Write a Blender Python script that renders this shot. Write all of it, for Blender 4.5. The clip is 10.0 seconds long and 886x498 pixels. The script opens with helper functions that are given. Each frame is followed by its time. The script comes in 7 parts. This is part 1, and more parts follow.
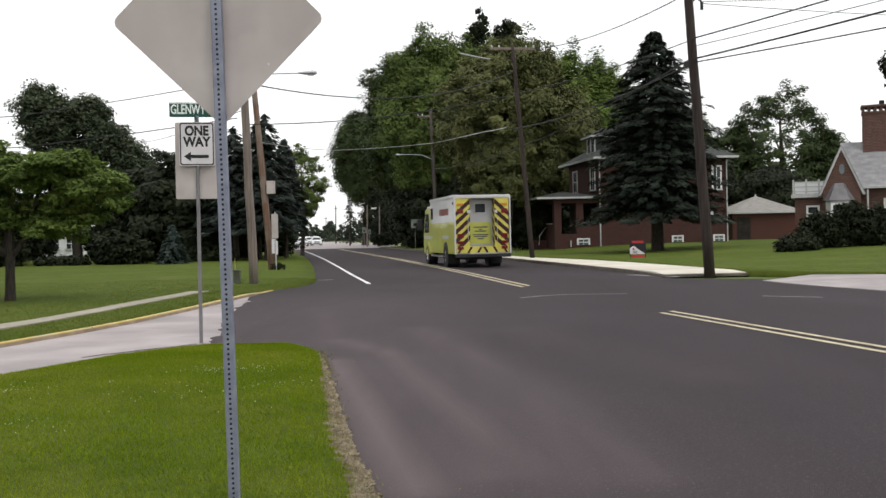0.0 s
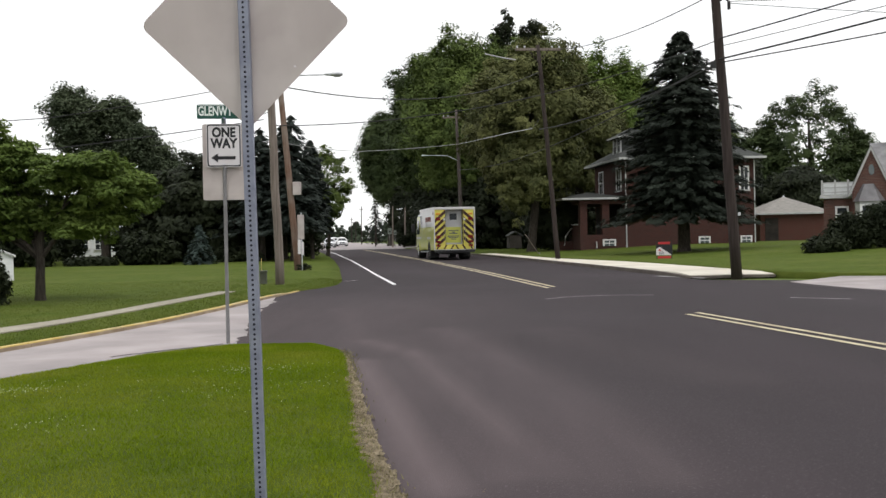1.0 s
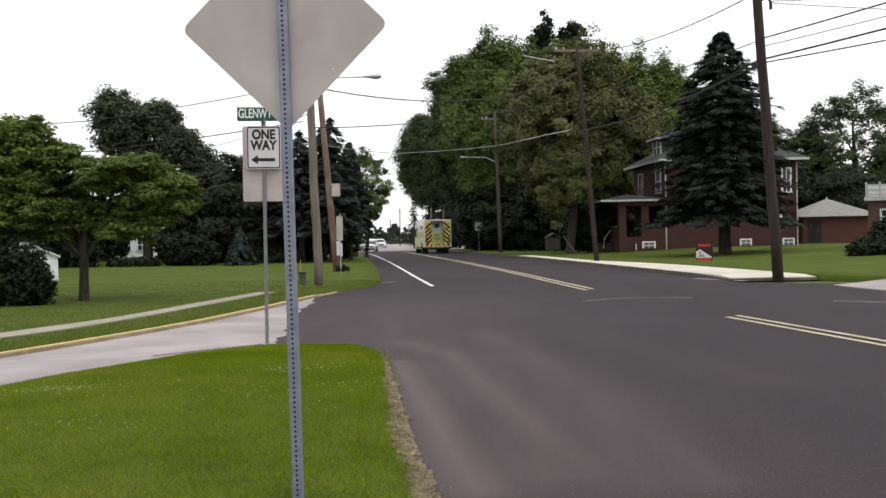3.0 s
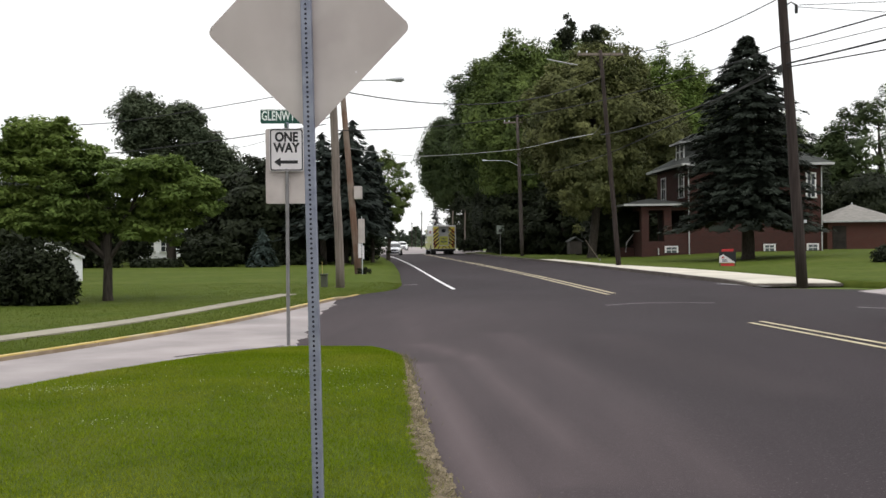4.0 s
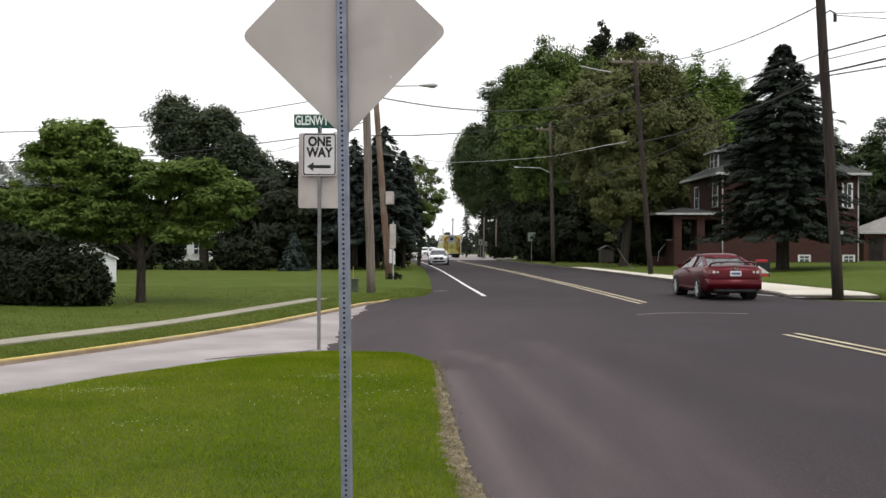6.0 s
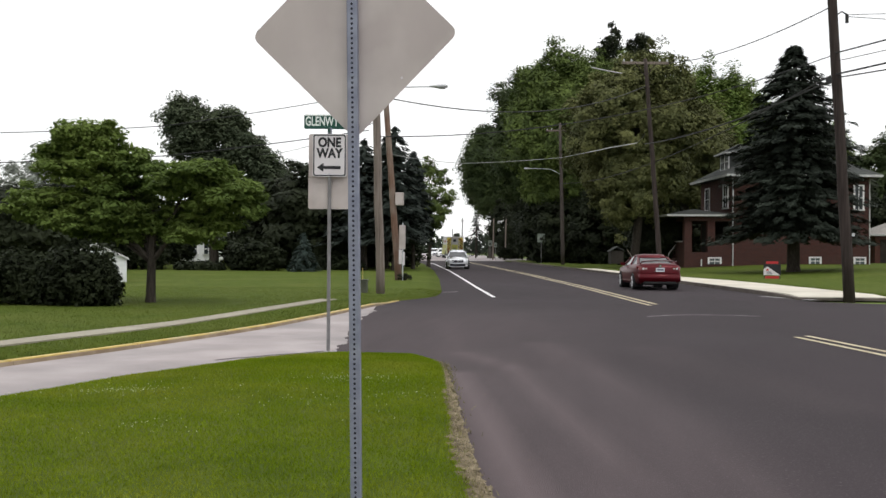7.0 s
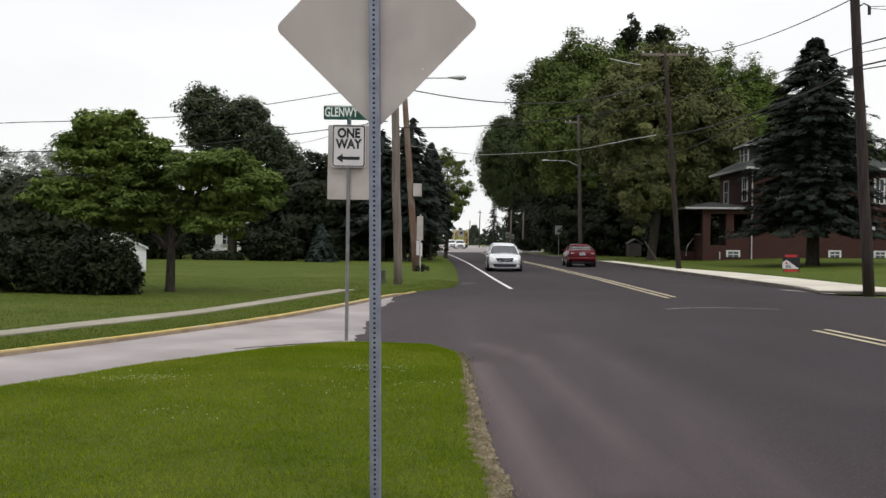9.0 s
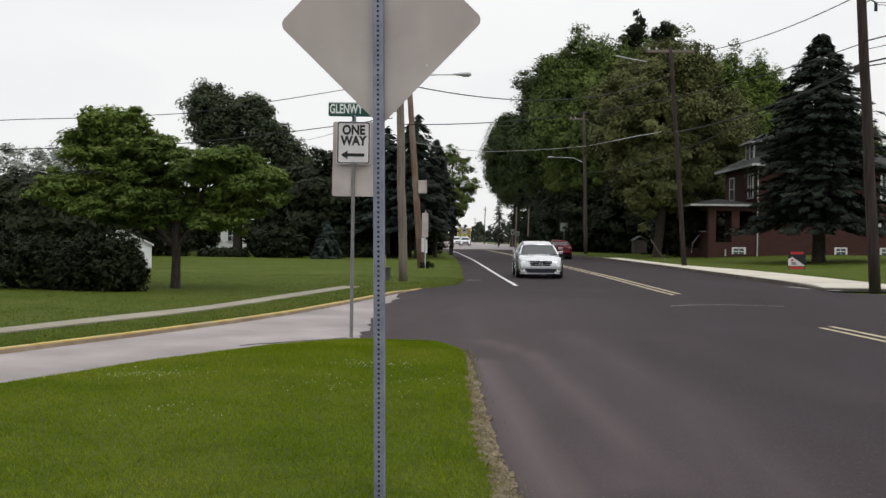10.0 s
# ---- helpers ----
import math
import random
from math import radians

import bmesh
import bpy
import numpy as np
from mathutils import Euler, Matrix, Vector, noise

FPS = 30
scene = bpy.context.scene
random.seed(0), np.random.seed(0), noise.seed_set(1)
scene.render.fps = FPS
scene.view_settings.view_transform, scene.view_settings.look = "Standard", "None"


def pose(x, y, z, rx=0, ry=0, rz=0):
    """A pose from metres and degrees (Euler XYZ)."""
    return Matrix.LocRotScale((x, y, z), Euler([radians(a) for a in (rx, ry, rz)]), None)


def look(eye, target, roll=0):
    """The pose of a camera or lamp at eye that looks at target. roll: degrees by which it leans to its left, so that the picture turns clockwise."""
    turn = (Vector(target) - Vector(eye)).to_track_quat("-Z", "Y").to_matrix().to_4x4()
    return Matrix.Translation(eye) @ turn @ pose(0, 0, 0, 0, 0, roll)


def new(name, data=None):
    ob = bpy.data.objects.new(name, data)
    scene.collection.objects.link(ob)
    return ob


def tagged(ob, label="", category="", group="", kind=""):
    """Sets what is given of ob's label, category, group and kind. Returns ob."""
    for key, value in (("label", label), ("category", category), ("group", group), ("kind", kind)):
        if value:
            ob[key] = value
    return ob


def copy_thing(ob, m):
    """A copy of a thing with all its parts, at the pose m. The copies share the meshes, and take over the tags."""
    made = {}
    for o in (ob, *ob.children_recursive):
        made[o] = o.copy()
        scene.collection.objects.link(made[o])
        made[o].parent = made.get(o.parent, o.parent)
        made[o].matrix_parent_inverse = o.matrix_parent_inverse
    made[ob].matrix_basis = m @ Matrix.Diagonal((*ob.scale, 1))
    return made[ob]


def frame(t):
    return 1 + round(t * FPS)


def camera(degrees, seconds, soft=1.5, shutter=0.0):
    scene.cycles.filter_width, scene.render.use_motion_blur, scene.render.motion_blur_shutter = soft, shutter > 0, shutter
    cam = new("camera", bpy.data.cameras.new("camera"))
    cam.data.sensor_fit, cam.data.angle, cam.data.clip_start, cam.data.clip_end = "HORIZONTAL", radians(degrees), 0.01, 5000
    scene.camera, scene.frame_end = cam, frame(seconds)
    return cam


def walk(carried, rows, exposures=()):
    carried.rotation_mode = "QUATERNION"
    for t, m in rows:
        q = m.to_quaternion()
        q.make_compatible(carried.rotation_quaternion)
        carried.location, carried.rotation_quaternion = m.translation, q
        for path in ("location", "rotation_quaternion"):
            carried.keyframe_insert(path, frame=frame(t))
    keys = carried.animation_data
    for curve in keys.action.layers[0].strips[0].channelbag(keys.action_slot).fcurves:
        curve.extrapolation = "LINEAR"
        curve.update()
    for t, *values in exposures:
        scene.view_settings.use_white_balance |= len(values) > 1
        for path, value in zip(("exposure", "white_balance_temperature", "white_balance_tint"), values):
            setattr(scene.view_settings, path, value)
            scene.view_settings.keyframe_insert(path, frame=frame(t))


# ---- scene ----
# camera: held in the hand beside the road, panning slowly to the left
cam = camera(47.9, 10.0, soft=1.5)
ROWS = [
    (0.0, 0.000, 0.000, 1.450, 0.00, -0.74, 1.21),
    (0.5, 0.000, -0.012, 1.452, 0.79, -0.71, 1.17),
    (1.0, 0.002, -0.019, 1.451, 1.46, -0.66, 1.18),
    (1.5, 0.006, -0.015, 1.449, 2.04, -0.62, 1.19),
    (2.0, 0.011, -0.025, 1.450, 2.53, -0.61, 1.20),
    (2.5, 0.015, -0.045, 1.447, 3.06, -0.58, 1.17),
    (4.0, 0.013, -0.039, 1.449, 4.90, -0.32, 0.66),
    (4.5, 0.009, -0.026, 1.448, 5.43, -0.21, 0.47),
    (5.0, -0.003, -0.005, 1.453, 5.87, -0.12, 0.24),
    (5.5, -0.003, 0.005, 1.452, 6.30, -0.03, 0.04),
    (7.0, -0.012, 0.038, 1.458, 7.21, 0.09, -0.28),
    (7.5, -0.015, 0.036, 1.457, 7.43, 0.03, -0.31),
    (8.0, -0.016, 0.018, 1.454, 7.68, -0.10, -0.38),
    (8.5, -0.019, 0.001, 1.453, 7.94, -0.27, -0.48),
    (9.0, -0.020, -0.006, 1.451, 8.20, -0.41, -0.62),
    (9.5, -0.021, 0.001, 1.452, 8.40, -0.55, -0.68),
    (10.0, -0.016, 0.003, 1.450, 8.50, -0.59, -0.64),
]
walk(cam, [(t, pose(x, y, z, 90 + pitch, roll, yaw)) for t, x, y, z, yaw, pitch, roll in ROWS],
     exposures=[(0.0, 0.0), (5.5, 0.0), (7.5, -0.05), (9.0, -0.2), (10.0, -0.31)])

# ---- world and light: a bright overcast day ----
SUN_EL, SUN_AZ = 58.0, 140.0
world = bpy.data.worlds.new("sky")
scene.world = world
world.use_nodes = True
nt = world.node_tree
nt.nodes.clear()
w_out = nt.nodes.new("ShaderNodeOutputWorld")
w_sky = nt.nodes.new("ShaderNodeTexSky")
w_sky.sky_type, w_sky.sun_disc = "NISHITA", False
w_sky.sun_elevation, w_sky.sun_rotation = radians(SUN_EL), radians(SUN_AZ)
w_bg1 = nt.nodes.new("ShaderNodeBackground")
w_bg1.inputs["Strength"].default_value = 0.10
nt.links.new(w_sky.outputs[0], w_bg1.inputs["Color"])
w_tc = nt.nodes.new("ShaderNodeTexCoord")
w_map = nt.nodes.new("ShaderNodeMapping")
w_map.inputs["Scale"].default_value = (1.2, 1.2, 4.0)
w_noise = nt.nodes.new("ShaderNodeTexNoise")
w_noise.inputs["Scale"].default_value, w_noise.inputs["Detail"].default_value = 1.6, 5.0
w_ramp = nt.nodes.new("ShaderNodeValToRGB")
w_ramp.color_ramp.elements[0].position, w_ramp.color_ramp.elements[0].color = 0.28, (0.86, 0.88, 0.905, 1)
w_ramp.color_ramp.elements[1].position, w_ramp.color_ramp.elements[1].color = 0.55, (1.0, 0.995, 0.985, 1)
w_bg2 = nt.nodes.new("ShaderNodeBackground")
w_bg2.inputs["Strength"].default_value = 1.0
nt.links.new(w_tc.outputs["Generated"], w_map.inputs["Vector"])
nt.links.new(w_map.outputs[0], w_noise.inputs["Vector"])
nt.links.new(w_noise.outputs["Fac"], w_ramp.inputs["Fac"])
# an overcast sky is brighter overhead than at the horizon
w_sep = nt.nodes.new("ShaderNodeSeparateXYZ")
nt.links.new(w_tc.outputs["Generated"], w_sep.inputs[0])
w_up = nt.nodes.new("ShaderNodeMapRange")
w_up.inputs["From Min"].default_value, w_up.inputs["From Max"].default_value = 0.15, 1.0
w_up.inputs["To Min"].default_value, w_up.inputs["To Max"].default_value = 1.22, 1.75
nt.links.new(w_sep.outputs[2], w_up.inputs["Value"])
nt.links.new(w_up.outputs[0], w_bg2.inputs["Strength"])
nt.links.new(w_ramp.outputs["Color"], w_bg2.inputs["Color"])
w_mix = nt.nodes.new("ShaderNodeMixShader")
w_mix.inputs[0].default_value = 0.9
nt.links.new(w_bg1.outputs[0], w_mix.inputs[1])
nt.links.new(w_bg2.outputs[0], w_mix.inputs[2])
nt.links.new(w_mix.outputs[0], w_out.inputs["Surface"])

sun_data = bpy.data.lights.new("sun", "SUN")
sun_data.energy, sun_data.angle, sun_data.color = 0.9, radians(25), (1.0, 0.97, 0.92)
sun = new("sun", sun_data)
sun.matrix_world = look((0, 0, 60), (0 - math.sin(radians(SUN_AZ)), 0 - math.cos(radians(SUN_AZ)), 60 - math.tan(radians(SUN_EL))))


# ---- materials ----
def mat(name, c1, c2=None, scale=8.0, fine=0.0, rough=0.8, metal=0.0, bump=0.0, detail=6.0, spec=0.3,
        island=False, obj=False, stretch=(1, 1, 1), coat=0.0, c3=None, scale3=0.6, amt3=0.5, translucent=0.0, speckle=0.5):
    """A surface with colour varying between c1 and c2 at one scale, a second larger stain c3 (a painted sheen on
    sign_back), and fine relief.
    """
    m = bpy.data.materials.new(name)
    m.use_nodes = True
    n, l = m.node_tree.nodes, m.node_tree.links
    b = n["Principled BSDF"]
    b.inputs["Roughness"].default_value, b.inputs["Metallic"].default_value = rough, metal
    b.inputs["Specular IOR Level"].default_value = spec
    b.inputs["Coat Weight"].default_value = coat
    tc, mp = n.new("ShaderNodeTexCoord"), n.new("ShaderNodeMapping")
    mp.inputs["Scale"].default_value = stretch
    l.new(tc.outputs["Object"], mp.inputs["Vector"])
    no = n.new("ShaderNodeTexNoise")
    no.inputs["Scale"].default_value, no.inputs["Detail"].default_value = scale, detail
    l.new(mp.outputs[0], no.inputs["Vector"])
    mix = n.new("ShaderNodeMix")
    mix.data_type = "RGBA"
    mix.inputs[6].default_value, mix.inputs[7].default_value = (*c1, 1), (*(c2 or c1), 1)
    ramp = n.new("ShaderNodeValToRGB")
    ramp.color_ramp.elements[0].position, ramp.color_ramp.elements[1].position = 0.35, 0.65
    l.new(no.outputs["Fac"], ramp.inputs["Fac"])
    if island or obj:
        src = n.new("ShaderNodeNewGeometry" if island else "ShaderNodeObjectInfo")
        ad = n.new("ShaderNodeMath")
        ad.operation = "MULTIPLY_ADD"
        ad.inputs[1].default_value = speckle
        l.new(src.outputs["Random Per Island" if island else "Random"], ad.inputs[0])
        half = n.new("ShaderNodeMath")
        half.operation = "MULTIPLY"
        half.inputs[1].default_value = 1.0 - speckle
        l.new(ramp.outputs["Color"], half.inputs[0])
        l.new(half.outputs[0], ad.inputs[2])
        l.new(ad.outputs[0], mix.inputs[0])
    else:
        l.new(ramp.outputs["Color"], mix.inputs[0])
    col = mix.outputs[2]
    if c3:
        n3, m3 = n.new("ShaderNodeTexNoise"), n.new("ShaderNodeMix")
        n3.inputs["Scale"].default_value, n3.inputs["Detail"].default_value = scale3, 4.0
        l.new(tc.outputs["Object"], n3.inputs["Vector"])
        r3 = n.new("ShaderNodeValToRGB")
        r3.color_ramp.elements[0].position, r3.color_ramp.elements[1].position = 0.45, 0.7
        r3.color_ramp.elements[1].color = (amt3, amt3, amt3, 1)
        l.new(n3.outputs["Fac"], r3.inputs["Fac"])
        m3.data_type = "RGBA"
        m3.inputs[7].default_value = (*c3, 1)
        l.new(r3.outputs["Color"], m3.inputs[0])
        l.new(col, m3.inputs[6])
        col = m3.outputs[2]
    l.new(col, b.inputs["Base Color"])
    if bump:
        nb, bp = n.new("ShaderNodeTexNoise"), n.new("ShaderNodeBump")
        nb.inputs["Scale"].default_value, nb.inputs["Detail"].default_value = fine or scale * 6, 4.0
        l.new(mp.outputs[0], nb.inputs["Vector"])
        l.new(nb.outputs["Fac"], bp.inputs["Height"])
        bp.inputs["Strength"].default_value, bp.inputs["Distance"].default_value = bump, 0.02
        l.new(bp.outputs[0], b.inputs["Normal"])
    if translucent:
        tr, mx = n.new("ShaderNodeBsdfTranslucent"), n.new("ShaderNodeMixShader")
        l.new(col, tr.inputs["Color"])
        mx.inputs[0].default_value = translucent
        l.new(b.outputs[0], mx.inputs[1])
        l.new(tr.outputs[0], mx.inputs[2])
        l.new(mx.outputs[0], n["Material Output"].inputs["Surface"])
    return m


def brick_mat(name, c1, c2, mortar, size=1.0):
    m = mat(name, c1, c2, 3.0, rough=0.9, bump=0.2)
    n, l = m.node_tree.nodes, m.node_tree.links
    br = n.new("ShaderNodeTexBrick")
    tc, mp = n.new("ShaderNodeTexCoord"), n.new("ShaderNodeMapping")
    mp.inputs["Rotation"].default_value = (radians(90), 0, 0)
    sep, com, ad = n.new("ShaderNodeSeparateXYZ"), n.new("ShaderNodeCombineXYZ"), n.new("ShaderNodeMath")
    l.new(tc.outputs["Object"], sep.inputs[0])
    l.new(sep.outputs[0], ad.inputs[0])
    l.new(sep.outputs[1], ad.inputs[1])
    l.new(ad.outputs[0], com.inputs[0])
    l.new(sep.outputs[2], com.inputs[1])
    l.new(com.outputs[0], br.inputs["Vector"])
    br.inputs["Scale"].default_value = 1.0
    br.inputs["Brick Width"].default_value, br.inputs["Row Height"].default_value = 0.215 * size, 0.075 * size
    br.inputs["Mortar Size"].default_value = 0.008
    br.inputs["Color1"].default_value, br.inputs["Color2"].default_value = (*c1, 1), (*c2, 1)
    br.inputs["Mortar"].default_value = (*mortar, 1)
    l.new(br.outputs["Color"], n["Principled BSDF"].inputs["Base Color"])
    return m


M = {}
M["asphalt"] = mat("asphalt", (0.0168, 0.0119, 0.0146), (0.0236, 0.0167, 0.0203), 0.6, fine=170, rough=0.9, bump=0.25,
                   c3=(0.033, 0.027, 0.031), scale3=0.16, amt3=0.5, stretch=(1.0, 0.22, 1), spec=0.25)
# tyre-worn, dusty tracks, and pale stones showing in the asphalt
_n, _l = M["asphalt"].node_tree.nodes, M["asphalt"].node_tree.links
_b = _n["Principled BSDF"]
_src = _b.inputs["Base Color"].links[0].from_socket
_at = _n.new("ShaderNodeAttribute")
_at.attribute_name = "wear"
_tc = _n.new("ShaderNodeTexCoord")
_ns = _n.new("ShaderNodeTexNoise")
_ns.inputs["Scale"].default_value, _ns.inputs["Detail"].default_value = 1.7, 8.0
_mp = _n.new("ShaderNodeMapping")
_mp.inputs["Scale"].default_value = (1.6, 0.16, 1)
_mp.inputs["Rotation"].default_value = (0, 0, radians(-6))
_l.new(_tc.outputs["Object"], _mp.inputs["Vector"])
_l.new(_mp.outputs[0], _ns.inputs["Vector"])
_mu = _n.new("ShaderNodeMath")
_mu.operation = "MULTIPLY"
_soft = _n.new("ShaderNodeMapRange")
_soft.inputs["To Min"].default_value, _soft.inputs["To Max"].default_value = 0.30, 0.72
_l.new(_ns.outputs["Fac"], _soft.inputs["Value"])
_l.new(_at.outputs["Fac"], _mu.inputs[0])
_l.new(_soft.outputs[0], _mu.inputs[1])
_mx = _n.new("ShaderNodeMix")
_mx.data_type = "RGBA"
_mx.inputs[7].default_value = (0.185, 0.142, 0.146, 1)
_l.new(_mu.outputs[0], _mx.inputs[0])
_l.new(_src, _mx.inputs[6])
_sp = _n.new("ShaderNodeTexNoise")
_sp.inputs["Scale"].default_value, _sp.inputs["Detail"].default_value = 45.0, 3.0
_l.new(_tc.outputs["Object"], _sp.inputs["Vector"])
_sr = _n.new("ShaderNodeValToRGB")
_sr.color_ramp.elements[0].position, _sr.color_ramp.elements[1].position = 0.60, 0.72
_sr.color_ramp.elements[1].color = (0.75, 0.75, 0.75, 1)
_l.new(_sp.outputs["Fac"], _sr.inputs["Fac"])
_my = _n.new("ShaderNodeMix")
_my.data_type = "RGBA"
_my.inputs[7].default_value = (0.115, 0.094, 0.102, 1)
_l.new(_sr.outputs["Color"], _my.inputs[0])
_l.new(_mx.outputs[2], _my.inputs[6])
_l.new(_my.outputs[2], _b.inputs["Base Color"])
M["pale_concrete"] = mat("pale_concrete", (0.50, 0.46, 0.39), (0.62, 0.58, 0.50), 1.2, fine=60, rough=0.9, bump=0.2, c3=(0.38, 0.35, 0.30), scale3=0.5, obj=True)
M["concrete"] = mat("concrete", (0.25, 0.228, 0.18), (0.33, 0.30, 0.245), 1.2, fine=60, rough=0.9, bump=0.2, c3=(0.20, 0.18, 0.14), scale3=0.5, obj=True)
M["old_concrete"] = mat("old_concrete", (0.285, 0.252, 0.25), (0.37, 0.33, 0.328), 0.9, fine=60, rough=0.9, bump=0.3, c3=(0.17, 0.16, 0.16), scale3=0.35, amt3=0.7)
M["grass"] = mat("grass", (0.052, 0.078, 0.009), (0.08, 0.108, 0.016), 3.0, fine=70, rough=0.95, bump=0.9, spec=0.1, c3=(0.105, 0.118, 0.028), scale3=0.35, amt3=0.6)
M["far_grass"] = mat("far_grass", (0.08, 0.12, 0.025), (0.12, 0.16, 0.04), 0.5, fine=20, rough=0.95, bump=0.6, spec=0.1, c3=(0.15, 0.16, 0.06), scale3=0.05)
M["lawn_blade"] = mat("lawn_blade", (0.06, 0.088, 0.009), (0.115, 0.142, 0.022), 1.2, rough=0.8, spec=0.15, island=True, translucent=0.25)
M["blade"] = mat("grass_blade", (0.094, 0.148, 0.004), (0.182, 0.242, 0.011), 0.9, rough=0.9, spec=0.05, island=True, translucent=0.25, c3=(0.225, 0.250, 0.026), scale3=0.7, amt3=0.8)
M["dry_grass"] = mat("dry_grass", (0.10, 0.10, 0.035), (0.22, 0.19, 0.095), 5.0, rough=0.95, island=True)
M["gravel"] = mat("gravel", (0.085, 0.066, 0.04), (0.30, 0.25, 0.17), 6.0, rough=0.95, island=True, bump=0.2)
M["dirt"] = mat("dirt", (0.06, 0.046, 0.026), (0.17, 0.135, 0.085), 9.0, rough=0.95, bump=0.6)
M["clover"] = mat("clover", (0.34, 0.40, 0.17), (0.55, 0.58, 0.36), 5.0, rough=0.9, island=True)
M["white_paint"] = mat("white_paint", (0.62, 0.62, 0.63), (0.75, 0.75, 0.75), 6.0, rough=0.8, c3=(0.35, 0.33, 0.34), scale3=1.5, amt3=0.5)
M["faded_paint"] = mat("faded_paint", (0.22, 0.21, 0.21), (0.36, 0.35, 0.35), 4.0, rough=0.85)
M["yellow_line"] = mat("yellow_line", (0.43, 0.37, 0.24), (0.53, 0.47, 0.33), 4.0, rough=0.85, c3=(0.32, 0.26, 0.18), scale3=1.2, amt3=0.7)
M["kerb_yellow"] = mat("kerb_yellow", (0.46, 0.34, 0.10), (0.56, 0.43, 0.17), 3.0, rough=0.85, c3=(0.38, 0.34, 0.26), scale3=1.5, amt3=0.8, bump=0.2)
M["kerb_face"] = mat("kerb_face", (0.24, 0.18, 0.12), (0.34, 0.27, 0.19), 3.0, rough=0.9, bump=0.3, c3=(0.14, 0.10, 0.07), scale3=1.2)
M["kerb_grey"] = mat("kerb_grey", (0.085, 0.07, 0.062), (0.14, 0.12, 0.105), 2.0, rough=0.9, bump=0.3, c3=(0.055, 0.045, 0.04), scale3=0.8)
M["steel"] = mat("galvanised_steel", (0.19, 0.20, 0.265), (0.26, 0.275, 0.345), 14.0, rough=0.55, metal=0.35, bump=0.08, c3=(0.30, 0.31, 0.36), scale3=4)
M["post_grey"] = mat("post_grey", (0.17, 0.165, 0.17), (0.23, 0.225, 0.23), 9.0, rough=0.6, metal=0.2, c3=(0.13, 0.12, 0.12), scale3=2.0)
M["sign_dim"] = mat("weathered_sign", (0.17, 0.20, 0.17), (0.24, 0.27, 0.24), 3.0, rough=0.6)
M["hole"] = mat("hole", (0.02, 0.02, 0.03), rough=0.9)
# paler c3 patches paint a soft sheen on the bare metal
M["aluminium"] = mat("sign_back", (0.40, 0.35, 0.338), (0.46, 0.405, 0.392), 2.2, rough=0.45, metal=0.3, stretch=(1, 1, 0.3), c3=(0.56, 0.505, 0.49), scale3=1.6, amt3=0.9)
M["sign_white"] = mat("sign_white", (0.58, 0.55, 0.57), (0.64, 0.61, 0.63), 3.0, rough=0.45)
M["sign_black"] = mat("sign_black", (0.015, 0.015, 0.018), rough=0.5)
M["sign_green"] = mat("sign_green", (0.010, 0.060, 0.045), (0.014, 0.075, 0.056), 4.0, rough=0.45)
M["sign_letter"] = mat("sign_letter", (0.72, 0.76, 0.74), rough=0.45)
M["sign_orange"] = mat("sign_yellow_face", (0.75, 0.45, 0.03), rough=0.45)
M["pole_grey"] = mat("pole_grey", (0.13, 0.105, 0.09), (0.22, 0.185, 0.16), 3.0, rough=0.95, bump=0.4, stretch=(6, 6, 0.4))
M["pole_dark"] = mat("pole_dark", (0.026, 0.019, 0.017), (0.05, 0.038, 0.034), 3.0, rough=0.95, bump=0.4, stretch=(6, 6, 0.4))
M["pole_brown"] = mat("pole_brown", (0.12, 0.065, 0.045), (0.19, 0.125, 0.095), 3.0, rough=0.95, bump=0.4, stretch=(6, 6, 0.3), c3=(0.26, 0.23, 0.2), scale3=0.6, amt3=0.8)
M["wire"] = mat("wire", (0.03, 0.03, 0.032), rough=0.7)
M["wire_light"] = mat("wire_light", (0.33, 0.33, 0.33), rough=0.5, metal=0.5)
M["lamp_metal"] = mat("lamp_metal", (0.45, 0.46, 0.48), (0.55, 0.56, 0.58), 5.0, rough=0.5, metal=0.4)
M["bark"] = mat("bark", (0.026, 0.021, 0.017), (0.06, 0.05, 0.04), 4.0, rough=0.95, bump=0.7, stretch=(5, 5, 1))
M["pole_far"] = mat("pole_far", (0.055, 0.045, 0.040), (0.095, 0.08, 0.072), 3.0, rough=0.95, bump=0.4, stretch=(6, 6, 0.6))
LEAF = {
    "locust": ((0.056, 0.092, 0.018), (0.190, 0.255, 0.058)),
    "maple": ((0.036, 0.058, 0.013), (0.135, 0.182, 0.042)),
    "cotton": ((0.036, 0.052, 0.028), (0.090, 0.110, 0.060)),
    "olive": ((0.044, 0.054, 0.018), (0.150, 0.155, 0.055)),
    "deep": ((0.022, 0.037, 0.012), (0.068, 0.094, 0.030)),
    "bright": ((0.055, 0.095, 0.016), (0.165, 0.225, 0.045)),
    # dark is lowered so the leaf colour itself holds under-canopy shade
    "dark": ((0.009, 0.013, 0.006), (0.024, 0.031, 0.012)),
    "spruce": ((0.009, 0.0135, 0.009), (0.025, 0.033, 0.023)),
    "blue": ((0.015, 0.021, 0.017), (0.042, 0.054, 0.045)),
    "young": ((0.022, 0.036, 0.030), (0.066, 0.092, 0.080)),
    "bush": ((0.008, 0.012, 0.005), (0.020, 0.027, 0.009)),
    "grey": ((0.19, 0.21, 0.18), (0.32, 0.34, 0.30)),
    "far": ((0.022, 0.034, 0.02), (0.05, 0.065, 0.04)),
}
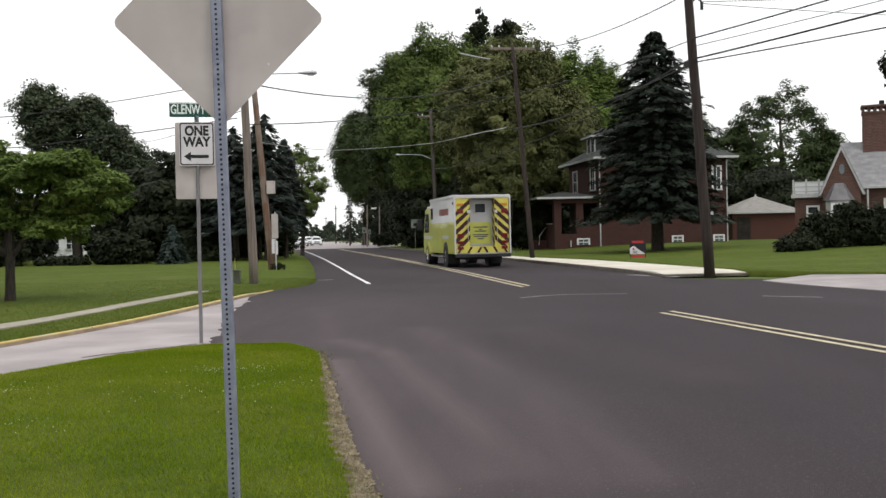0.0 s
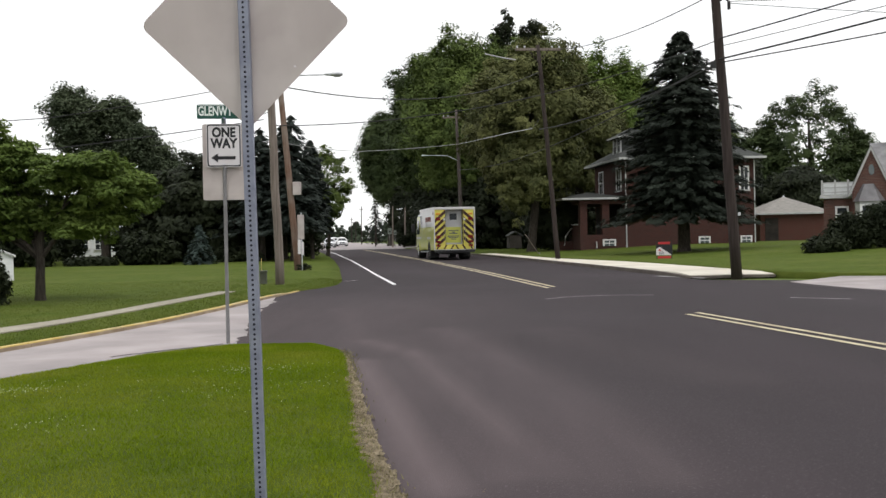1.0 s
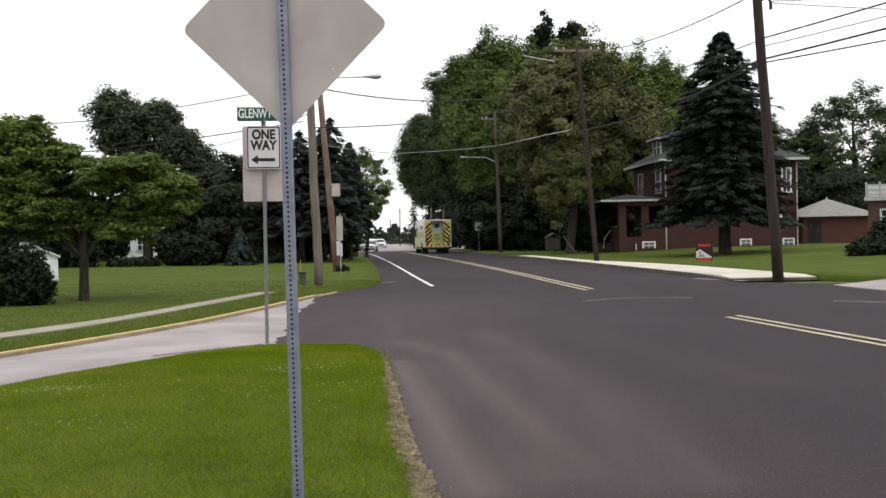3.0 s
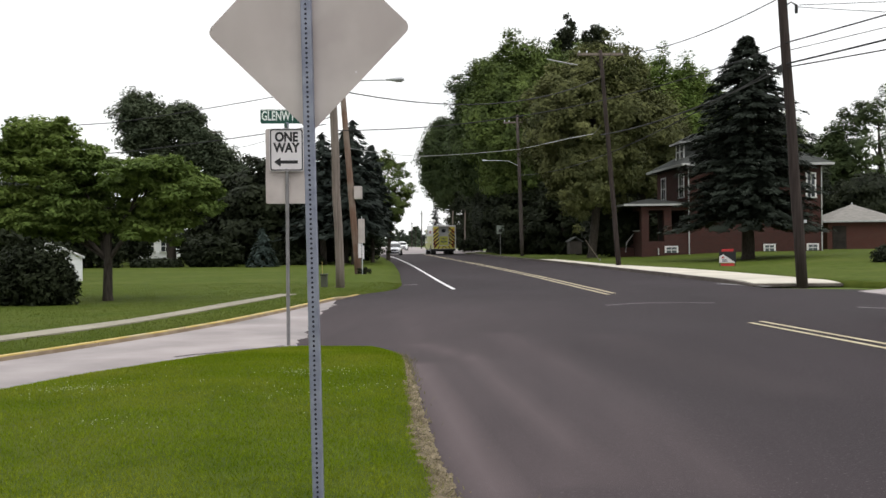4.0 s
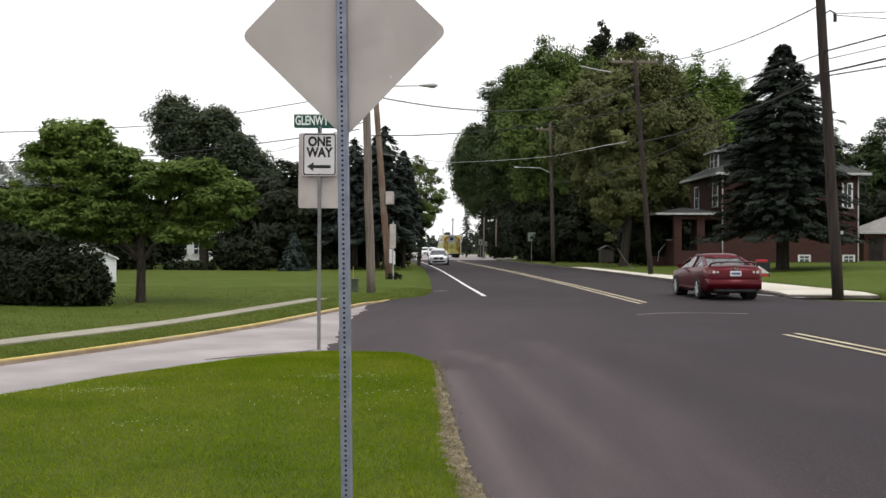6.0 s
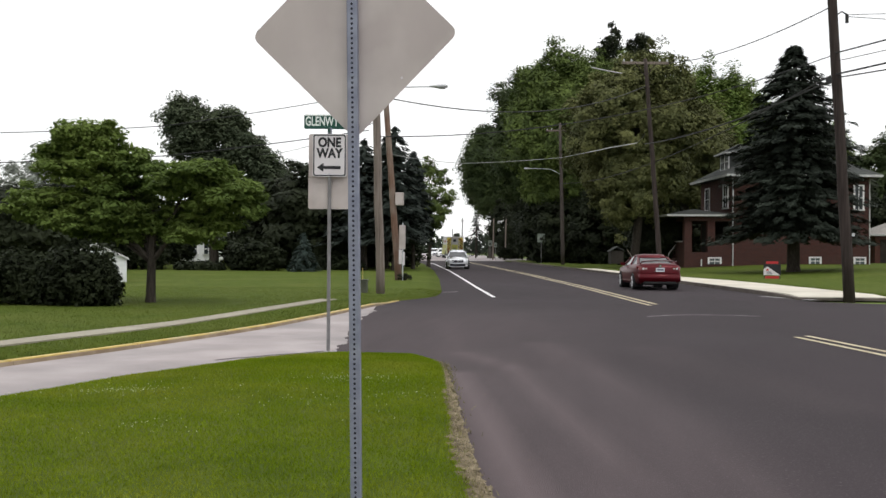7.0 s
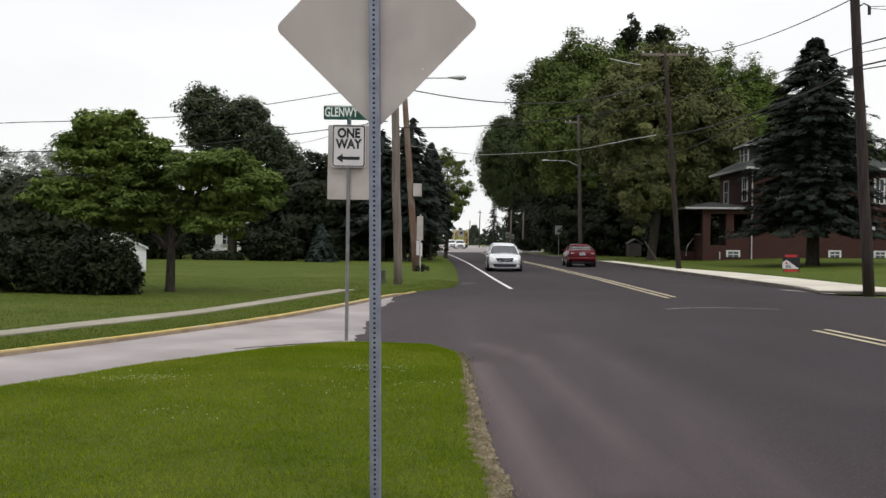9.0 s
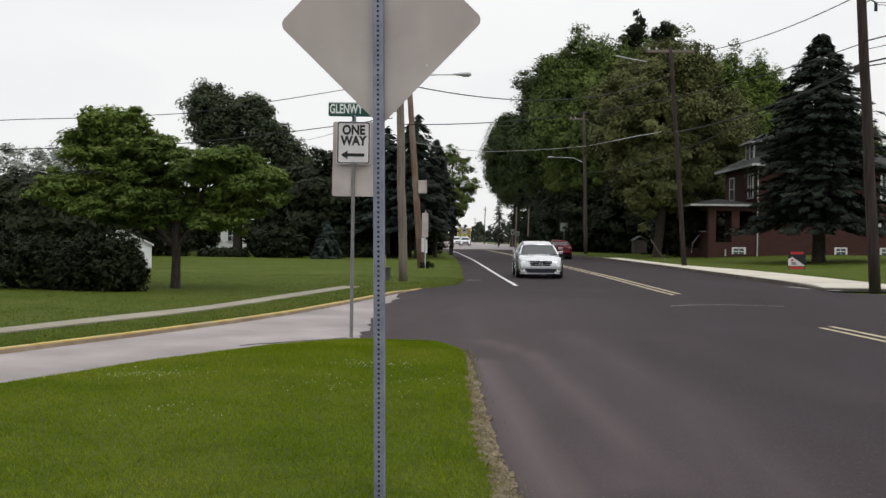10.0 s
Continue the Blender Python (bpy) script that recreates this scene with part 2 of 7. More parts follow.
for k, (a, b_) in LEAF.items():
    M[k] = mat("leaf_" + k, a, b_, 0.45, rough=0.75, spec=0.2, island=True, speckle=0.3, translucent=0.0 if k in ("spruce", "blue", "far") else 0.3 if k == "locust" else 0.1)
M["brick"] = brick_mat("brick", (0.068, 0.022, 0.017), (0.042, 0.016, 0.014), (0.066, 0.046, 0.039))
M["red_brick"] = brick_mat("red_brick", (0.09, 0.027, 0.019), (0.066, 0.022, 0.016), (0.10, 0.07, 0.058))
M["brown_brick"] = brick_mat("brown_brick", (0.115, 0.05, 0.038), (0.07, 0.034, 0.028), (0.17, 0.13, 0.115), 1.2)
# trim is greyed from white to put the trees' shade into its colour
M["trim"] = mat("white_trim", (0.40, 0.40, 0.40), (0.50, 0.50, 0.49), 3.0, rough=0.6)
M["frame"] = mat("window_frame", (0.66, 0.66, 0.66), (0.74, 0.74, 0.73), 3.0, rough=0.6)
M["shingle"] = mat("shingle", (0.035, 0.038, 0.036), (0.06, 0.064, 0.06), 5.0, rough=0.95, bump=0.3)
M["slate"] = mat("slate", (0.21, 0.205, 0.215), (0.34, 0.335, 0.34), 2.0, rough=0.7, island=True, bump=0.15)
M["tan_roof"] = mat("tan_roof", (0.19, 0.18, 0.165), (0.27, 0.255, 0.235), 3.0, rough=0.9, bump=0.2, stretch=(1, 1, 6))
M["glass"] = mat("dark_glass", (0.02, 0.024, 0.028), (0.035, 0.04, 0.045), 2.0, rough=0.06, spec=0.6)
M["pale_glass"] = mat("pale_glass", (0.09, 0.11, 0.115), (0.13, 0.15, 0.155), 1.0, rough=0.08, spec=0.7)
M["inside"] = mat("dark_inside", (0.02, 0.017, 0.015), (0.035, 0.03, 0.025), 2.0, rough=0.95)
M["siding"] = mat("siding", (0.62, 0.63, 0.64), (0.72, 0.73, 0.74), 1.0, rough=0.7, stretch=(1, 1, 8))
M["copper"] = mat("bay_roof", (0.11, 0.105, 0.11), (0.17, 0.165, 0.17), 2.0, rough=0.6, metal=0.3)
M["red_paint"] = mat("red_paint", (0.070, 0.0015, 0.005), (0.085, 0.002, 0.007), 2.0, rough=0.33, metal=0.4, coat=0.12, spec=0.22)
M["red_dark"] = mat("red_spoiler", (0.045, 0.003, 0.006), (0.055, 0.004, 0.008), 2.0, rough=0.3, coat=0.3)
M["silver_paint"] = mat("silver_paint", (0.62, 0.63, 0.66), (0.70, 0.71, 0.74), 3.0, rough=0.2, metal=0.6, coat=0.6, spec=0.5)
M["car_white"] = mat("car_white", (0.70, 0.70, 0.71), (0.76, 0.76, 0.77), 3.0, rough=0.3, coat=0.7, spec=0.5)
M["rubber"] = mat("rubber", (0.018, 0.018, 0.019), (0.03, 0.03, 0.03), 9.0, rough=0.9)
M["plastic"] = mat("black_plastic", (0.02, 0.02, 0.022), (0.03, 0.03, 0.03), 9.0, rough=0.6)
M["rim"] = mat("rim", (0.50, 0.50, 0.52), (0.60, 0.60, 0.62), 9.0, rough=0.35, metal=0.7)
M["chrome"] = mat("chrome", (0.65, 0.65, 0.67), rough=0.15, metal=1.0)
M["red_lens"] = mat("red_lens", (0.12, 0.007, 0.008), (0.17, 0.010, 0.010), 8.0, rough=0.15, spec=0.6, coat=0.5)
M["clear_lens"] = mat("clear_lens", (0.42, 0.42, 0.43), (0.55, 0.55, 0.56), 8.0, rough=0.12, spec=0.7, coat=0.6)
M["fog_lens"] = mat("fog_lens", (0.75, 0.75, 0.75), (0.82, 0.82, 0.82), 8.0, rough=0.2, coat=0.6)
M["amber_lens"] = mat("amber_lens", (0.55, 0.22, 0.03), rough=0.2, coat=0.5)
M["plate"] = mat("plate", (0.55, 0.57, 0.62), (0.62, 0.64, 0.68), 20.0, rough=0.5)
M["ink"] = mat("ink", (0.05, 0.06, 0.10), rough=0.6)
M["lime"] = mat("lime_paint", (0.41, 0.42, 0.075), (0.47, 0.475, 0.10), 1.5, rough=0.32, coat=0.5, c3=(0.45, 0.46, 0.07), scale3=0.8, amt3=0.4)
M["truck_white"] = mat("truck_white", (0.52, 0.51, 0.52), (0.58, 0.57, 0.58), 1.5, rough=0.35, coat=0.4)
M["chevron_yellow"] = mat("chevron_yellow", (0.52, 0.46, 0.08), (0.58, 0.52, 0.11), 2.0, rough=0.4)
M["chevron_dark"] = mat("chevron_dark", (0.028, 0.009, 0.010), (0.045, 0.012, 0.012), 2.0, rough=0.4)
M["truck_grey"] = mat("tread_plate", (0.30, 0.30, 0.31), (0.38, 0.38, 0.39), 20.0, rough=0.45, metal=0.5, bump=0.3)
M["truck_text"] = mat("truck_text", (0.20, 0.05, 0.04), rough=0.5)
M["door_grey"] = mat("door_grey", (0.40, 0.40, 0.41), (0.46, 0.46, 0.47), 2.0, rough=0.4)
M["sign_red"] = mat("sign_red", (0.42, 0.03, 0.035), rough=0.5)
M["hydrant"] = mat("utility_green", (0.07, 0.075, 0.055), (0.10, 0.105, 0.08), 4, rough=0.7)

# ---- mesh helpers ----
def link(name, bm, material, parent=None, label="", smooth=False):
    me = bpy.data.meshes.new(name)
    bm.normal_update()
    bm.to_mesh(me)
    bm.free()
    me.materials.append(material)
    if smooth:
        me.shade_smooth()
    ob = new(name, me)
    ob.parent = parent
    if label:
        tagged(ob, label)
    return ob


def part(name, bm, material, parent, label="", smooth=False):
    return link(name, bm, material, parent, label, smooth)


def root(name, label, category, m=None, group="", kind=""):
    ob = new(name)
    ob.empty_display_size = 0.2
    if m is not None:
        ob.matrix_basis = m
    return tagged(ob, label, category, group, kind)


def box(x0, x1, y0, y1, z0, z1, bevel=0.0, bm=None):
    own = bmesh.new()
    r = bmesh.ops.create_cube(own, size=1.0)
    for v in r["verts"]:
        v.co = Vector((x0 + (v.co.x + .5) * (x1 - x0), y0 + (v.co.y + .5) * (y1 - y0), z0 + (v.co.z + .5) * (z1 - z0)))
    if bevel:
        bmesh.ops.bevel(own, geom=own.edges[:], offset=bevel, segments=2, affect="EDGES", profile=0.5)
    if bm is None:
        return own
    me = bpy.data.meshes.new("tmp")
    own.to_mesh(me)
    own.free()
    bm.from_mesh(me)
    bpy.data.meshes.remove(me)
    return bm


def tube(pts, radii, sides=8, bm=None):
    """A tapered tube along pts."""
    bm = bm or bmesh.new()
    pts = [Vector(p) for p in pts]
    rings = []
    for i, p in enumerate(pts):
        d = (pts[min(i + 1, len(pts) - 1)] - pts[max(i - 1, 0)]).normalized()
        a = d.orthogonal().normalized() if abs(d.z) < 0.9 else Vector((1, 0, 0)) - d * d.x
        a.normalize()
        b = d.cross(a)
        rings.append([bm.verts.new(p + radii[i] * (a * math.cos(k * 2 * math.pi / sides) + b * math.sin(k * 2 * math.pi / sides))) for k in range(sides)])
    for r0, r1 in zip(rings, rings[1:]):
        for k in range(sides):
            bm.faces.new((r0[k], r0[(k + 1) % sides], r1[(k + 1) % sides], r1[k]))
    bm.faces.new(rings[0][::-1])
    bm.faces.new(rings[-1])
    return bm


def loft(rings, bm=None, caps=True):
    bm = bm or bmesh.new()
    rv = [[bm.verts.new(p) for p in r] for r in rings]
    n = len(rings[0])
    for r0, r1 in zip(rv, rv[1:]):
        for k in range(n):
            bm.faces.new((r0[k], r0[(k + 1) % n], r1[(k + 1) % n], r1[k]))
    if caps:
        bm.faces.new(rv[0][::-1])
        bm.faces.new(rv[-1])
    bmesh.ops.recalc_face_normals(bm, faces=bm.faces[:])
    return bm


def prism(poly, axis, a, b, bm=None):
    """A polygon in the two other axes, drawn out along axis from a to b."""
    def put(p, d):
        return {"x": (d, p[0], p[1]), "y": (p[0], d, p[1]), "z": (p[0], p[1], d)}[axis]
    return loft([[put(p, a) for p in poly], [put(p, b) for p in poly]], bm)


def from_arrays(name, verts, nper, material, parent=None, label=""):
    """A mesh of many separate small faces, nper corners each."""
    verts = np.asarray(verts, dtype=np.float32).reshape(-1, 3)
    nf = len(verts) // nper
    me = bpy.data.meshes.new(name)
    me.vertices.add(len(verts))
    me.vertices.foreach_set("co", verts.ravel())
    me.loops.add(len(verts))
    me.loops.foreach_set("vertex_index", np.arange(len(verts), dtype=np.int32))
    me.polygons.add(nf)
    me.polygons.foreach_set("loop_start", np.arange(0, len(verts), nper, dtype=np.int32))
    me.update(calc_edges=True)
    me.materials.append(material)
    ob = new(name, me)
    ob.parent = parent
    if label:
        tagged(ob, label)
    return ob


def strip_mesh(left, right, cols, zfun, skirt=0.0):
    """A sheet between two lines of points, with a turned-down rim."""
    bm = bmesh.new()
    rows = []
    for (xl, yl), (xr_, yr) in zip(left, right):
        row = []
        for k in range(cols + 1):
            f = k / cols
            x, y = xl + (xr_ - xl) * f, yl + (yr - yl) * f
            row.append(bm.verts.new((x, y, zfun(x, y))))
        rows.append(row)
    for a, b in zip(rows, rows[1:]):
        for k in range(cols):
            bm.faces.new((a[k], a[k + 1], b[k + 1], b[k]))
    if skirt:
        loop = [r[0] for r in rows] + rows[-1][1:] + [r[-1] for r in rows[::-1]][1:] + rows[0][::-1][1:-1]
        low = [bm.verts.new(v.co - Vector((0, 0, skirt))) for v in loop]
        n = len(loop)
        for i in range(n):
            bm.faces.new((loop[i], low[i], low[(i + 1) % n], loop[(i + 1) % n]))
    bmesh.ops.recalc_face_normals(bm, faces=bm.faces[:])
    return bm


def text_mesh(name, words, size, material, parent, m, thick=0.001, bold=0.0):
    cu = bpy.data.curves.new(name, "FONT")
    cu.body, cu.size, cu.align_x, cu.align_y, cu.extrude = words, size, "CENTER", "CENTER", thick
    cu.offset = bold
    tmp = new("tmp", cu)
    bpy.context.view_layer.update()
    me = bpy.data.meshes.new_from_object(tmp.evaluated_get(bpy.context.evaluated_depsgraph_get()))
    bpy.data.objects.remove(tmp)
    bpy.data.curves.remove(cu)
    me.materials.clear()
    me.materials.append(material)
    ob = new(name, me)
    ob.parent = parent
    ob.matrix_basis = m
    return ob


# ---- the lie of the land ----
def land(y):
    """The road climbs very slightly into the distance."""
    return 0.003 * min(max(y - 40.0, 0.0), 160.0)


def line(pts):
    ys, xs = [p[1] for p in pts], [p[0] for p in pts]
    def at(y):
        if y <= ys[0]:
            return xs[0] + (xs[1] - xs[0]) / (ys[1] - ys[0]) * (y - ys[0])
        if y >= ys[-1]:
            return xs[-1] + (xs[-1] - xs[-2]) / (ys[-1] - ys[-2]) * (y - ys[-1])
        return float(np.interp(y, ys, xs))
    return at


centre = line([(10.4, -14.0), (5.18, 11.7), (3.95, 18.0), (2.24, 27.9), (0.6, 40.5), (-2.7, 61.2), (-7.9, 91.0), (-11.6, 111.7), (-15.4, 132.5)])
white_x = line([(-2.34, 31.2), (-3.23, 36.8), (-5.07, 48.5), (-7.71, 65.0), (-11.82, 89.1), (-14.6, 104.0)])
verge_x = line([(-9.7, 3.0), (-7.12, 11.1), (-6.5, 13.55), (-5.95, 16.12), (-5.65, 18.0), (-5.36, 21.3), (-5.22, 23.8), (-5.0, 27.4), (-4.95, 28.4), (-4.55, 29.4), (-4.2, 31.5), (-4.42, 34.6), (-6.3, 48.4), (-8.95, 66.0), (-12.6, 87.5), (-16.0, 106.0)])
kerb_x = line([(-9.6, 3.0), (-7.02, 11.1), (-6.4, 13.55), (-5.85, 16.12), (-5.55, 18.0), (-5.26, 21.3), (-5.12, 23.8), (-4.9, 27.4), (-4.85, 28.4)])


def right_edge(y):
    return centre(y) + 5.2


def back_edge(y):
    """The sidewalk is broad at the corner and narrow further on."""
    return centre(y) + float(np.interp(y, [38.0, 44.0, 48.0, 51.0, 55.0, 58.0, 72.0], [8.05, 7.95, 7.7, 7.2, 6.6, 6.45, 6.5]))


def smooth(t):
    t = min(max(t, 0.0), 1.0)
    return t * t * (3 - 2 * t)


def right_lawn(x, y):
    s = x - back_edge(max(y, 31.0))
    return land(y) + 0.13 + 0.35 * smooth((s - 4) / 12) + 0.02 * noise.noise((x * 0.3, y * 0.3, 0))


def left_lawn(x, y):
    s = verge_x(y) - x
    return land(y) + 0.10 * smooth(0.35 + s / 1.2) + 0.03 * noise.noise((x * 0.25, y * 0.25, 3))


near_right = line([(1.9, -9.0), (0.4, 0.0), (-0.54, 5.53), (-0.60, 5.96), (-0.76, 6.78), (-0.94, 7.86), (-1.15, 9.36), (-1.38, 11.0), (-1.49, 11.83), (-1.62, 12.5), (-1.78, 12.95), (-2.05, 13.3)])
near_left = line([(-11.0, -9.0), (-8.2, 0.0), (-6.4, 5.0), (-5.3, 9.2), (-5.0, 10.3), (-4.25, 12.1), (-3.75, 12.75), (-3.1, 13.3)])


def near_lawn_z(x, y):
    e = min(near_right(y) - x, x - near_left(y), 13.3 - y)
    return 0.09 * smooth(0.35 + e / 0.5) + 0.015 * noise.noise((x * 0.8, y * 0.8, 7))

# ---- ground, road and paths ----
def frange(a, b, step):
    n = max(1, round((b - a) / step))
    return [a + (b - a) * i / n for i in range(n + 1)]


def ground():
    xs = [-900, -400, -200, -120, -80, -60, -40, -25, -12, 0, 12, 25, 40, 60, 80, 120, 200, 400, 900]
    ys = [-300, -100, -40, -20, 0, 20, 40, 60, 80, 100, 120, 140, 160, 180, 200, 260, 400, 800, 2500]
    bm = bmesh.new()
    g = [[bm.verts.new((x, y, land(y) - 0.07)) for x in xs] for y in ys]
    for j in range(len(ys) - 1):
        for i in range(len(xs) - 1):
            bm.faces.new((g[j][i], g[j][i + 1], g[j + 1][i + 1], g[j + 1][i]))
    tagged(link("ground", bm, M["far_grass"]), "wide flat grassy ground reaching the horizon", "ground", kind="structure")


def off_line(x, y, pts):
    best = 1e9
    p = Vector((x, y))
    for a, b in zip(pts, pts[1:]):
        a, b = Vector(a), Vector(b)
        f = min(max((p - a).dot(b - a) / (b - a).length_squared, 0), 1)
        best = min(best, (p - a - (b - a) * f).length)
    return best


TRACK_TURN = [(-1.48, 14.16), (-1.22, 13.61), (-0.55, 12.08), (-0.13, 9.25), (0.15, 8.02), (0.28, 6.96), (0.35, 6.04)]
TRACK_STEM = [(-2.72, 20.90), (-1.94, 16.38), (-1.43, 13.34)]
TRACK_EDGE = [(-1.31, 11.84), (-1.07, 10.41), (-0.78, 8.67), (-0.56, 7.43), (-0.38, 6.51), (-0.22, 5.67)]
TRACK_LANE = [(-0.39, 15.79), (0.10, 13.25), (0.55, 10.92), (0.83, 9.05), (1.07, 6.67), (1.14, 5.93)]
TRACK_FAR = [(1.22, 15.31), (1.67, 13.25), (2.18, 11.40), (2.57, 9.86)]


def wear(x, y):
    """How worn and dusty the asphalt is: turning tracks, the dusty rim by the lawn, and wheel tracks along the lanes."""
    if y > 60 or y < -5:
        return 0.05
    w = 0.04
    w += 0.30 * math.exp(-(off_line(x, y, TRACK_TURN) / 0.15) ** 2)
    w += 0.10 * math.exp(-(off_line(x, y, TRACK_TURN) / 0.6) ** 2)
    w += 0.10 * math.exp(-(off_line(x, y, TRACK_STEM) / 0.2) ** 2)
    w += 0.62 * math.exp(-(off_line(x, y, TRACK_EDGE) / 0.17) ** 2)
    w += 0.22 * math.exp(-(off_line(x, y, TRACK_LANE) / 0.3) ** 2)
    w += 0.10 * math.exp(-(off_line(x, y, TRACK_FAR) / 0.5) ** 2)
    d = x - near_right(min(y, 12.3))
    w += 0.26 * math.exp(-(max(d, 0) / 2.1) ** 2) * smooth((30 - y) / 12)
    return min(w, 1.0)


def road():
    ys = frange(-60, 2, 4.0) + frange(2.2, 36, 0.2) + frange(37, 118, 1.5)
    bm = strip_mesh([(verge_x(y) - 0.6 if y > 28 else centre(y) - 8.4 - 0.02 * max(0, 14 - y), y) for y in ys],
                    [(right_edge(y) + (0.0 if y > 31 else 3.6 * smooth((31 - y) / 3)), y) for y in ys], 70, lambda x, y: land(y))
    ob = tagged(link("road", bm, M["asphalt"]), "worn dark grey asphalt road with faint tyre tracks", "road", kind="structure")
    att = ob.data.color_attributes.new("wear", "FLOAT_COLOR", "POINT")
    for i, v in enumerate(ob.data.vertices):
        w = wear(v.co.x, v.co.y)
        att.data[i].color = (w, w, w, 1)
    ys = frange(118, 330, 6.0)
    bm = strip_mesh([(centre(y) - 8.5 - 7 * smooth((y - 118) / 20), y) for y in ys], [(right_edge(y) + 6 * smooth((y - 118) / 20), y) for y in ys], 2, lambda x, y: land(y) + 0.004)
    tagged(link("road_far", bm, M["old_concrete"]), "pale concrete road beyond a far junction", "road", kind="structure")


def side_street():
    edge = [(-4.75, 24.2), (-4.55, 23.0), (-4.45, 21.0), (-4.05, 18.6), (-3.8, 17.2), (-3.5, 15.2), (-3.3, 14.2)]
    rnd = random.Random(4)
    right = []
    for (x0, y0), (x1, y1) in zip(edge[::-1], edge[::-1][1:]):
        for k in range(6):
            f = k / 6
            right.append((x0 + (x1 - x0) * f + rnd.uniform(-.09, .09), y0 + (y1 - y0) * f))
    right.append((-5.05, 26.0))
    right = [(near_left(y) + 0.9, y) for y in frange(-9, 12.6, 1.6)] + right
    left = [(kerb_x(y) - 0.05, y) for x, y in right]
    bm = strip_mesh(left, right, 5, lambda x, y: 0.006)
    tagged(link("side_street", bm, M["old_concrete"]), "pale worn concrete one-way side street", "road", kind="structure")


def ribbon(name, pts, width, material, label, z=0.008, gap=None):
    left, right = [], []
    for i, (x, y) in enumerate(pts):
        a, b = pts[max(i - 1, 0)], pts[min(i + 1, len(pts) - 1)]
        d = Vector((b[0] - a[0], b[1] - a[1])).normalized()
        n = Vector((-d.y, d.x)) * width / 2
        left.append((x + n.x, y + n.y))
        right.append((x - n.x, y - n.y))
    return tagged(link(name, strip_mesh(left, right, 1, lambda x, y: land(y) + z), material), label, "road marking", kind="structure")


def markings():
    for off in (-0.15, 0.15):
        ribbon("centre_line_near", [(centre(y) + off, y) for y in frange(-20, 17.9 + off, 1.5)], 0.11, M["yellow_line"], "faded double yellow centre line")
        ribbon("centre_line_far", [(centre(y) + off, y) for y in frange(27.7 + 2 * off, 112, 2.0)], 0.12, M["yellow_line"], "faded double yellow centre line")
    ribbon("edge_line", [(white_x(y), y) for y in frange(31.2, 104, 2.0)], 0.13, M["white_paint"], "white painted edge line")
    ribbon("side_mark", [(-4.35, 34.5), (-3.9, 35.0)], 0.14, M["faded_paint"], "short faded white mark at the verge")
    ribbon("seam", [(1.73, 22.7), (2.3, 23.3), (2.9, 23.6), (3.6, 23.55), (4.3, 23.4)], 0.07, M["faded_paint"], "thin pale line across the asphalt")
    ribbon("patch_right", [(6.3, 33.8), (7.4, 31.6)], 0.35, M["faded_paint"], "pale worn patch beside the kerb")
    ribbon("old_edge", [(near_left(y) - 0.03 + 0.05 * noise.noise((y * 3.0, 2, 0)), y) for y in frange(9.6, 13.2, 0.2)], 0.10, M["asphalt"], "dark broken patch along the street edge", 0.012)
    ribbon("crack", [(-4.6, 12.6), (-4.42, 12.9), (-4.3, 13.0), (-4.05, 13.35), (-3.7, 13.7), (-3.5, 14.0)], 0.05, M["asphalt"], "dark crack in the old concrete", 0.012)
    ribbon("patch_road", [(6.9, 21.6), (7.9, 20.8)], 0.1, M["faded_paint"], "faint pale scuff on the asphalt")


def lawns():
    ys = frange(-9, 12.4, 0.35)[:-1] + frange(12.4, 13.3, 0.1)
    bm = strip_mesh([(near_left(y), y) for y in ys], [(near_right(y), y) for y in ys], 30, near_lawn_z, 0.12)
    tagged(link("lawn_near", bm, M["grass"], smooth=True), "mown green lawn tapering to a corner", "lawn", kind="structure")
    ys = frange(3, 118, 1.0)
    bm = strip_mesh([(-75, y) for y in ys], [(verge_x(y), y) for y in ys], 60, left_lawn, 0.1)
    tagged(link("lawn_left", bm, M["grass"], smooth=True), "broad mown lawn beside the side street", "lawn", kind="structure")
    ys = frange(23, 118, 1.0)
    def front(y):
        return back_edge(y) if y > 32 else back_edge(32) + (32 - y) * 0.95
    bm = strip_mesh([(front(y), y) for y in ys], [(75, y) for y in ys], 50, right_lawn, 0.2)
    tagged(link("lawn_right", bm, M["grass"], smooth=True), "green lawn rising gently to brick houses", "lawn", kind="structure")
    ys = frange(72, 118, 2.0)
    bm = strip_mesh([(right_edge(y) + 0.02, y) for y in ys], [(back_edge(y), y) for y in ys], 2, lambda x, y: land(y) + 0.1, 0.2)
    tagged(link("verge_right", bm, M["grass"]), "narrow grass verge along the road", "verge", kind="structure")


def blades(name, n, where, zfun, h, w, material, label, cat="grass", seed=1):
    rng = np.random.default_rng(seed)
    pts = where(rng, n)
    z = np.array([zfun(x, y) for x, y in pts])
    n = len(pts)
    a = rng.uniform(0, 2 * np.pi, n)
    hh = h * rng.uniform(0.5, 1.3, n)
    ww = w * rng.uniform(0.6, 1.3, n)
    lean = rng.normal(0, 0.6, (n, 2)) * hh[:, None]
    b0 = np.stack([pts[:, 0] - np.cos(a) * ww, pts[:, 1] - np.sin(a) * ww, z - 0.004], 1)
    b1 = np.stack([pts[:, 0] + np.cos(a) * ww, pts[:, 1] + np.sin(a) * ww, z - 0.004], 1)
    tp = np.stack([pts[:, 0] + lean[:, 0], pts[:, 1] + lean[:, 1], z + hh], 1)
    ob = from_arrays(name, np.stack([b0, b1, tp], 1), 3, material)
    return tagged(ob, label, cat, kind="stuff")


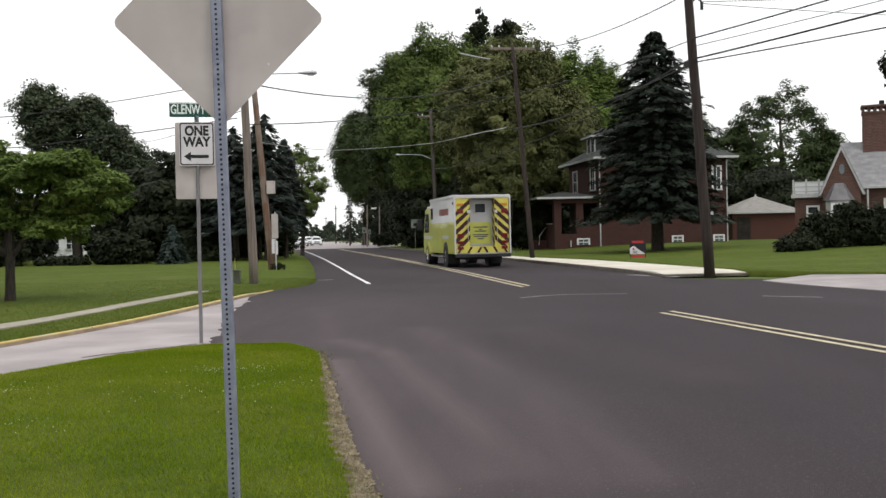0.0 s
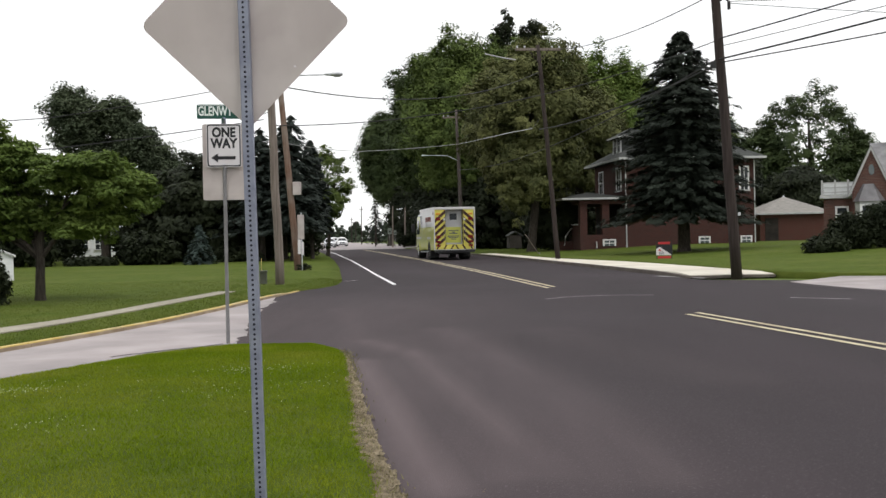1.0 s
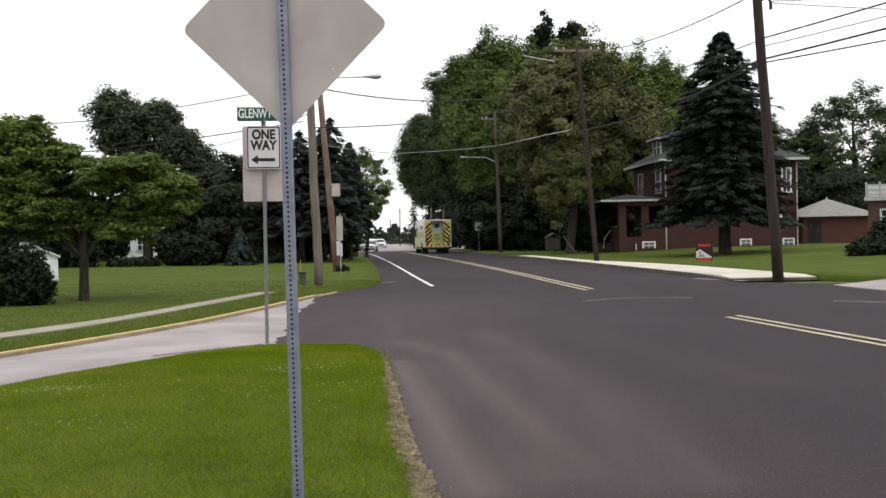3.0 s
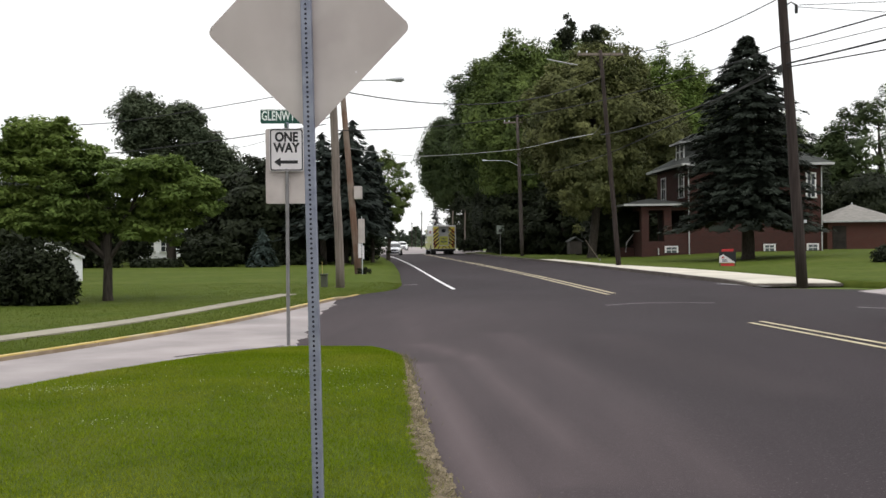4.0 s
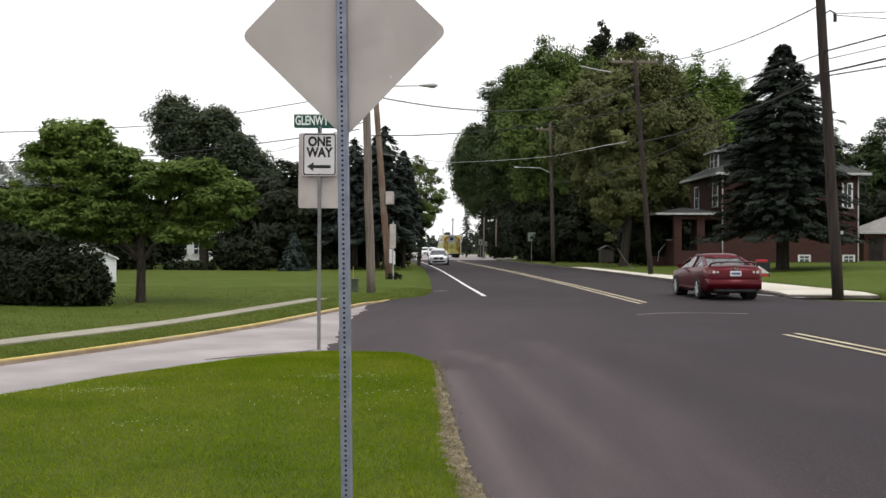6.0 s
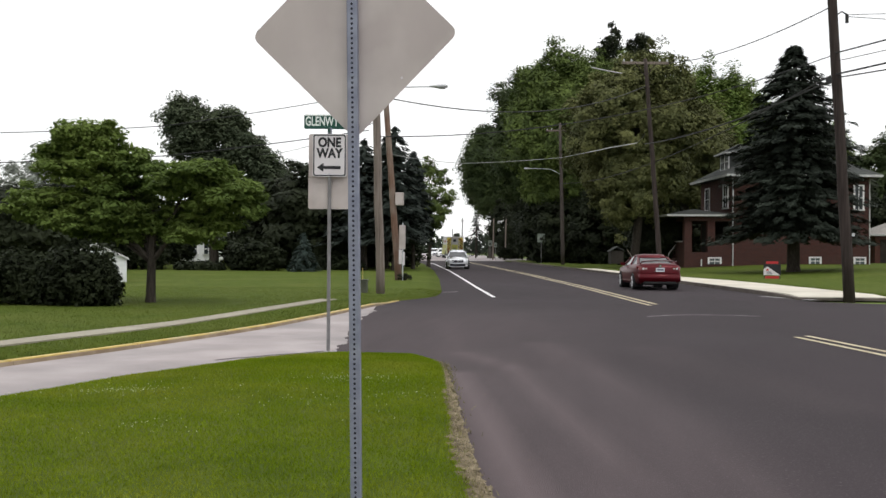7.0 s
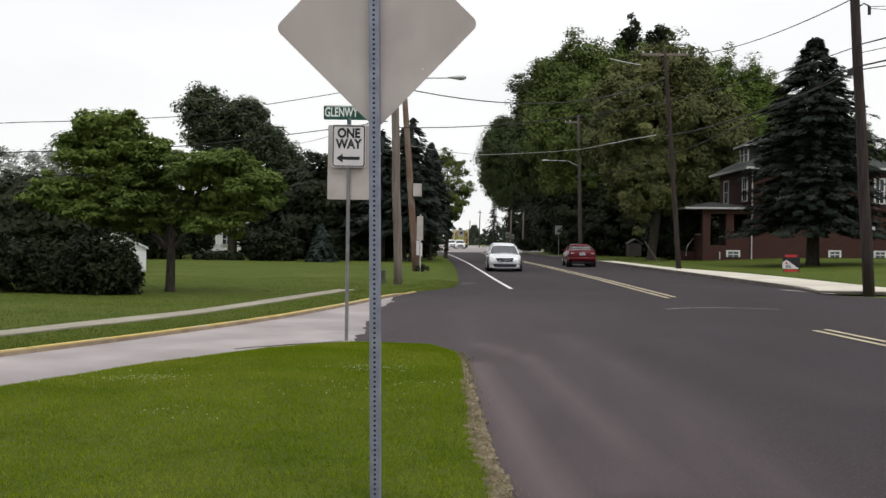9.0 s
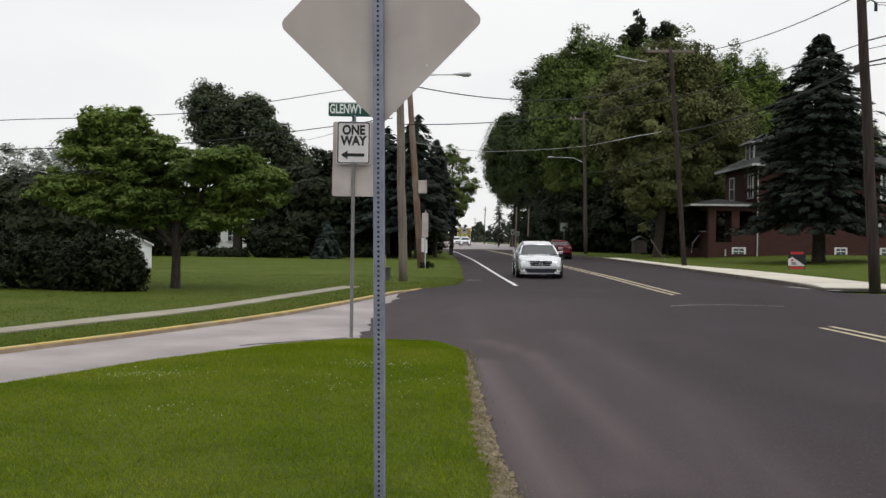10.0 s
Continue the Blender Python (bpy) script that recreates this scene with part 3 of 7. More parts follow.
def in_near(lo, hi, rim=0.0):
    def f(rng, n):
        y = lo + (hi - lo) * rng.uniform(0, 1, n) ** 1.15
        l, r = np.array([near_left(v) for v in y]), np.array([near_right(v) for v in y])
        x = l + (r - l) * rng.uniform(-0.004, 1.004, n)
        return np.stack([x, y], 1)
    return f


def grass():
    blades("grass_blades", 210000, in_near(4.2, 13.3), near_lawn_z, 0.022, 0.0037, M["blade"], "short green grass blades of the mown lawn")
    def lawn2(rng, n):
        y = 11 + 24 * rng.uniform(0, 1, n) ** 1.4
        r = np.array([verge_x(v) for v in y])
        return np.stack([r - 0.01 - 12 * rng.uniform(0, 1, n) ** 1.5, y], 1)
    blades("grass_tufts", 80000, lawn2, left_lawn, 0.022, 0.006, M["lawn_blade"], "short grass along the kerb and lawn", seed=2)
    def rim(rng, n):
        y = rng.uniform(4.4, 13.0, n)
        r = np.array([near_right(v) for v in y])
        return np.stack([r + np.abs(rng.normal(0.0, 0.07, n)) - 0.03, y], 1)
    blades("dry_fringe", 3600, rim, lambda x, y: 0.012, 0.028, 0.005, M["dry_grass"], "dry straw-coloured grass fringe at the road edge", seed=3)
    def patch(rng, n):
        c = np.array([(-4.35, 8.9), (-4.15, 9.1), (-4.25, 8.95), (-2.35, 10.3), (-2.2, 10.1), (-2.0, 10.4), (-2.3, 8.7), (-1.6, 9.2), (-3.2, 7.2)])
        k = rng.integers(0, len(c), n)
        return c[k] + rng.normal(0, 1, (n, 2)) * np.array([0.3, 0.2]) * rng.choice([0.5, 0.8, 1.0, 3.0], n)[:, None]
    def inside(rng, n):
        q = patch(rng, n)
        return np.array([(x, y) for x, y in q if near_left(y) + 0.1 < x < near_right(y) - 0.1 and y < 13])
    blades("clover_flowers", 420, inside, lambda x, y: near_lawn_z(x, y) + 0.045, 0.008, 0.006, M["clover"], "small white clover flowers in the lawn", "flowers", seed=5)


def rim_width(y):
    return float(np.interp(y, [4.0, 7.0, 9.6, 11.3, 12.4], [0.15, 0.135, 0.105, 0.06, 0.03])) * (1 + 0.35 * noise.noise((y * 2.1, 0, 1)) + 0.2 * noise.noise((y * 7, 0, 4)))


def gravel():
    rng = np.random.default_rng(8)
    n = 3800
    y = 4.2 + 8.3 * rng.uniform(0, 1, n)
    x = np.array([near_right(v) - 0.03 + (rim_width(v) + 0.03) * rng.uniform(0, 1) ** 0.8 for v in y])
    stray = rng.uniform(0, 1, n) < 0.012
    x[stray] += rng.exponential(0.25, stray.sum())
    s = rng.uniform(0.004, 0.014, n) * rng.choice([1.0, 1.0, 1.7], n)
    s[stray] *= 0.45
    octa = np.array([(1, 0, 0), (0, 1, 0), (-1, 0, 0), (0, -1, 0)], float)
    v = []
    for i in range(n):
        c = np.array((x[i], y[i], 0.004 if stray[i] else 0.016 + 0.02 * noise.noise((x[i] * 9, y[i] * 9, 2))))
        ring = c + octa * s[i] * rng.uniform(0.7, 1.3, (4, 1))
        top = c + np.array((rng.normal(0, 0.3) * s[i], 0, s[i] * rng.uniform(0.5, 1.0)))
        for k in range(4):
            v += [ring[k], ring[(k + 1) % 4], top]
    ys = frange(3.0, 12.6, 0.08)
    dl = [(near_right(q) - 0.07, q) for q in ys]
    dr = [(near_right(q) + rim_width(q), q) for q in ys]
    def rough_z(x, y):
        f = (x - near_right(y)) / max(rim_width(y), 0.02)
        return 0.004 + 0.022 * smooth(1.1 - f) + 0.022 * noise.noise((x * 9, y * 9, 2)) * smooth(1.3 - f)
    tagged(link("dirt_edge", strip_mesh(dl, dr, 8, rough_z), M["dirt"]), "lumpy bare dirt edge between lawn and asphalt", "dirt", kind="structure")
    tagged(from_arrays("gravel", v, 3, M["gravel"]), "loose gravel and grit along the lawn edge", "gravel", kind="stuff")


def kerb_left():
    k = root("kerb", "worn yellow-painted concrete kerb of the side street", "kerb", kind="structure")
    ys = frange(4.5, 28.4, 2.4)
    for a, b in zip(ys, ys[1:]):
        pts = frange(a, b - 0.012, 0.6)
        bm = strip_mesh([(kerb_x(y) - 0.15, y) for y in pts], [(kerb_x(y), y) for y in pts], 1, lambda x, y: 0.068 - 0.045 * smooth((y - 25.5) / 2), 0.16)
        bmesh.ops.bevel(bm, geom=[e for e in bm.edges if e.verts[0].co.z > 0.02 and e.verts[1].co.z > 0.02 and len(e.link_faces) == 2 and e.calc_face_angle(0) > 0.8], offset=0.02, segments=2, affect="EDGES")
        part("kerbstone", bm, M["kerb_yellow"], k)
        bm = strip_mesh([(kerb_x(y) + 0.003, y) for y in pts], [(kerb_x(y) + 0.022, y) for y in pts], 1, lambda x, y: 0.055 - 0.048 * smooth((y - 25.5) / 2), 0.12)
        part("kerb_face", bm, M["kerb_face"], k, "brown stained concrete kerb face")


def paving(name, label, left, right, ys, step, z, material, thick):
    p = root(name, label, "pavement", kind="structure")
    cuts = frange(ys[0], ys[1], step)
    for a, b in zip(cuts, cuts[1:]):
        m_ = [a + 0.006, (a + b) / 2, b - 0.006]
        bm = strip_mesh([(left(y), y) for y in m_], [(right(y), y) for y in m_], 1, z, thick)
        part("slab", bm, material, p)
    return p


def pavements():
    far = line([(-9.9, 8.0), (-8.24, 13.0), (-7.7, 16.2), (-7.36, 17.9), (-7.15, 20.0), (-6.98, 22.8), (-6.75, 26.6)])
    near = line([(-9.45, 8.0), (-7.86, 12.4), (-7.25, 15.2), (-6.99, 16.7), (-6.72, 19.3), (-6.5, 22.0), (-6.28, 26.6)])
    paving("sidewalk_left", "narrow pale concrete path across the lawn", far, near, (5.0, 26.6), 1.25, lambda x, y: left_lawn(x, y) + 0.022, M["concrete"], 0.06)
    paving("sidewalk_right", "pale concrete sidewalk slabs beside the road", lambda y: right_edge(y) + 0.16, back_edge, (32.1, 72.0), 1.9, lambda x, y: land(y) + 0.135 - 0.09 * smooth((33.2 - y) / 2), M["pale_concrete"], 0.12)
    k = root("kerb_right", "grey concrete kerb along the sidewalk", "kerb", kind="structure")
    ys = frange(32.1, 112, 3.0)
    for a, b in zip(ys, ys[1:]):
        bm = strip_mesh([(right_edge(y), y) for y in (a + 0.01, b - 0.01)], [(right_edge(y) + 0.15, y) for y in (a + 0.01, b - 0.01)], 1, lambda x, y: land(y) + 0.13 - 0.10 * smooth((33.2 - y) / 2), 0.14)
        part("kerbstone", bm, M["kerb_grey"], k)
    e = right_edge(32.0)
    part("kerb_return", strip_mesh([(e, 31.95), (back_edge(32.0), 31.95)], [(e, 32.09), (back_edge(32.0), 32.09)], 1, lambda x, y: 0.06, 0.08), M["kerb_grey"], k)
    bm = strip_mesh([(9.0, 28.2), (9.1, 26.5), (9.37, 24.9), (9.9, 22.6), (11.5, 19.0)], [(11.2, 30.4), (13.5, 29.4), (17.0, 27.0), (21.0, 23.4), (23.0, 19.0)], 6, lambda x, y: 0.012 + 0.10 * smooth((x - 9) / 6), 0.02)
    tagged(link("driveway", bm, M["old_concrete"]), "pale worn concrete driveway apron", "driveway", kind="structure")


# ---- trees ----
def leaf_quads(rng, centres, radii, per, size, flat=0.75, up=0.5, shape=0.55):
    """Small kite-shaped leaves round each centre; returns corner places."""
    c = np.repeat(centres, per, 0)
    r = np.repeat(radii, per, 0)
    n = len(c)
    d = rng.normal(0, 1, (n, 3))
    d /= np.linalg.norm(d, axis=1)[:, None]
    p = c + d * (r * rng.uniform(0.1, 1, n) ** 0.5)[:, None] * np.array([1, 1, flat])
    nrm = d * 0.6 + np.array([0, 0, up]) + rng.normal(0, 0.5, (n, 3))
    nrm /= np.linalg.norm(nrm, axis=1)[:, None]
    t = np.cross(nrm, rng.normal(0, 1, (n, 3)))
    t /= np.linalg.norm(t, axis=1)[:, None]
    b = np.cross(nrm, t)
    s = (size * rng.uniform(0.6, 1.35, n))[:, None]
    return np.stack([p - t * s * 0.5, p + b * s * shape * 0.5 - nrm * s * 0.08, p + t * s * 0.5, p - b * s * shape * 0.5 - nrm * s * 0.08], 1)


def broadleaf(name, label, x, y, z, height, lobes, leaf, material, clumps, per, trunk_r, seed, clump_r=0.7, base=0.0, trunk_top=0.55, lean=(0, 0), group="", flat=0.75, limbs=99, fine=False):
    """A tree with a trunk, limbs to each lobe of the crown, and clumps of leaves. lobes: (dx, dy, z, rx, ry, rz)."""
    rng = np.random.default_rng(seed)
    t = root(name, label, "tree", pose(x, y, z), group)
    top = Vector((lean[0], lean[1], height * trunk_top))
    fork = Vector((lean[0] * 0.5, lean[1] * 0.5, height * trunk_top * 0.5))
    bm = tube([(0, 0, -0.15), (0, 0, 0.15), (lean[0] * 0.2, lean[1] * 0.2, fork.z * 0.55), fork, top], [trunk_r * 1.5, trunk_r * 1.12, trunk_r, trunk_r * 0.9, trunk_r * 0.35], 10)
    for lx, ly, lz, rx, ry, rz in lobes[:limbs]:
        tip = Vector((lx, ly, lz + rz * 0.3))
        mid = fork.lerp(tip, 0.45) + Vector((0, 0, 0.02 * height))
        bend = Vector((rng.normal(0, 0.04), rng.normal(0, 0.04), rng.normal(0, 0.03))) * height
        tube([fork - Vector((0, 0, 0.15)), fork.lerp(mid, 0.5) + bend * 0.6, mid, mid.lerp(tip, 0.5) - bend * 0.5, tip], [trunk_r * 0.6, trunk_r * 0.45, trunk_r * 0.3, trunk_r * 0.18, trunk_r * 0.05], 6, bm)
        for _ in range(5):
            e = tip + Vector(np.clip(rng.normal(0, 0.5, 3), -0.6, 0.45) * np.array([rx, ry, rz]))
            tube([mid.lerp(tip, rng.uniform(0.1, 0.7)), e], [trunk_r * 0.18, trunk_r * 0.04], 5, bm)
    part("trunk", bm, M["bark"], t)
    vol = np.array([l[3] * l[4] * l[5] for l in lobes]) ** 0.67
    cs = []
    for (lx, ly, lz, rx, ry, rz), share in zip(lobes, vol / vol.sum()):
        k = max(4, int(clumps * share))
        d = rng.normal(0, 1, (k, 3))
        d /= np.linalg.norm(d, axis=1)[:, None]
        d[:, 2] = np.where(d[:, 2] < -0.5, -d[:, 2], d[:, 2])
        q = rng.uniform(0.35, 1.08, k)[:, None]
        cs.append(np.array([lx, ly, lz]) + d * q * np.array([rx, ry, rz]))
    cs = np.concatenate(cs)
    cs = cs[cs[:, 2] > base]
    rad = clump_r * rng.uniform(0.55, 1.3, len(cs))
    if fine:
        cs += rng.normal(0, 0.16, cs.shape) * np.array([1, 1, 0.6])
        from_arrays("crown", leaf_tris(rng, cs, rad, per, leaf, flat, 0.8), 3, material, t)
    else:
        from_arrays("crown", leaf_quads(rng, cs, rad, per, leaf, flat), 4, material, t)
    return t


def conifer(name, label, x, y, z, height, radius, material, seed, whorls=26, per=15, sprays=26, trunk_h=1.0, leaf=0.34, taper=0.85, cat="tree"):
    """A spruce: whorls of drooping boughs carrying needle sprays."""
    rng = np.random.default_rng(seed)
    t = root(name, label, cat, pose(x, y, z))
    bm = tube([(0, 0, -0.15), (0, 0, 0.3), (0, 0, height * 0.6), (0, 0, height * 0.99)], [radius * 0.105, radius * 0.085, radius * 0.045, 0.015], 9)
    tips = []
    for w in range(whorls):
        f = (w + rng.uniform(-.3, .3)) / whorls
        f = min(max(f, 0), 0.985)
        h = trunk_h + (height - trunk_h) * f
        reach = radius * min((1 - f) ** taper, 1.9 * (1 - f)) * rng.uniform(0.85, 1.08) + 0.10
        for _ in range(max(5, int(per * (1 - f * 0.55)))):
            a = rng.uniform(0, 2 * np.pi)
            ln = reach * rng.uniform(0.68, 1.12)
            d = np.array([np.cos(a), np.sin(a), 0])
            if f < 0.85 and rng.uniform() < 0.3:
                tube([(0, 0, h + 0.1 * ln), tuple(d * ln * 0.9 + np.array([0, 0, h - 0.12 * ln]))], [0.035, 0.008], 4, bm)
            k = max(6, int(sprays * (0.35 + ln / radius)))
            u = rng.uniform(0.12, 1, k) ** 0.7
            side = np.array([-d[1], d[0], 0])
            p = d * (u * ln)[:, None] + side * (rng.normal(0, 0.13, k) * ln * (1.15 - u))[:, None]
            p[:, 2] = h + 0.12 * ln - 0.30 * ln * u ** 1.6 + rng.normal(0, 0.07, k) + 0.10 * ln * np.clip(u - 0.8, 0, 1) * 3
            nrm = np.array([0, 0, 1.0]) + d * 0.5 + rng.normal(0, 0.35, (k, 3))
            nrm /= np.linalg.norm(nrm, axis=1)[:, None]
            tt = d + side * rng.normal(0, 0.6, k)[:, None] + np.array([0, 0, -0.45])
            tt /= np.linalg.norm(tt, axis=1)[:, None]
            bb = np.cross(nrm, tt)
            s = (leaf * rng.uniform(0.6, 1.3, k))[:, None]
            tips.append(np.stack([p - tt * s * 0.45 + bb * s * 0.26, p + tt * s * 0.7, p - tt * s * 0.45 - bb * s * 0.26], 1))
    part("trunk", bm, M["bark"], t)
    from_arrays("crown", np.concatenate(tips), 3, material, t)
    return t


def bush(name, label, x, y, z, lobes, leaf, material, clumps, per, seed, clump_r=0.3):
    rng = np.random.default_rng(seed)
    t = root(name, label, "bush", pose(x, y, z))
    bm = bmesh.new()
    for lx, ly, lz, rx, ry, rz in lobes:
        for _ in range(6):
            tube([(lx * 0.5 + rng.normal(0, .08), ly * 0.5, -0.05), (lx + rng.normal(0, .4) * rx, ly + rng.normal(0, .4) * ry, lz + rz * 0.5)], [0.03, 0.008], 5, bm)
    part("stems", bm, M["bark"], t)
    cs = []
    for lx, ly, lz, rx, ry, rz in lobes:
        d = rng.normal(0, 1, (clumps, 3))
        d /= np.linalg.norm(d, axis=1)[:, None]
        cs.append(np.array([lx, ly, lz]) + d * rng.uniform(0.3, 1.04, clumps)[:, None] * np.array([rx, ry, rz]))
    cs = np.concatenate(cs)
    cs = cs[cs[:, 2] > 0.06]
    from_arrays("foliage", leaf_tris(rng, cs, clump_r * rng.uniform(0.5, 1.2, len(cs)), per, leaf * 0.9), 3, material, t)
    return t


def leaf_tris(rng, centres, radii, per, size, flat=0.75, up=0.5, droop=0.0, heart=None):
    """Small pointed leaves round each centre, three corners each, turned outwards from the heart of the crown."""
    c, r = np.repeat(centres, per, 0), np.repeat(radii, per, 0)
    n = len(c)
    d = rng.normal(0, 1, (n, 3))
    d /= np.linalg.norm(d, axis=1)[:, None]
    p = c + d * (r * rng.uniform(0.05, 1, n) ** 0.45)[:, None] * np.array([1, 1, flat])
    out = d * 0.5
    if heart is not None:
        o = c - heart
        out = out + 0.7 * o / (np.linalg.norm(o, axis=1)[:, None] + 1e-6)
    nrm = out + np.array([0, 0, up]) + rng.normal(0, 0.32, (n, 3))
    nrm /= np.linalg.norm(nrm, axis=1)[:, None]
    t = np.cross(nrm, rng.normal(0, 1, (n, 3)))
    t[:, 2] -= droop
    t /= np.linalg.norm(t, axis=1)[:, None]
    b = np.cross(nrm, t)
    s = (size * rng.uniform(0.55, 1.4, n))[:, None]
    return np.stack([p - t * s * 0.45 + b * s * 0.36, p + t * s * 0.75, p - t * s * 0.45 - b * s * 0.36], 1)


def crown_tree(name, label, x, y, z, height, r, foot, material, clumps, per, leaf, seed, trunk_r=0.3, flat=0.7, clump_r=0.8, gaps=0.0, droop=0.0, ragged=0.24):
    """A full-grown tree: a swelling, uneven crown of leaf clumps from foot to height, on a trunk with limbs."""
    rng = np.random.default_rng(seed)
    t = root(name, label, "tree", pose(x, y, z))
    cz, rz = foot + (height - foot) * 0.46, (height - foot) * 0.52
    bm = tube([(0, 0, -0.15), (0, 0, 0.3), (0.1 * r, 0, cz * 0.5), (0.05 * r, 0.05 * r, cz), (0, 0, cz + rz * 0.6)], [trunk_r * 1.5, trunk_r * 1.1, trunk_r, trunk_r * 0.7, trunk_r * 0.15], 10)
    for i in range(9):
        a = i * 2.4 + rng.uniform(-.3, .3)
        h0 = foot + (cz - foot) * rng.uniform(0.1, 1.0)
        e = Vector((math.cos(a) * r * 0.8, math.sin(a) * r * 0.8, min(h0 + r * rng.uniform(0.4, 1.1), height * 0.9)))
        b = Vector((0.08 * r, 0, h0))
        tube([b, b.lerp(e, 0.4) + Vector((0, 0, 0.08 * r)), b.lerp(e, 0.75), e], [trunk_r * 0.45, trunk_r * 0.3, trunk_r * 0.18, trunk_r * 0.05], 5, bm)
    part("trunk", bm, M["bark"], t)
    k = int(clumps * 1.25)
    d = rng.normal(0, 1, (k, 3))
    d /= np.linalg.norm(d, axis=1)[:, None]
    cs = []
    for v in d:
        q = Vector(v)
        n1, n2 = noise.noise(q * 2.3 + Vector((seed * 3.1, 0, 0))), noise.noise(q * 5.2 + Vector((0, seed * 1.7, 0)))
        if n2 + 0.5 * n1 < gaps - 1.0:
            continue
        low = 1.0 - 0.20 * max(-q.z, 0) if q.z < 0 else 1.0 - 0.12 * q.z
        rad = (0.92 + ragged * n1 + ragged * 0.8 * n2) * (rng.uniform(0.45, 1.0) ** 0.3)
        cs.append((q.x * r * rad * low, q.y * r * rad * low, cz + q.z * rz * rad))
    cs = np.array(cs[:clumps])
    cs = cs[cs[:, 2] > 0.3]
    rad = clump_r * rng.uniform(0.45, 1.25, len(cs))
    from_arrays("crown", leaf_tris(rng, cs, rad, per, leaf, flat, 0.5, droop, np.array([0, 0, cz - rz * 0.3])), 3, material, t)
    return t


def lobe_tree(seed, cx, cz, rx, rz, n=7, ry=None):
    """Lobes filling an uneven crown round height cz."""
    rnd = random.Random(seed)
    out = [(0, 0, cz, rx * 0.62, (ry or rx) * 0.62, rz * 0.72)]
    for i in range(n):
        a = 2 * math.pi * i / n + rnd.uniform(-.4, .4)
        e = rnd.uniform(-0.75, 0.85)
        out.append((math.cos(a) * rx * 0.58, math.sin(a) * (ry or rx) * 0.58, cz + e * rz * 0.62, rx * rnd.uniform(.3, .46), rx * rnd.uniform(.3, .46), rz * rnd.uniform(.22, .36)))
    out.append((rnd.uniform(-.2, .2) * rx, 0, cz + rz * 0.68, rx * 0.4, rx * 0.4, rz * 0.34))
    return out


def trees_left():
    broadleaf("lawn_tree", "small spreading tree with fresh green feathery foliage on the lawn", -10.62, 24.4, 0.08, 4.75,
              [(-1.83, 0, 4.02, .72, .75, .50), (-2.05, .1, 3.42, .85, 1.0, .50), (1.26, -.2, 3.12, .92, 1.0, .42), (1.95, .1, 2.5, .75, .9, .48), (-2.6, 0, 2.5, .95, 1.0, .42),
               (-1.83, -.3, 2.05, .95, .9, .40), (-1.15, .3, 2.8, .85, 1.0, .50), (-.92, .2, 3.55, .75, .8, .34), (-.17, .1, 3.45, .42, .4, .20), (1.5, .3, 1.98, .72, .7, .34), (.5, .1, 2.9, .5, .6, .36),
               (-.7, -.2, 2.15, .65, .7, .33), (-3.1, .2, 2.35, .55, .6, .22), (-1.35, 0, 4.38, .28, .3, .20), (2.5, 0, 2.75, .35, .5, .22), (-2.5, .3, 3.75, .35, .4, .2), (.75, .4, 2.25, .5, .5, .3), (1.15, .1, 1.72, .75, .7, .28), (-.95, .3, 1.8, .8, .8, .28), (.35, .3, 1.95, .5, .5, .25)],
              0.105, M["locust"], 1250, 105, 0.115, 11, clump_r=0.30, base=1.35, trunk_top=0.5, lean=(0.05, 0), flat=0.40, limbs=8, fine=True)
    broadleaf("cottonwood", "tall dark green tree with a wind-shaped crown", -27.5, 75, 0.15, 13.2,
              [(-2.5, 0, 11.2, 1.9, 2.2, 1.8), (-1.6, 0, 9.4, 1.9, 2.4, 1.9), (0.8, 0, 10.4, 2.0, 2.0, 1.8), (2.4, 0, 8.4, 1.7, 2.0, 1.8), (0, 0, 7, 2.6, 3, 2.2), (4.2, 0, 7.0, 1.3, 1.6, 1.7), (5.6, 0, 5.2, 1.8, 2, 2)],
              0.20, M["cotton"], 800, 110, 0.35, 12, clump_r=0.75, base=2.5, fine=True)
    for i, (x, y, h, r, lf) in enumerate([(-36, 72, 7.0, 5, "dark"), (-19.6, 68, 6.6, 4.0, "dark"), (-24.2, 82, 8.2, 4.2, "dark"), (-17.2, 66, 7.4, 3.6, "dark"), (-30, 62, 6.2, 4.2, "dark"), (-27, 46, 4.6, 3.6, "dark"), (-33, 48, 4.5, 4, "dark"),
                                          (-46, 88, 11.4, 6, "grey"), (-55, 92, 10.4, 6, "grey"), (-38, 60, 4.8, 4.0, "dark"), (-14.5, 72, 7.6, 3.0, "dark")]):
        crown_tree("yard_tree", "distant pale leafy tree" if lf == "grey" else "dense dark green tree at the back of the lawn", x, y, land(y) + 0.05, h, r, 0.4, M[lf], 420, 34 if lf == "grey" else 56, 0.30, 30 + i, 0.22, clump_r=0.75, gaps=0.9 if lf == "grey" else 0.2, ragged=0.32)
    for i, (x, y, h, r) in enumerate([(-13.3, 64, 8.5, 2.7), (-11.1, 63, 9.3, 2.4), (-10.7, 68, 8.2, 1.7), (-12.6, 68, 9.2, 2.8)]):
        conifer("roadside_spruce", "tall dark blue-green spruce near the road", x, y, land(y) + 0.08, h, r, M["blue"], 50 + i, whorls=26, per=18, sprays=30, trunk_h=2.0, taper=0.6)
    crown_tree("roadside_tree", "leafy tree beyond the spruces", -11.3, 80, land(80) + 0.05, 8.9, 2.0, 2.6, M["maple"], 190, 60, 0.20, 71, 0.14, clump_r=0.5, gaps=0.75, ragged=0.4)
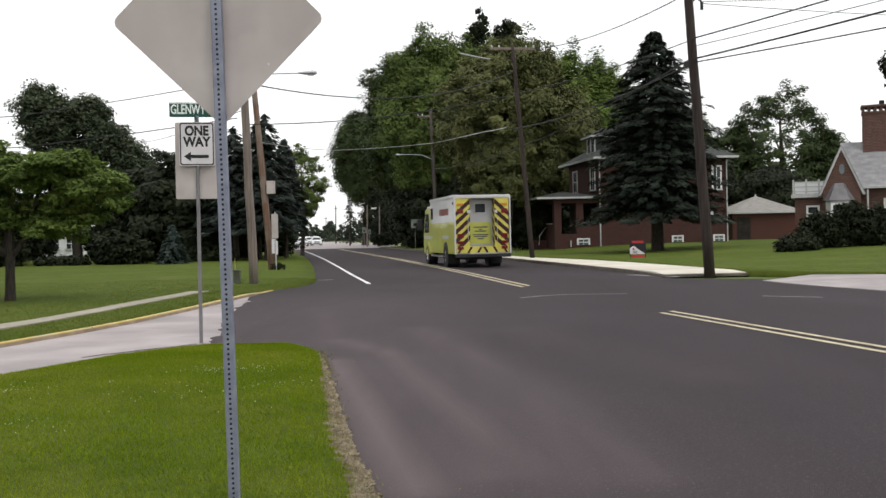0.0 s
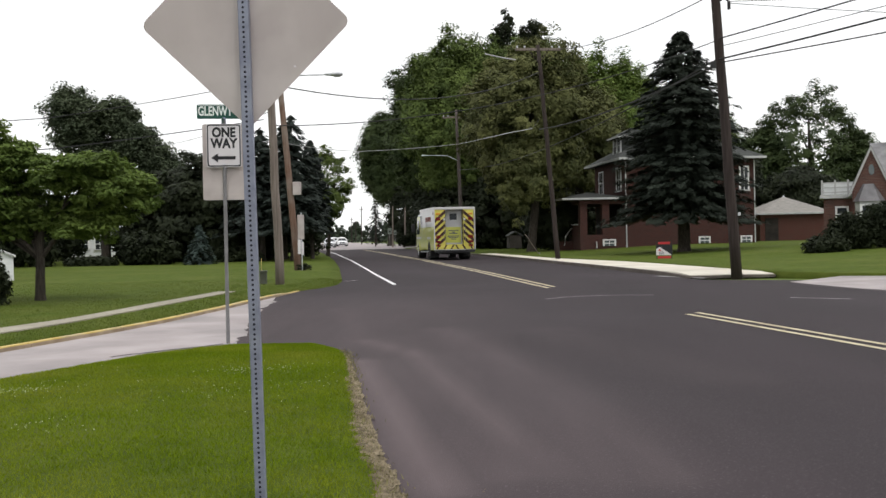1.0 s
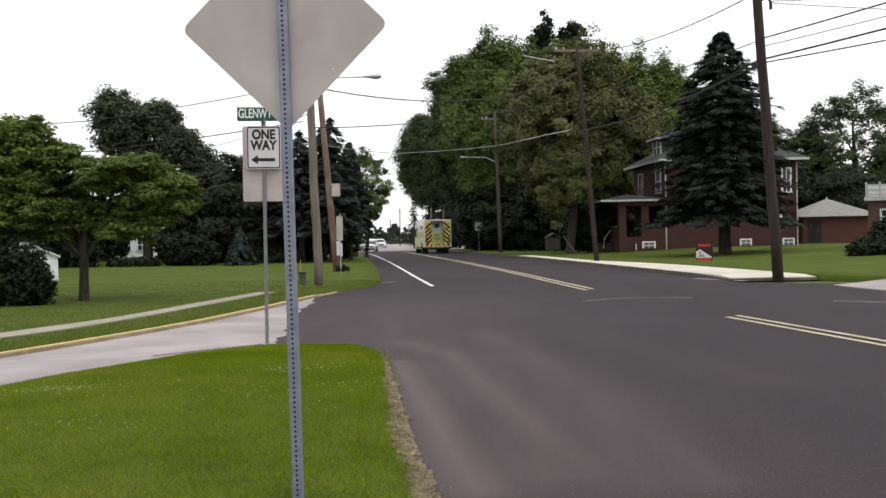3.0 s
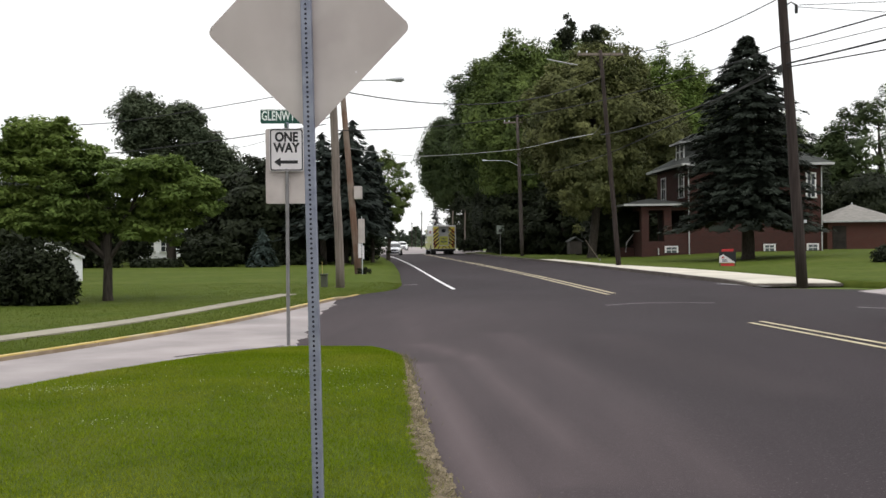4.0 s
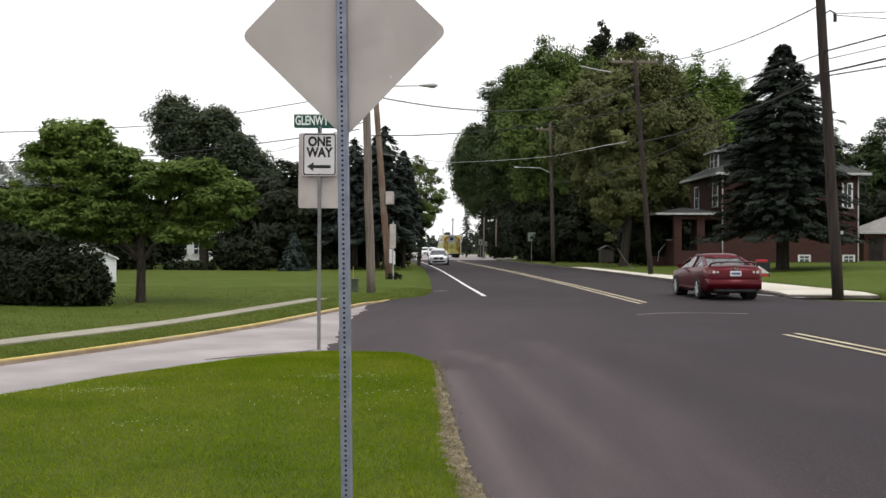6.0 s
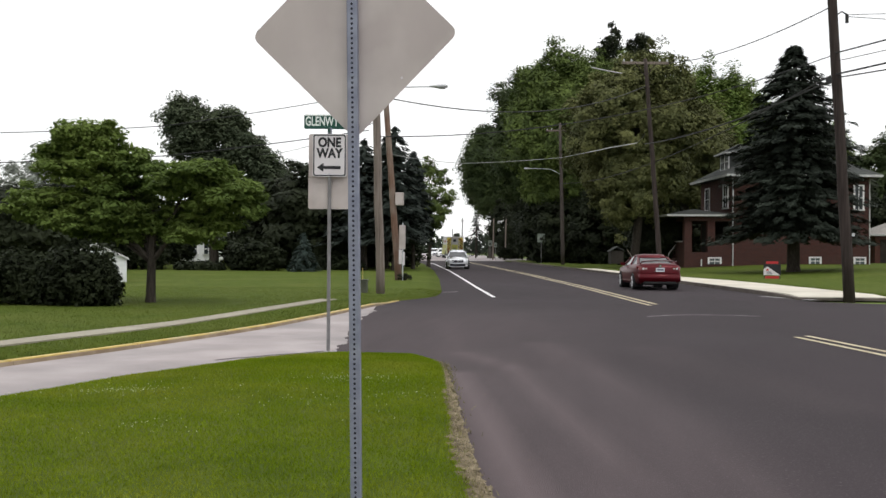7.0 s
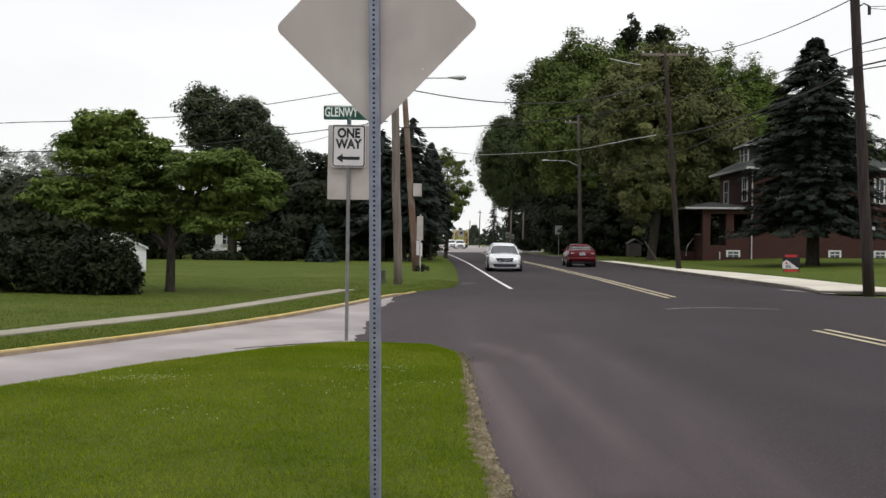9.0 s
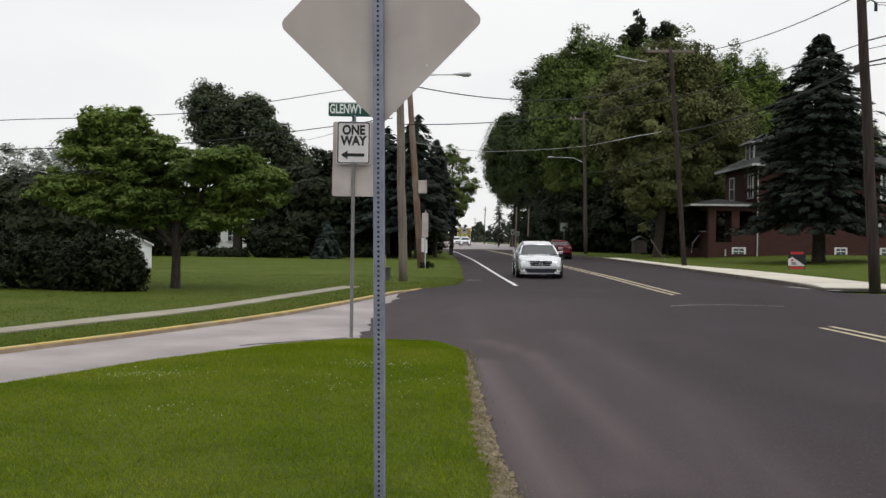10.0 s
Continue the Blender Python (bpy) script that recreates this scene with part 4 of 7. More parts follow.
    conifer("young_spruce", "young blue spruce at the edge of the lawn", -16.0, 59, 0.12, 2.35, 1.05, M["young"], 60, whorls=14, per=12, sprays=16, trunk_h=0.1, leaf=0.26)
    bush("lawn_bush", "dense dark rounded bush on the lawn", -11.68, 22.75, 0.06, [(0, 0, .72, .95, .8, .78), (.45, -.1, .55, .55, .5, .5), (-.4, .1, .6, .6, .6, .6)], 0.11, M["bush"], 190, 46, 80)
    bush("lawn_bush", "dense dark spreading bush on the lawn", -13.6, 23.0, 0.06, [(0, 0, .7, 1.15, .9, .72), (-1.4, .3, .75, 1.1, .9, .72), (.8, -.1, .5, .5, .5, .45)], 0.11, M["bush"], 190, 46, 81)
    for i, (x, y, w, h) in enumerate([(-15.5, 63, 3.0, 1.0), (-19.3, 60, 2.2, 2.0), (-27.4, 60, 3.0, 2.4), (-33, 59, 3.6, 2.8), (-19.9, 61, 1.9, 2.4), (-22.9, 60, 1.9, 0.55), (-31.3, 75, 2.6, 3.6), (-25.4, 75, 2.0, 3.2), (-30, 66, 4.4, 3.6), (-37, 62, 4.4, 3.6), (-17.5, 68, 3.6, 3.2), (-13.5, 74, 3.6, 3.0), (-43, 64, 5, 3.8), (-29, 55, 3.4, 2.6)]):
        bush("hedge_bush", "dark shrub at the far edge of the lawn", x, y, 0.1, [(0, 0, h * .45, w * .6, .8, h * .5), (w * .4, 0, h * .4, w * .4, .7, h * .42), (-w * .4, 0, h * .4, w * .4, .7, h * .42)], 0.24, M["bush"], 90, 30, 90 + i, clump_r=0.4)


def trees_right():
    big = [(-11.4, 146, 21.0, 4.5, "deep"), (-4.4, 116, 22.6, 4.9, "deep"), (-1.3, 101, 22.6, 4.8, "maple"), (1.4, 104, 22.6, 4.6, "maple"), (4.0, 101, 22.2, 5.0, "maple"), (8.0, 105, 22.0, 5.0, "maple"), (12.8, 108, 22.0, 5.0, "bright"),
           (17.6, 110, 20.9, 4.8, "bright"), (21.2, 114, 17.4, 4.2, "bright"), (9.6, 90, 15.5, 4.4, "olive")]
    for i, (x, y, h, r, lf) in enumerate(big):
        crown_tree("roadside_shade_tree", "huge old shade tree with a dense green crown", x, y, land(y) + 0.2, h * 0.96, r * 1.06, 6.5 if i < 2 else 5.5, M[lf], 1150, 88, 0.25, 100 + i, 0.42, clump_r=1.05, gaps=0.42, flat=0.8, droop=0.5 if lf == "maple" else 0.1, ragged=0.34)
    crown_tree("flowering_tree", "large tree with drooping olive and yellowish foliage", 4.8, 76, land(76) + 0.25, 16.2, 4.9, 4.2, M["olive"], 1300, 100, 0.20, 120, 0.30, clump_r=0.72, gaps=0.5, flat=0.8, droop=0.4, ragged=0.5)
    for i, (x, y, h, r) in enumerate([(5.0, 122, 29.2, 2.4), (8.4, 122, 28.6, 2.2)]):
        broadleaf("far_tall_tree", "dark tree top rising behind the shade trees", x, y, land(y), h, lobe_tree(320 + i, 0, h * 0.7, r, h * 0.28), 0.4, M["dark"], 260, 40, 0.35, 130 + i, clump_r=0.7, base=8)
    for i, (x, y, h, r, lf) in enumerate([(38.0, 112, 17.0, 6.0, "deep"), (33.2, 113, 13.2, 3.4, "deep"), (44.0, 114, 12.5, 3.4, "deep"), (30.2, 120, 16.0, 3.0, "maple"), (27, 105, 9.5, 4, "dark"), (33, 100, 7.0, 4, "dark")]):
        crown_tree("yard_shade_tree", "tall leafy tree behind the houses with gaps of sky", x, y, land(y) + 0.4, h, r, 2.0, M[lf], 540, 62, 0.28, 140 + i, 0.4, clump_r=0.9, gaps=0.38, ragged=0.26)
    # undergrowth filling the space below the crowns, its shade put into leaf_dark
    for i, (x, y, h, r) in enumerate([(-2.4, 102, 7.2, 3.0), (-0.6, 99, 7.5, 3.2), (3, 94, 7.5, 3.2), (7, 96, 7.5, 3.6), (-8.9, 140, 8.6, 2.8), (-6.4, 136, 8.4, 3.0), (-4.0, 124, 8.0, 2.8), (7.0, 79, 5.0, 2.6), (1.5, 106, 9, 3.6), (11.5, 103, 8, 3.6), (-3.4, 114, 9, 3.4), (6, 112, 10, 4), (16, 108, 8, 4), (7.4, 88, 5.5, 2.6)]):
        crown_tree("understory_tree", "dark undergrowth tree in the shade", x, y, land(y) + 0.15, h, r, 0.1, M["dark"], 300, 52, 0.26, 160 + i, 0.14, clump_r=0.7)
    conifer("front_spruce", "big dense dark green spruce in front of the brick house", 12.9, 60, right_lawn(12.9, 60), 13.3, 4.45, M["spruce"], 170, whorls=38, per=36, sprays=84, trunk_h=2.15, leaf=0.25, taper=0.42)
    conifer("dark_conifer", "dark narrow conifer beside the road", -16.3, 176, land(176), 8.8, 2.4, M["spruce"], 171, whorls=22, per=11, sprays=14, trunk_h=0.5, leaf=0.4)
    broadleaf("edge_tree", "tall tree top beyond the brick house", 28.2, 60, right_lawn(28.4, 60), 13.2, lobe_tree(390, 0, 10.4, 1.8, 2.6), 0.24, M["dark"], 220, 40, 0.25, 172, clump_r=0.5, base=4)
    for i, (x, y, w, h) in enumerate([(17.4, 48.9, 1.2, 0.85), (18.9, 50.4, 1.3, 2.0), (20.5, 50.5, 1.7, 2.65), (22.6, 50.6, 2.0, 2.5)]):
        bush("foundation_shrub", "dark evergreen shrub in front of the brick house", x, y, right_lawn(x, y), [(0, 0, h * .42, w * .6, .8, h * .5), (w * .4, 0, h * .36, w * .42, .7, h * .42), (-w * .4, -.1, h * .3, w * .42, .7, h * .36)], 0.15, M["bush"], 130, 40, 180 + i, clump_r=0.32)
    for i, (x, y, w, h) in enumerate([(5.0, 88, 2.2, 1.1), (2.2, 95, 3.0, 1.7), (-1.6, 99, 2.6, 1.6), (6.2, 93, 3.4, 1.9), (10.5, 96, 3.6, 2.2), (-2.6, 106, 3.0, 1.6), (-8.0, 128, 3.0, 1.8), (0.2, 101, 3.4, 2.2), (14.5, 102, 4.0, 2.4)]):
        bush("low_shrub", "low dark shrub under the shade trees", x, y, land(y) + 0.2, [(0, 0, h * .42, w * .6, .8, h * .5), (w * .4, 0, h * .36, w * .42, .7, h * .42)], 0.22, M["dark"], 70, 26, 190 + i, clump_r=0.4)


def far_woods():
    rng = np.random.default_rng(5)
    n = 420
    x = rng.uniform(-190, 150, n)
    y = rng.uniform(330, 420, n)
    h = rng.uniform(4, 8, n)
    c, r = [], []
    for i in range(n):
        for k in range(7):
            f = k / 7
            c.append((x[i] + rng.normal(0, 0.3), y[i], 0.4 + h[i] * f))
            r.append((1 - f) * h[i] * 0.26 + 0.3)
    # unseen ring of woods behind the eye, added to dim horizon light
    for i in range(260):
        a = rng.uniform(-2.75, 0.05) - 0.2
        d = rng.uniform(75, 120)
        hh = rng.uniform(7, 13)
        for k in range(7):
            f = k / 7
            c.append((math.cos(a) * d, math.sin(a) * d - 8, hh * f))
            r.append(((1 - f) * 0.3 + 0.12) * hh)
    tagged(from_arrays("far_woods", leaf_quads(rng, np.array(c), np.array(r), 16, 1.5, 0.9), 4, M["far"]), "distant dark line of trees on the horizon, plus an added unseen ring", "woods", kind="stuff")


# ---- poles, wires and signs ----
def pole(name, label, x, y, z, tx, ty, height, r0, r1, material):
    p = root(name, label, "utility pole", pose(x, y, z))
    n = 7
    rnd = random.Random(int(x * 10))
    pts = [(tx * i / n + rnd.uniform(-.015, .015), ty * i / n, -0.3 + (height + 0.3) * i / n) for i in range(n + 1)]
    part("shaft", tube(pts, [r0 + (r1 - r0) * i / n for i in range(n + 1)], 14), material, p, smooth=True)
    return p


def cross_arm(p, x, y, z, length, angle, drop=0.75):
    m_ = pose(x, y, z, 0, 0, angle)
    arm = part("crossarm", box(-length / 2, length / 2, -0.06, 0.06, -0.07, 0.07, 0.012), M["pole_grey"], p)
    arm.matrix_basis = m_
    for s in (-1, 1):
        b = part("brace", tube([(s * length * 0.22, -0.07, -0.03), (0, -0.09, -drop)], [0.02, 0.02], 5), M["pole_dark"], p)
        b.matrix_basis = m_
    for k in (-0.46, -0.3, 0.3, 0.46):
        i = part("insulator", tube([(0, 0, 0.07), (0, 0, 0.14), (0, 0, 0.20)], [0.035, 0.055, 0.03], 8), M["lamp_metal"], p)
        i.matrix_basis = m_ @ pose(k * length, 0, 0)


def street_light(p, x, y, z, dx, dy, dz):
    part("lamp_arm", tube([(x, y, z), (x + dx * 0.35, y + dy * 0.35, z + dz * 0.85 + 0.03), (x + dx * 0.75, y + dy * 0.75, z + dz), (x + dx, y + dy, z + dz)], [0.025, 0.022, 0.02, 0.02], 8), M["lamp_metal"], p)
    h = part("lamp_head", loft([[(0.50 * f, 0.8 * w * math.cos(a), 0.6 * t * math.sin(a) + (0.02 if math.sin(a) > 0 else 0)) for a in [k * math.pi / 5 for k in range(10)]] for f, w, t in [(-0.1, 0.03, 0.03), (0.15, 0.07, 0.05), (0.5, 0.14, 0.09), (0.85, 0.15, 0.11), (1.05, 0.06, 0.05)]]), M["lamp_metal"], p, smooth=True)
    h.matrix_basis = pose(x + dx, y + dy, z + dz, 0, 0, math.degrees(math.atan2(dy, dx)))
    g = part("lamp_lens", loft([[(0.26 + 0.18 * u, 0.08 * math.cos(a), -0.055 + 0.02 * math.sin(a)) for a in [k * math.pi / 4 for k in range(8)]] for u in (0, 1)]), M["clear_lens"], p)
    g.matrix_basis = h.matrix_basis


def poles():
    p = pole("utility_pole", "weathered grey wooden utility pole with a street light", -5.9, 31.0, 0.08, -0.22, 0, 7.4, 0.145, 0.115, M["pole_grey"])
    street_light(p, -0.2, 0, 6.25, 1.75, 0.1, 0.28)
    part("bracket", box(-0.28, -0.1, -0.12, 0.12, 6.9, 7.1, 0.02), M["lamp_metal"], p)
    p = pole("utility_pole", "leaning reddish-brown wooden utility pole", -7.65, 44.6, land(44.6) + 0.08, -0.72, 0, 9.2, 0.165, 0.12, M["pole_brown"])
    part("junction_box", box(-0.16, 0.2, -0.2, 0.06, 3.4, 3.98, 0.02), M["aluminium"], p)
    p = pole("utility_pole", "dark wooden utility pole with crossarm and street light", -0.55, 88, land(88) + 0.14, -0.3, 0, 12.4, 0.18, 0.12, M["pole_far"])
    cross_arm(p, -0.29, 0, 11.75, 2.5, -8)
    street_light(p, -0.2, 0, 7.9, -2.7, -0.3, 0.5)
    p = pole("utility_pole", "dark wooden utility pole with a wide crossarm before the trees", 4.84, 54, land(54) + 0.12, -0.88, 0, 11.55, 0.14, 0.10, M["pole_dark"])
    cross_arm(p, -0.87, 0, 11.32, 2.5, 8)
    p = pole("utility_pole", "leaning dark brown wooden utility pole at the sidewalk corner", 8.5, 31.8, 0.05, -0.72, 0.1, 12.2, 0.175, 0.13, M["pole_dark"])
    part("insulator", tube([(-0.7, -0.2, 6.55), (-0.7, -0.2, 6.75)], [0.09, 0.09], 8), M["plastic"], p)
    part("bracket", tube([(-0.55, 0, 8.6), (-0.3, -0.1, 8.75), (-0.15, -0.1, 8.65)], [0.02, 0.02, 0.03], 6), M["plastic"], p)
    part("insulator", tube([(-0.15, -0.1, 8.4), (-0.15, -0.1, 8.65)], [0.05, 0.05], 8), M["plastic"], p)
    cross_arm(p, -0.7, 0, 11.6, 2.4, 20)
    part("tag", box(0.0, 0.08, -0.19, -0.17, 1.9, 2.0), M["lamp_metal"], p)
    for x, y, h in [(-14.0, 150, 5.0), (-9.97, 131, 5.5), (-8.35, 131, 5.6), (-20.4, 190, 7.3), (-30.5, 260, 6.8), (-34, 300, 6.5)]:
        near = y < 140
        q = pole("far_pole", "pale grey slender pole beside the far road" if near else "distant wooden utility pole along the road", x, y, land(y) - 0.05, 0.1, 0, h, 0.11, 0.08, M["pole_grey" if near else "pole_dark"])
        part("cap" if near else "crossarm", box(0.0, 0.2, -0.09, 0.09, h - 0.02, h + 0.06) if near else box(-0.35, 0.45, -0.05, 0.05, h - 0.6, h - 0.5), M["pole_dark"], q)
    p = pole("utility_pole", "weathered utility pole with crossarms behind the lawn trees", -26.9, 82, land(82), 0.0, 0, 11.3, 0.12, 0.09, M["pole_grey"])
    cross_arm(p, 0, 0, 10.9, 2.6, 5)
    cross_arm(p, 0, 0, 9.6, 2.8, 5)


def wire(a, b, sag, r, material, label):
    a, b = Vector(a), Vector(b)
    n = 18
    pts = [a.lerp(b, i / n) - Vector((0, 0, sag * 4 * (i / n) * (1 - i / n))) for i in range(n + 1)]
    tagged(link("cable", tube(pts, [r] * (n + 1), 5), material), label, "cable", "overhead cables")


def strand(points, r, material, label):
    """One cable that hangs through several points, sagging a little between them."""
    pts = []
    for a, b in zip(points, points[1:]):
        a, b = Vector(a), Vector(b)
        sag = 0.006 * (b - a).length
        pts += [a.lerp(b, i / 6) - Vector((0, 0, sag * 4 * (i / 6) * (1 - i / 6))) for i in range(6)]
    pts.append(Vector(points[-1]))
    tagged(link("cable", tube(pts, [r] * len(pts), 5), material), label, "cable", "overhead cables")


def wires():
    P1, PB, M1, X1, R1 = (-6.1, 31), (-8.15, 44.6), (3.95, 54), (-0.8, 88), (7.95, 31.9)
    lab = "thin dark overhead cable between poles"
    strand([(-26.0, 22.4, 4.05), (-16.33, 27, 4.8), (-12.2, 29, 5.2), (-6.4, 31, 6.4)], 0.012, M["wire"], lab)
    strand([(-26.0, 22.4, 3.3), (-16.33, 27, 3.94), (-12.05, 29, 4.3), (-6.3, 31, 5.25)], 0.014, M["wire"], lab)
    wire((-26.9, 82, 9.6), (*P1, 5.5), 0.4, 0.012, M["wire"], lab)
    wire((*P1, 6.35), (*M1, 10.25), 0.9, 0.02, M["wire"], lab)
    wire((*P1, 5.05), (*R1, 7.5), 0.68, 0.015, M["wire"], lab)
    strand([(-8.0, 44.6, 5.8), (-5.85, 55, 6.3), (-0.47, 62, 7.24), (1.08, 62, 7.54)], 0.015, M["wire_light"], "pale sleeved overhead cable before the trees")
    strand([(1.08, 62, 7.54), (2.6, 62, 7.85), (4.09, 62, 8.1)], 0.028, M["wire_light"], "pale sleeved overhead cable before the trees")
    strand([(4.09, 62, 8.1), (3.95, 54, 7.73)], 0.022, M["wire"], lab)
    wire((*X1, 7.4), (*R1, 6.9), 0.9, 0.022, M["wire"], lab)
    wire((5.12, 54, 11.46), (7.85, 31.8, 8.95), 0.35, 0.018, M["wire"], lab)
    wire((*M1, 7.18), (*R1, 6.75), 0.3, 0.028, M["wire"], lab)
    wire((*R1, 7.55), (20, 8, 8.3), 0.2, 0.022, M["wire"], lab)
    wire((*R1, 6.9), (20, 10, 7.7), 0.2, 0.028, M["wire"], lab)
    wire((*R1, 6.8), (24, 12, 7.4), 0.2, 0.02, M["wire"], lab)
    wire((*R1, 7.3), (26, 14, 9.9), 0.3, 0.012, M["wire"], lab)
    wire((8.3, 31.7, 8.65), (30, 30, 7.3), 0.3, 0.010, M["wire"], lab)
    wire((8.3, 31.7, 8.7), (30, 26, 8.6), 0.3, 0.010, M["wire"], lab)
    wire((1.10, 54, 11.32), (2.75, 54, 10.95), 0.02, 0.035, M["wire_light"], "short pale line sleeve before the trees")


def diamond_sign():
    s = root("warning_sign", "bare metal back of a diamond sign on a perforated post", "road sign", pose(-1.096, 5.1, 0.06, 0, -0.75, 3))
    part("post", box(-0.0275, 0.0275, -0.0275, 0.0275, -0.2, 3.25, 0.006), M["steel"], s)
    rng = frange(0.05, 3.2, 0.0254)
    proto = None
    for z in rng[:124]:
        if proto is None:
            proto = part("hole", tube([(0, -0.0283, 0), (0, -0.0272, 0)], [0.0068, 0.0068], 8), M["hole"], s)
            proto.location = (0, 0, z)
        else:
            h = proto.copy()
            scene.collection.objects.link(h)
            h.location = (0, 0, z)
    half, rr = 0.3845, 0.045
    pts = []
    for cx, cy, a0 in [(half - rr, half - rr, 0), (-half + rr, half - rr, 90), (-half + rr, -half + rr, 180), (half - rr, -half + rr, 270)]:
        for k in range(6):
            a = radians(a0 + 18 * k)
            pts.append((cx + rr * math.cos(a), cy + rr * math.sin(a)))
    c45 = math.sqrt(0.5)
    rot = [((x - y) * c45 + 0.004, (x + y) * c45 + 2.52) for x, y in pts]
    part("panel", prism(rot, "y", 0.0285, 0.0315), M["aluminium"], s, "bare aluminium sign back")
    part("sign_face", prism([(x * 0.995, (z - 2.52) * 0.995 + 2.52) for x, z in rot], "y", 0.0317, 0.0325), M["sign_orange"], s)
    for z in (2.3, 2.82):
        part("bolt", tube([(0, -0.036, z), (0, -0.0275, z)], [0.009, 0.009], 6), M["steel"], s)
    # white disc stands in for the bright sky showing through the hole
    part("drill_hole", tube([(0.25, 0.0270, 2.29), (0.25, 0.0284, 2.29)], [0.006, 0.006], 8), M["sign_white"], s)


def rounded(w, h, r, z):
    pts = []
    for cx, cy, a0 in [(w / 2 - r, h / 2 - r, 0), (-w / 2 + r, h / 2 - r, 90), (-w / 2 + r, -h / 2 + r, 180), (w / 2 - r, -h / 2 + r, 270)]:
        for k in range(5):
            a = radians(a0 + 22.5 * k)
            pts.append((cx + r * math.cos(a), z + cy + r * math.sin(a)))
    return pts


def one_way_sign():
    s = root("one_way_sign", "white one-way sign and green street name plate on a steel post", "road sign", pose(-3.452, 14.1, 0.0, 0, 0.15, 9))
    part("post", tube([(0, 0, -0.2), (0, 0, 3.2)], [0.026, 0.026], 10), M["post_grey"], s)
    part("back_panel", prism(rounded(0.615, 0.50, 0.03, 2.30), "y", 0.034, 0.037), M["aluminium"], s, "back of a square sign")
    part("back_panel_upper", prism(rounded(0.61, 0.62, 0.03, 2.82), "y", 0.031, 0.0335), M["aluminium"], s)
    part("panel", prism(rounded(0.485, 0.615, 0.035, 2.82), "y", -0.034, -0.031), M["sign_white"], s)
    ring = bmesh.new()
    o, i_ = rounded(0.466, 0.596, 0.03, 2.82), rounded(0.432, 0.562, 0.022, 2.82)
    ov, iv = [ring.verts.new((x, -0.0352, z)) for x, z in o], [ring.verts.new((x, -0.0352, z)) for x, z in i_]
    for k in range(len(o)):
        ring.faces.new((ov[k], ov[(k + 1) % len(o)], iv[(k + 1) % len(o)], iv[k]))
    part("border", ring, M["sign_black"], s)
    for w, z in (("ONE", 3.0), ("WAY", 2.845)):
        text_mesh("lettering", w, 0.185, M["sign_black"], s, pose(0.0, -0.0354, z, 90, 0, 0) @ Matrix.Diagonal((0.84, 1, 1, 1)), bold=0.008)
    part("arrow", prism([(-0.18, 2.645), (-0.085, 2.71), (-0.085, 2.668), (0.16, 2.668), (0.16, 2.622), (-0.085, 2.622), (-0.085, 2.58)], "y", -0.0365, -0.0345), M["sign_black"], s)
    part("bolt", tube([(0, -0.037, 2.55), (0, -0.034, 2.55)], [0.008, 0.008], 6), M["steel"], s)
    part("name_bracket", box(-0.03, 0.03, -0.02, 0.02, 3.12, 3.22), M["steel"], s)
    part("name_plate", prism(rounded(0.86, 0.205, 0.02, 3.305), "y", -0.008, 0.008), M["sign_green"], s, "green street name plate").location = (0.06, 0, 0)
    part("name_border", prism(rounded(0.84, 0.012, 0.004, 3.398), "y", -0.0095, -0.0082), M["sign_letter"], s).location = (0.06, 0, 0)
    text_mesh("lettering", "GLENWY", 0.185, M["sign_letter"], s, pose(-0.115, -0.0095, 3.305, 90, 0, 0) @ Matrix.Diagonal((0.62, 1, 1, 1)), bold=0.004)
    part("cross_plate", box(-0.006, 0.006, -0.3, 0.3, 3.14, 3.20), M["sign_green"], s)


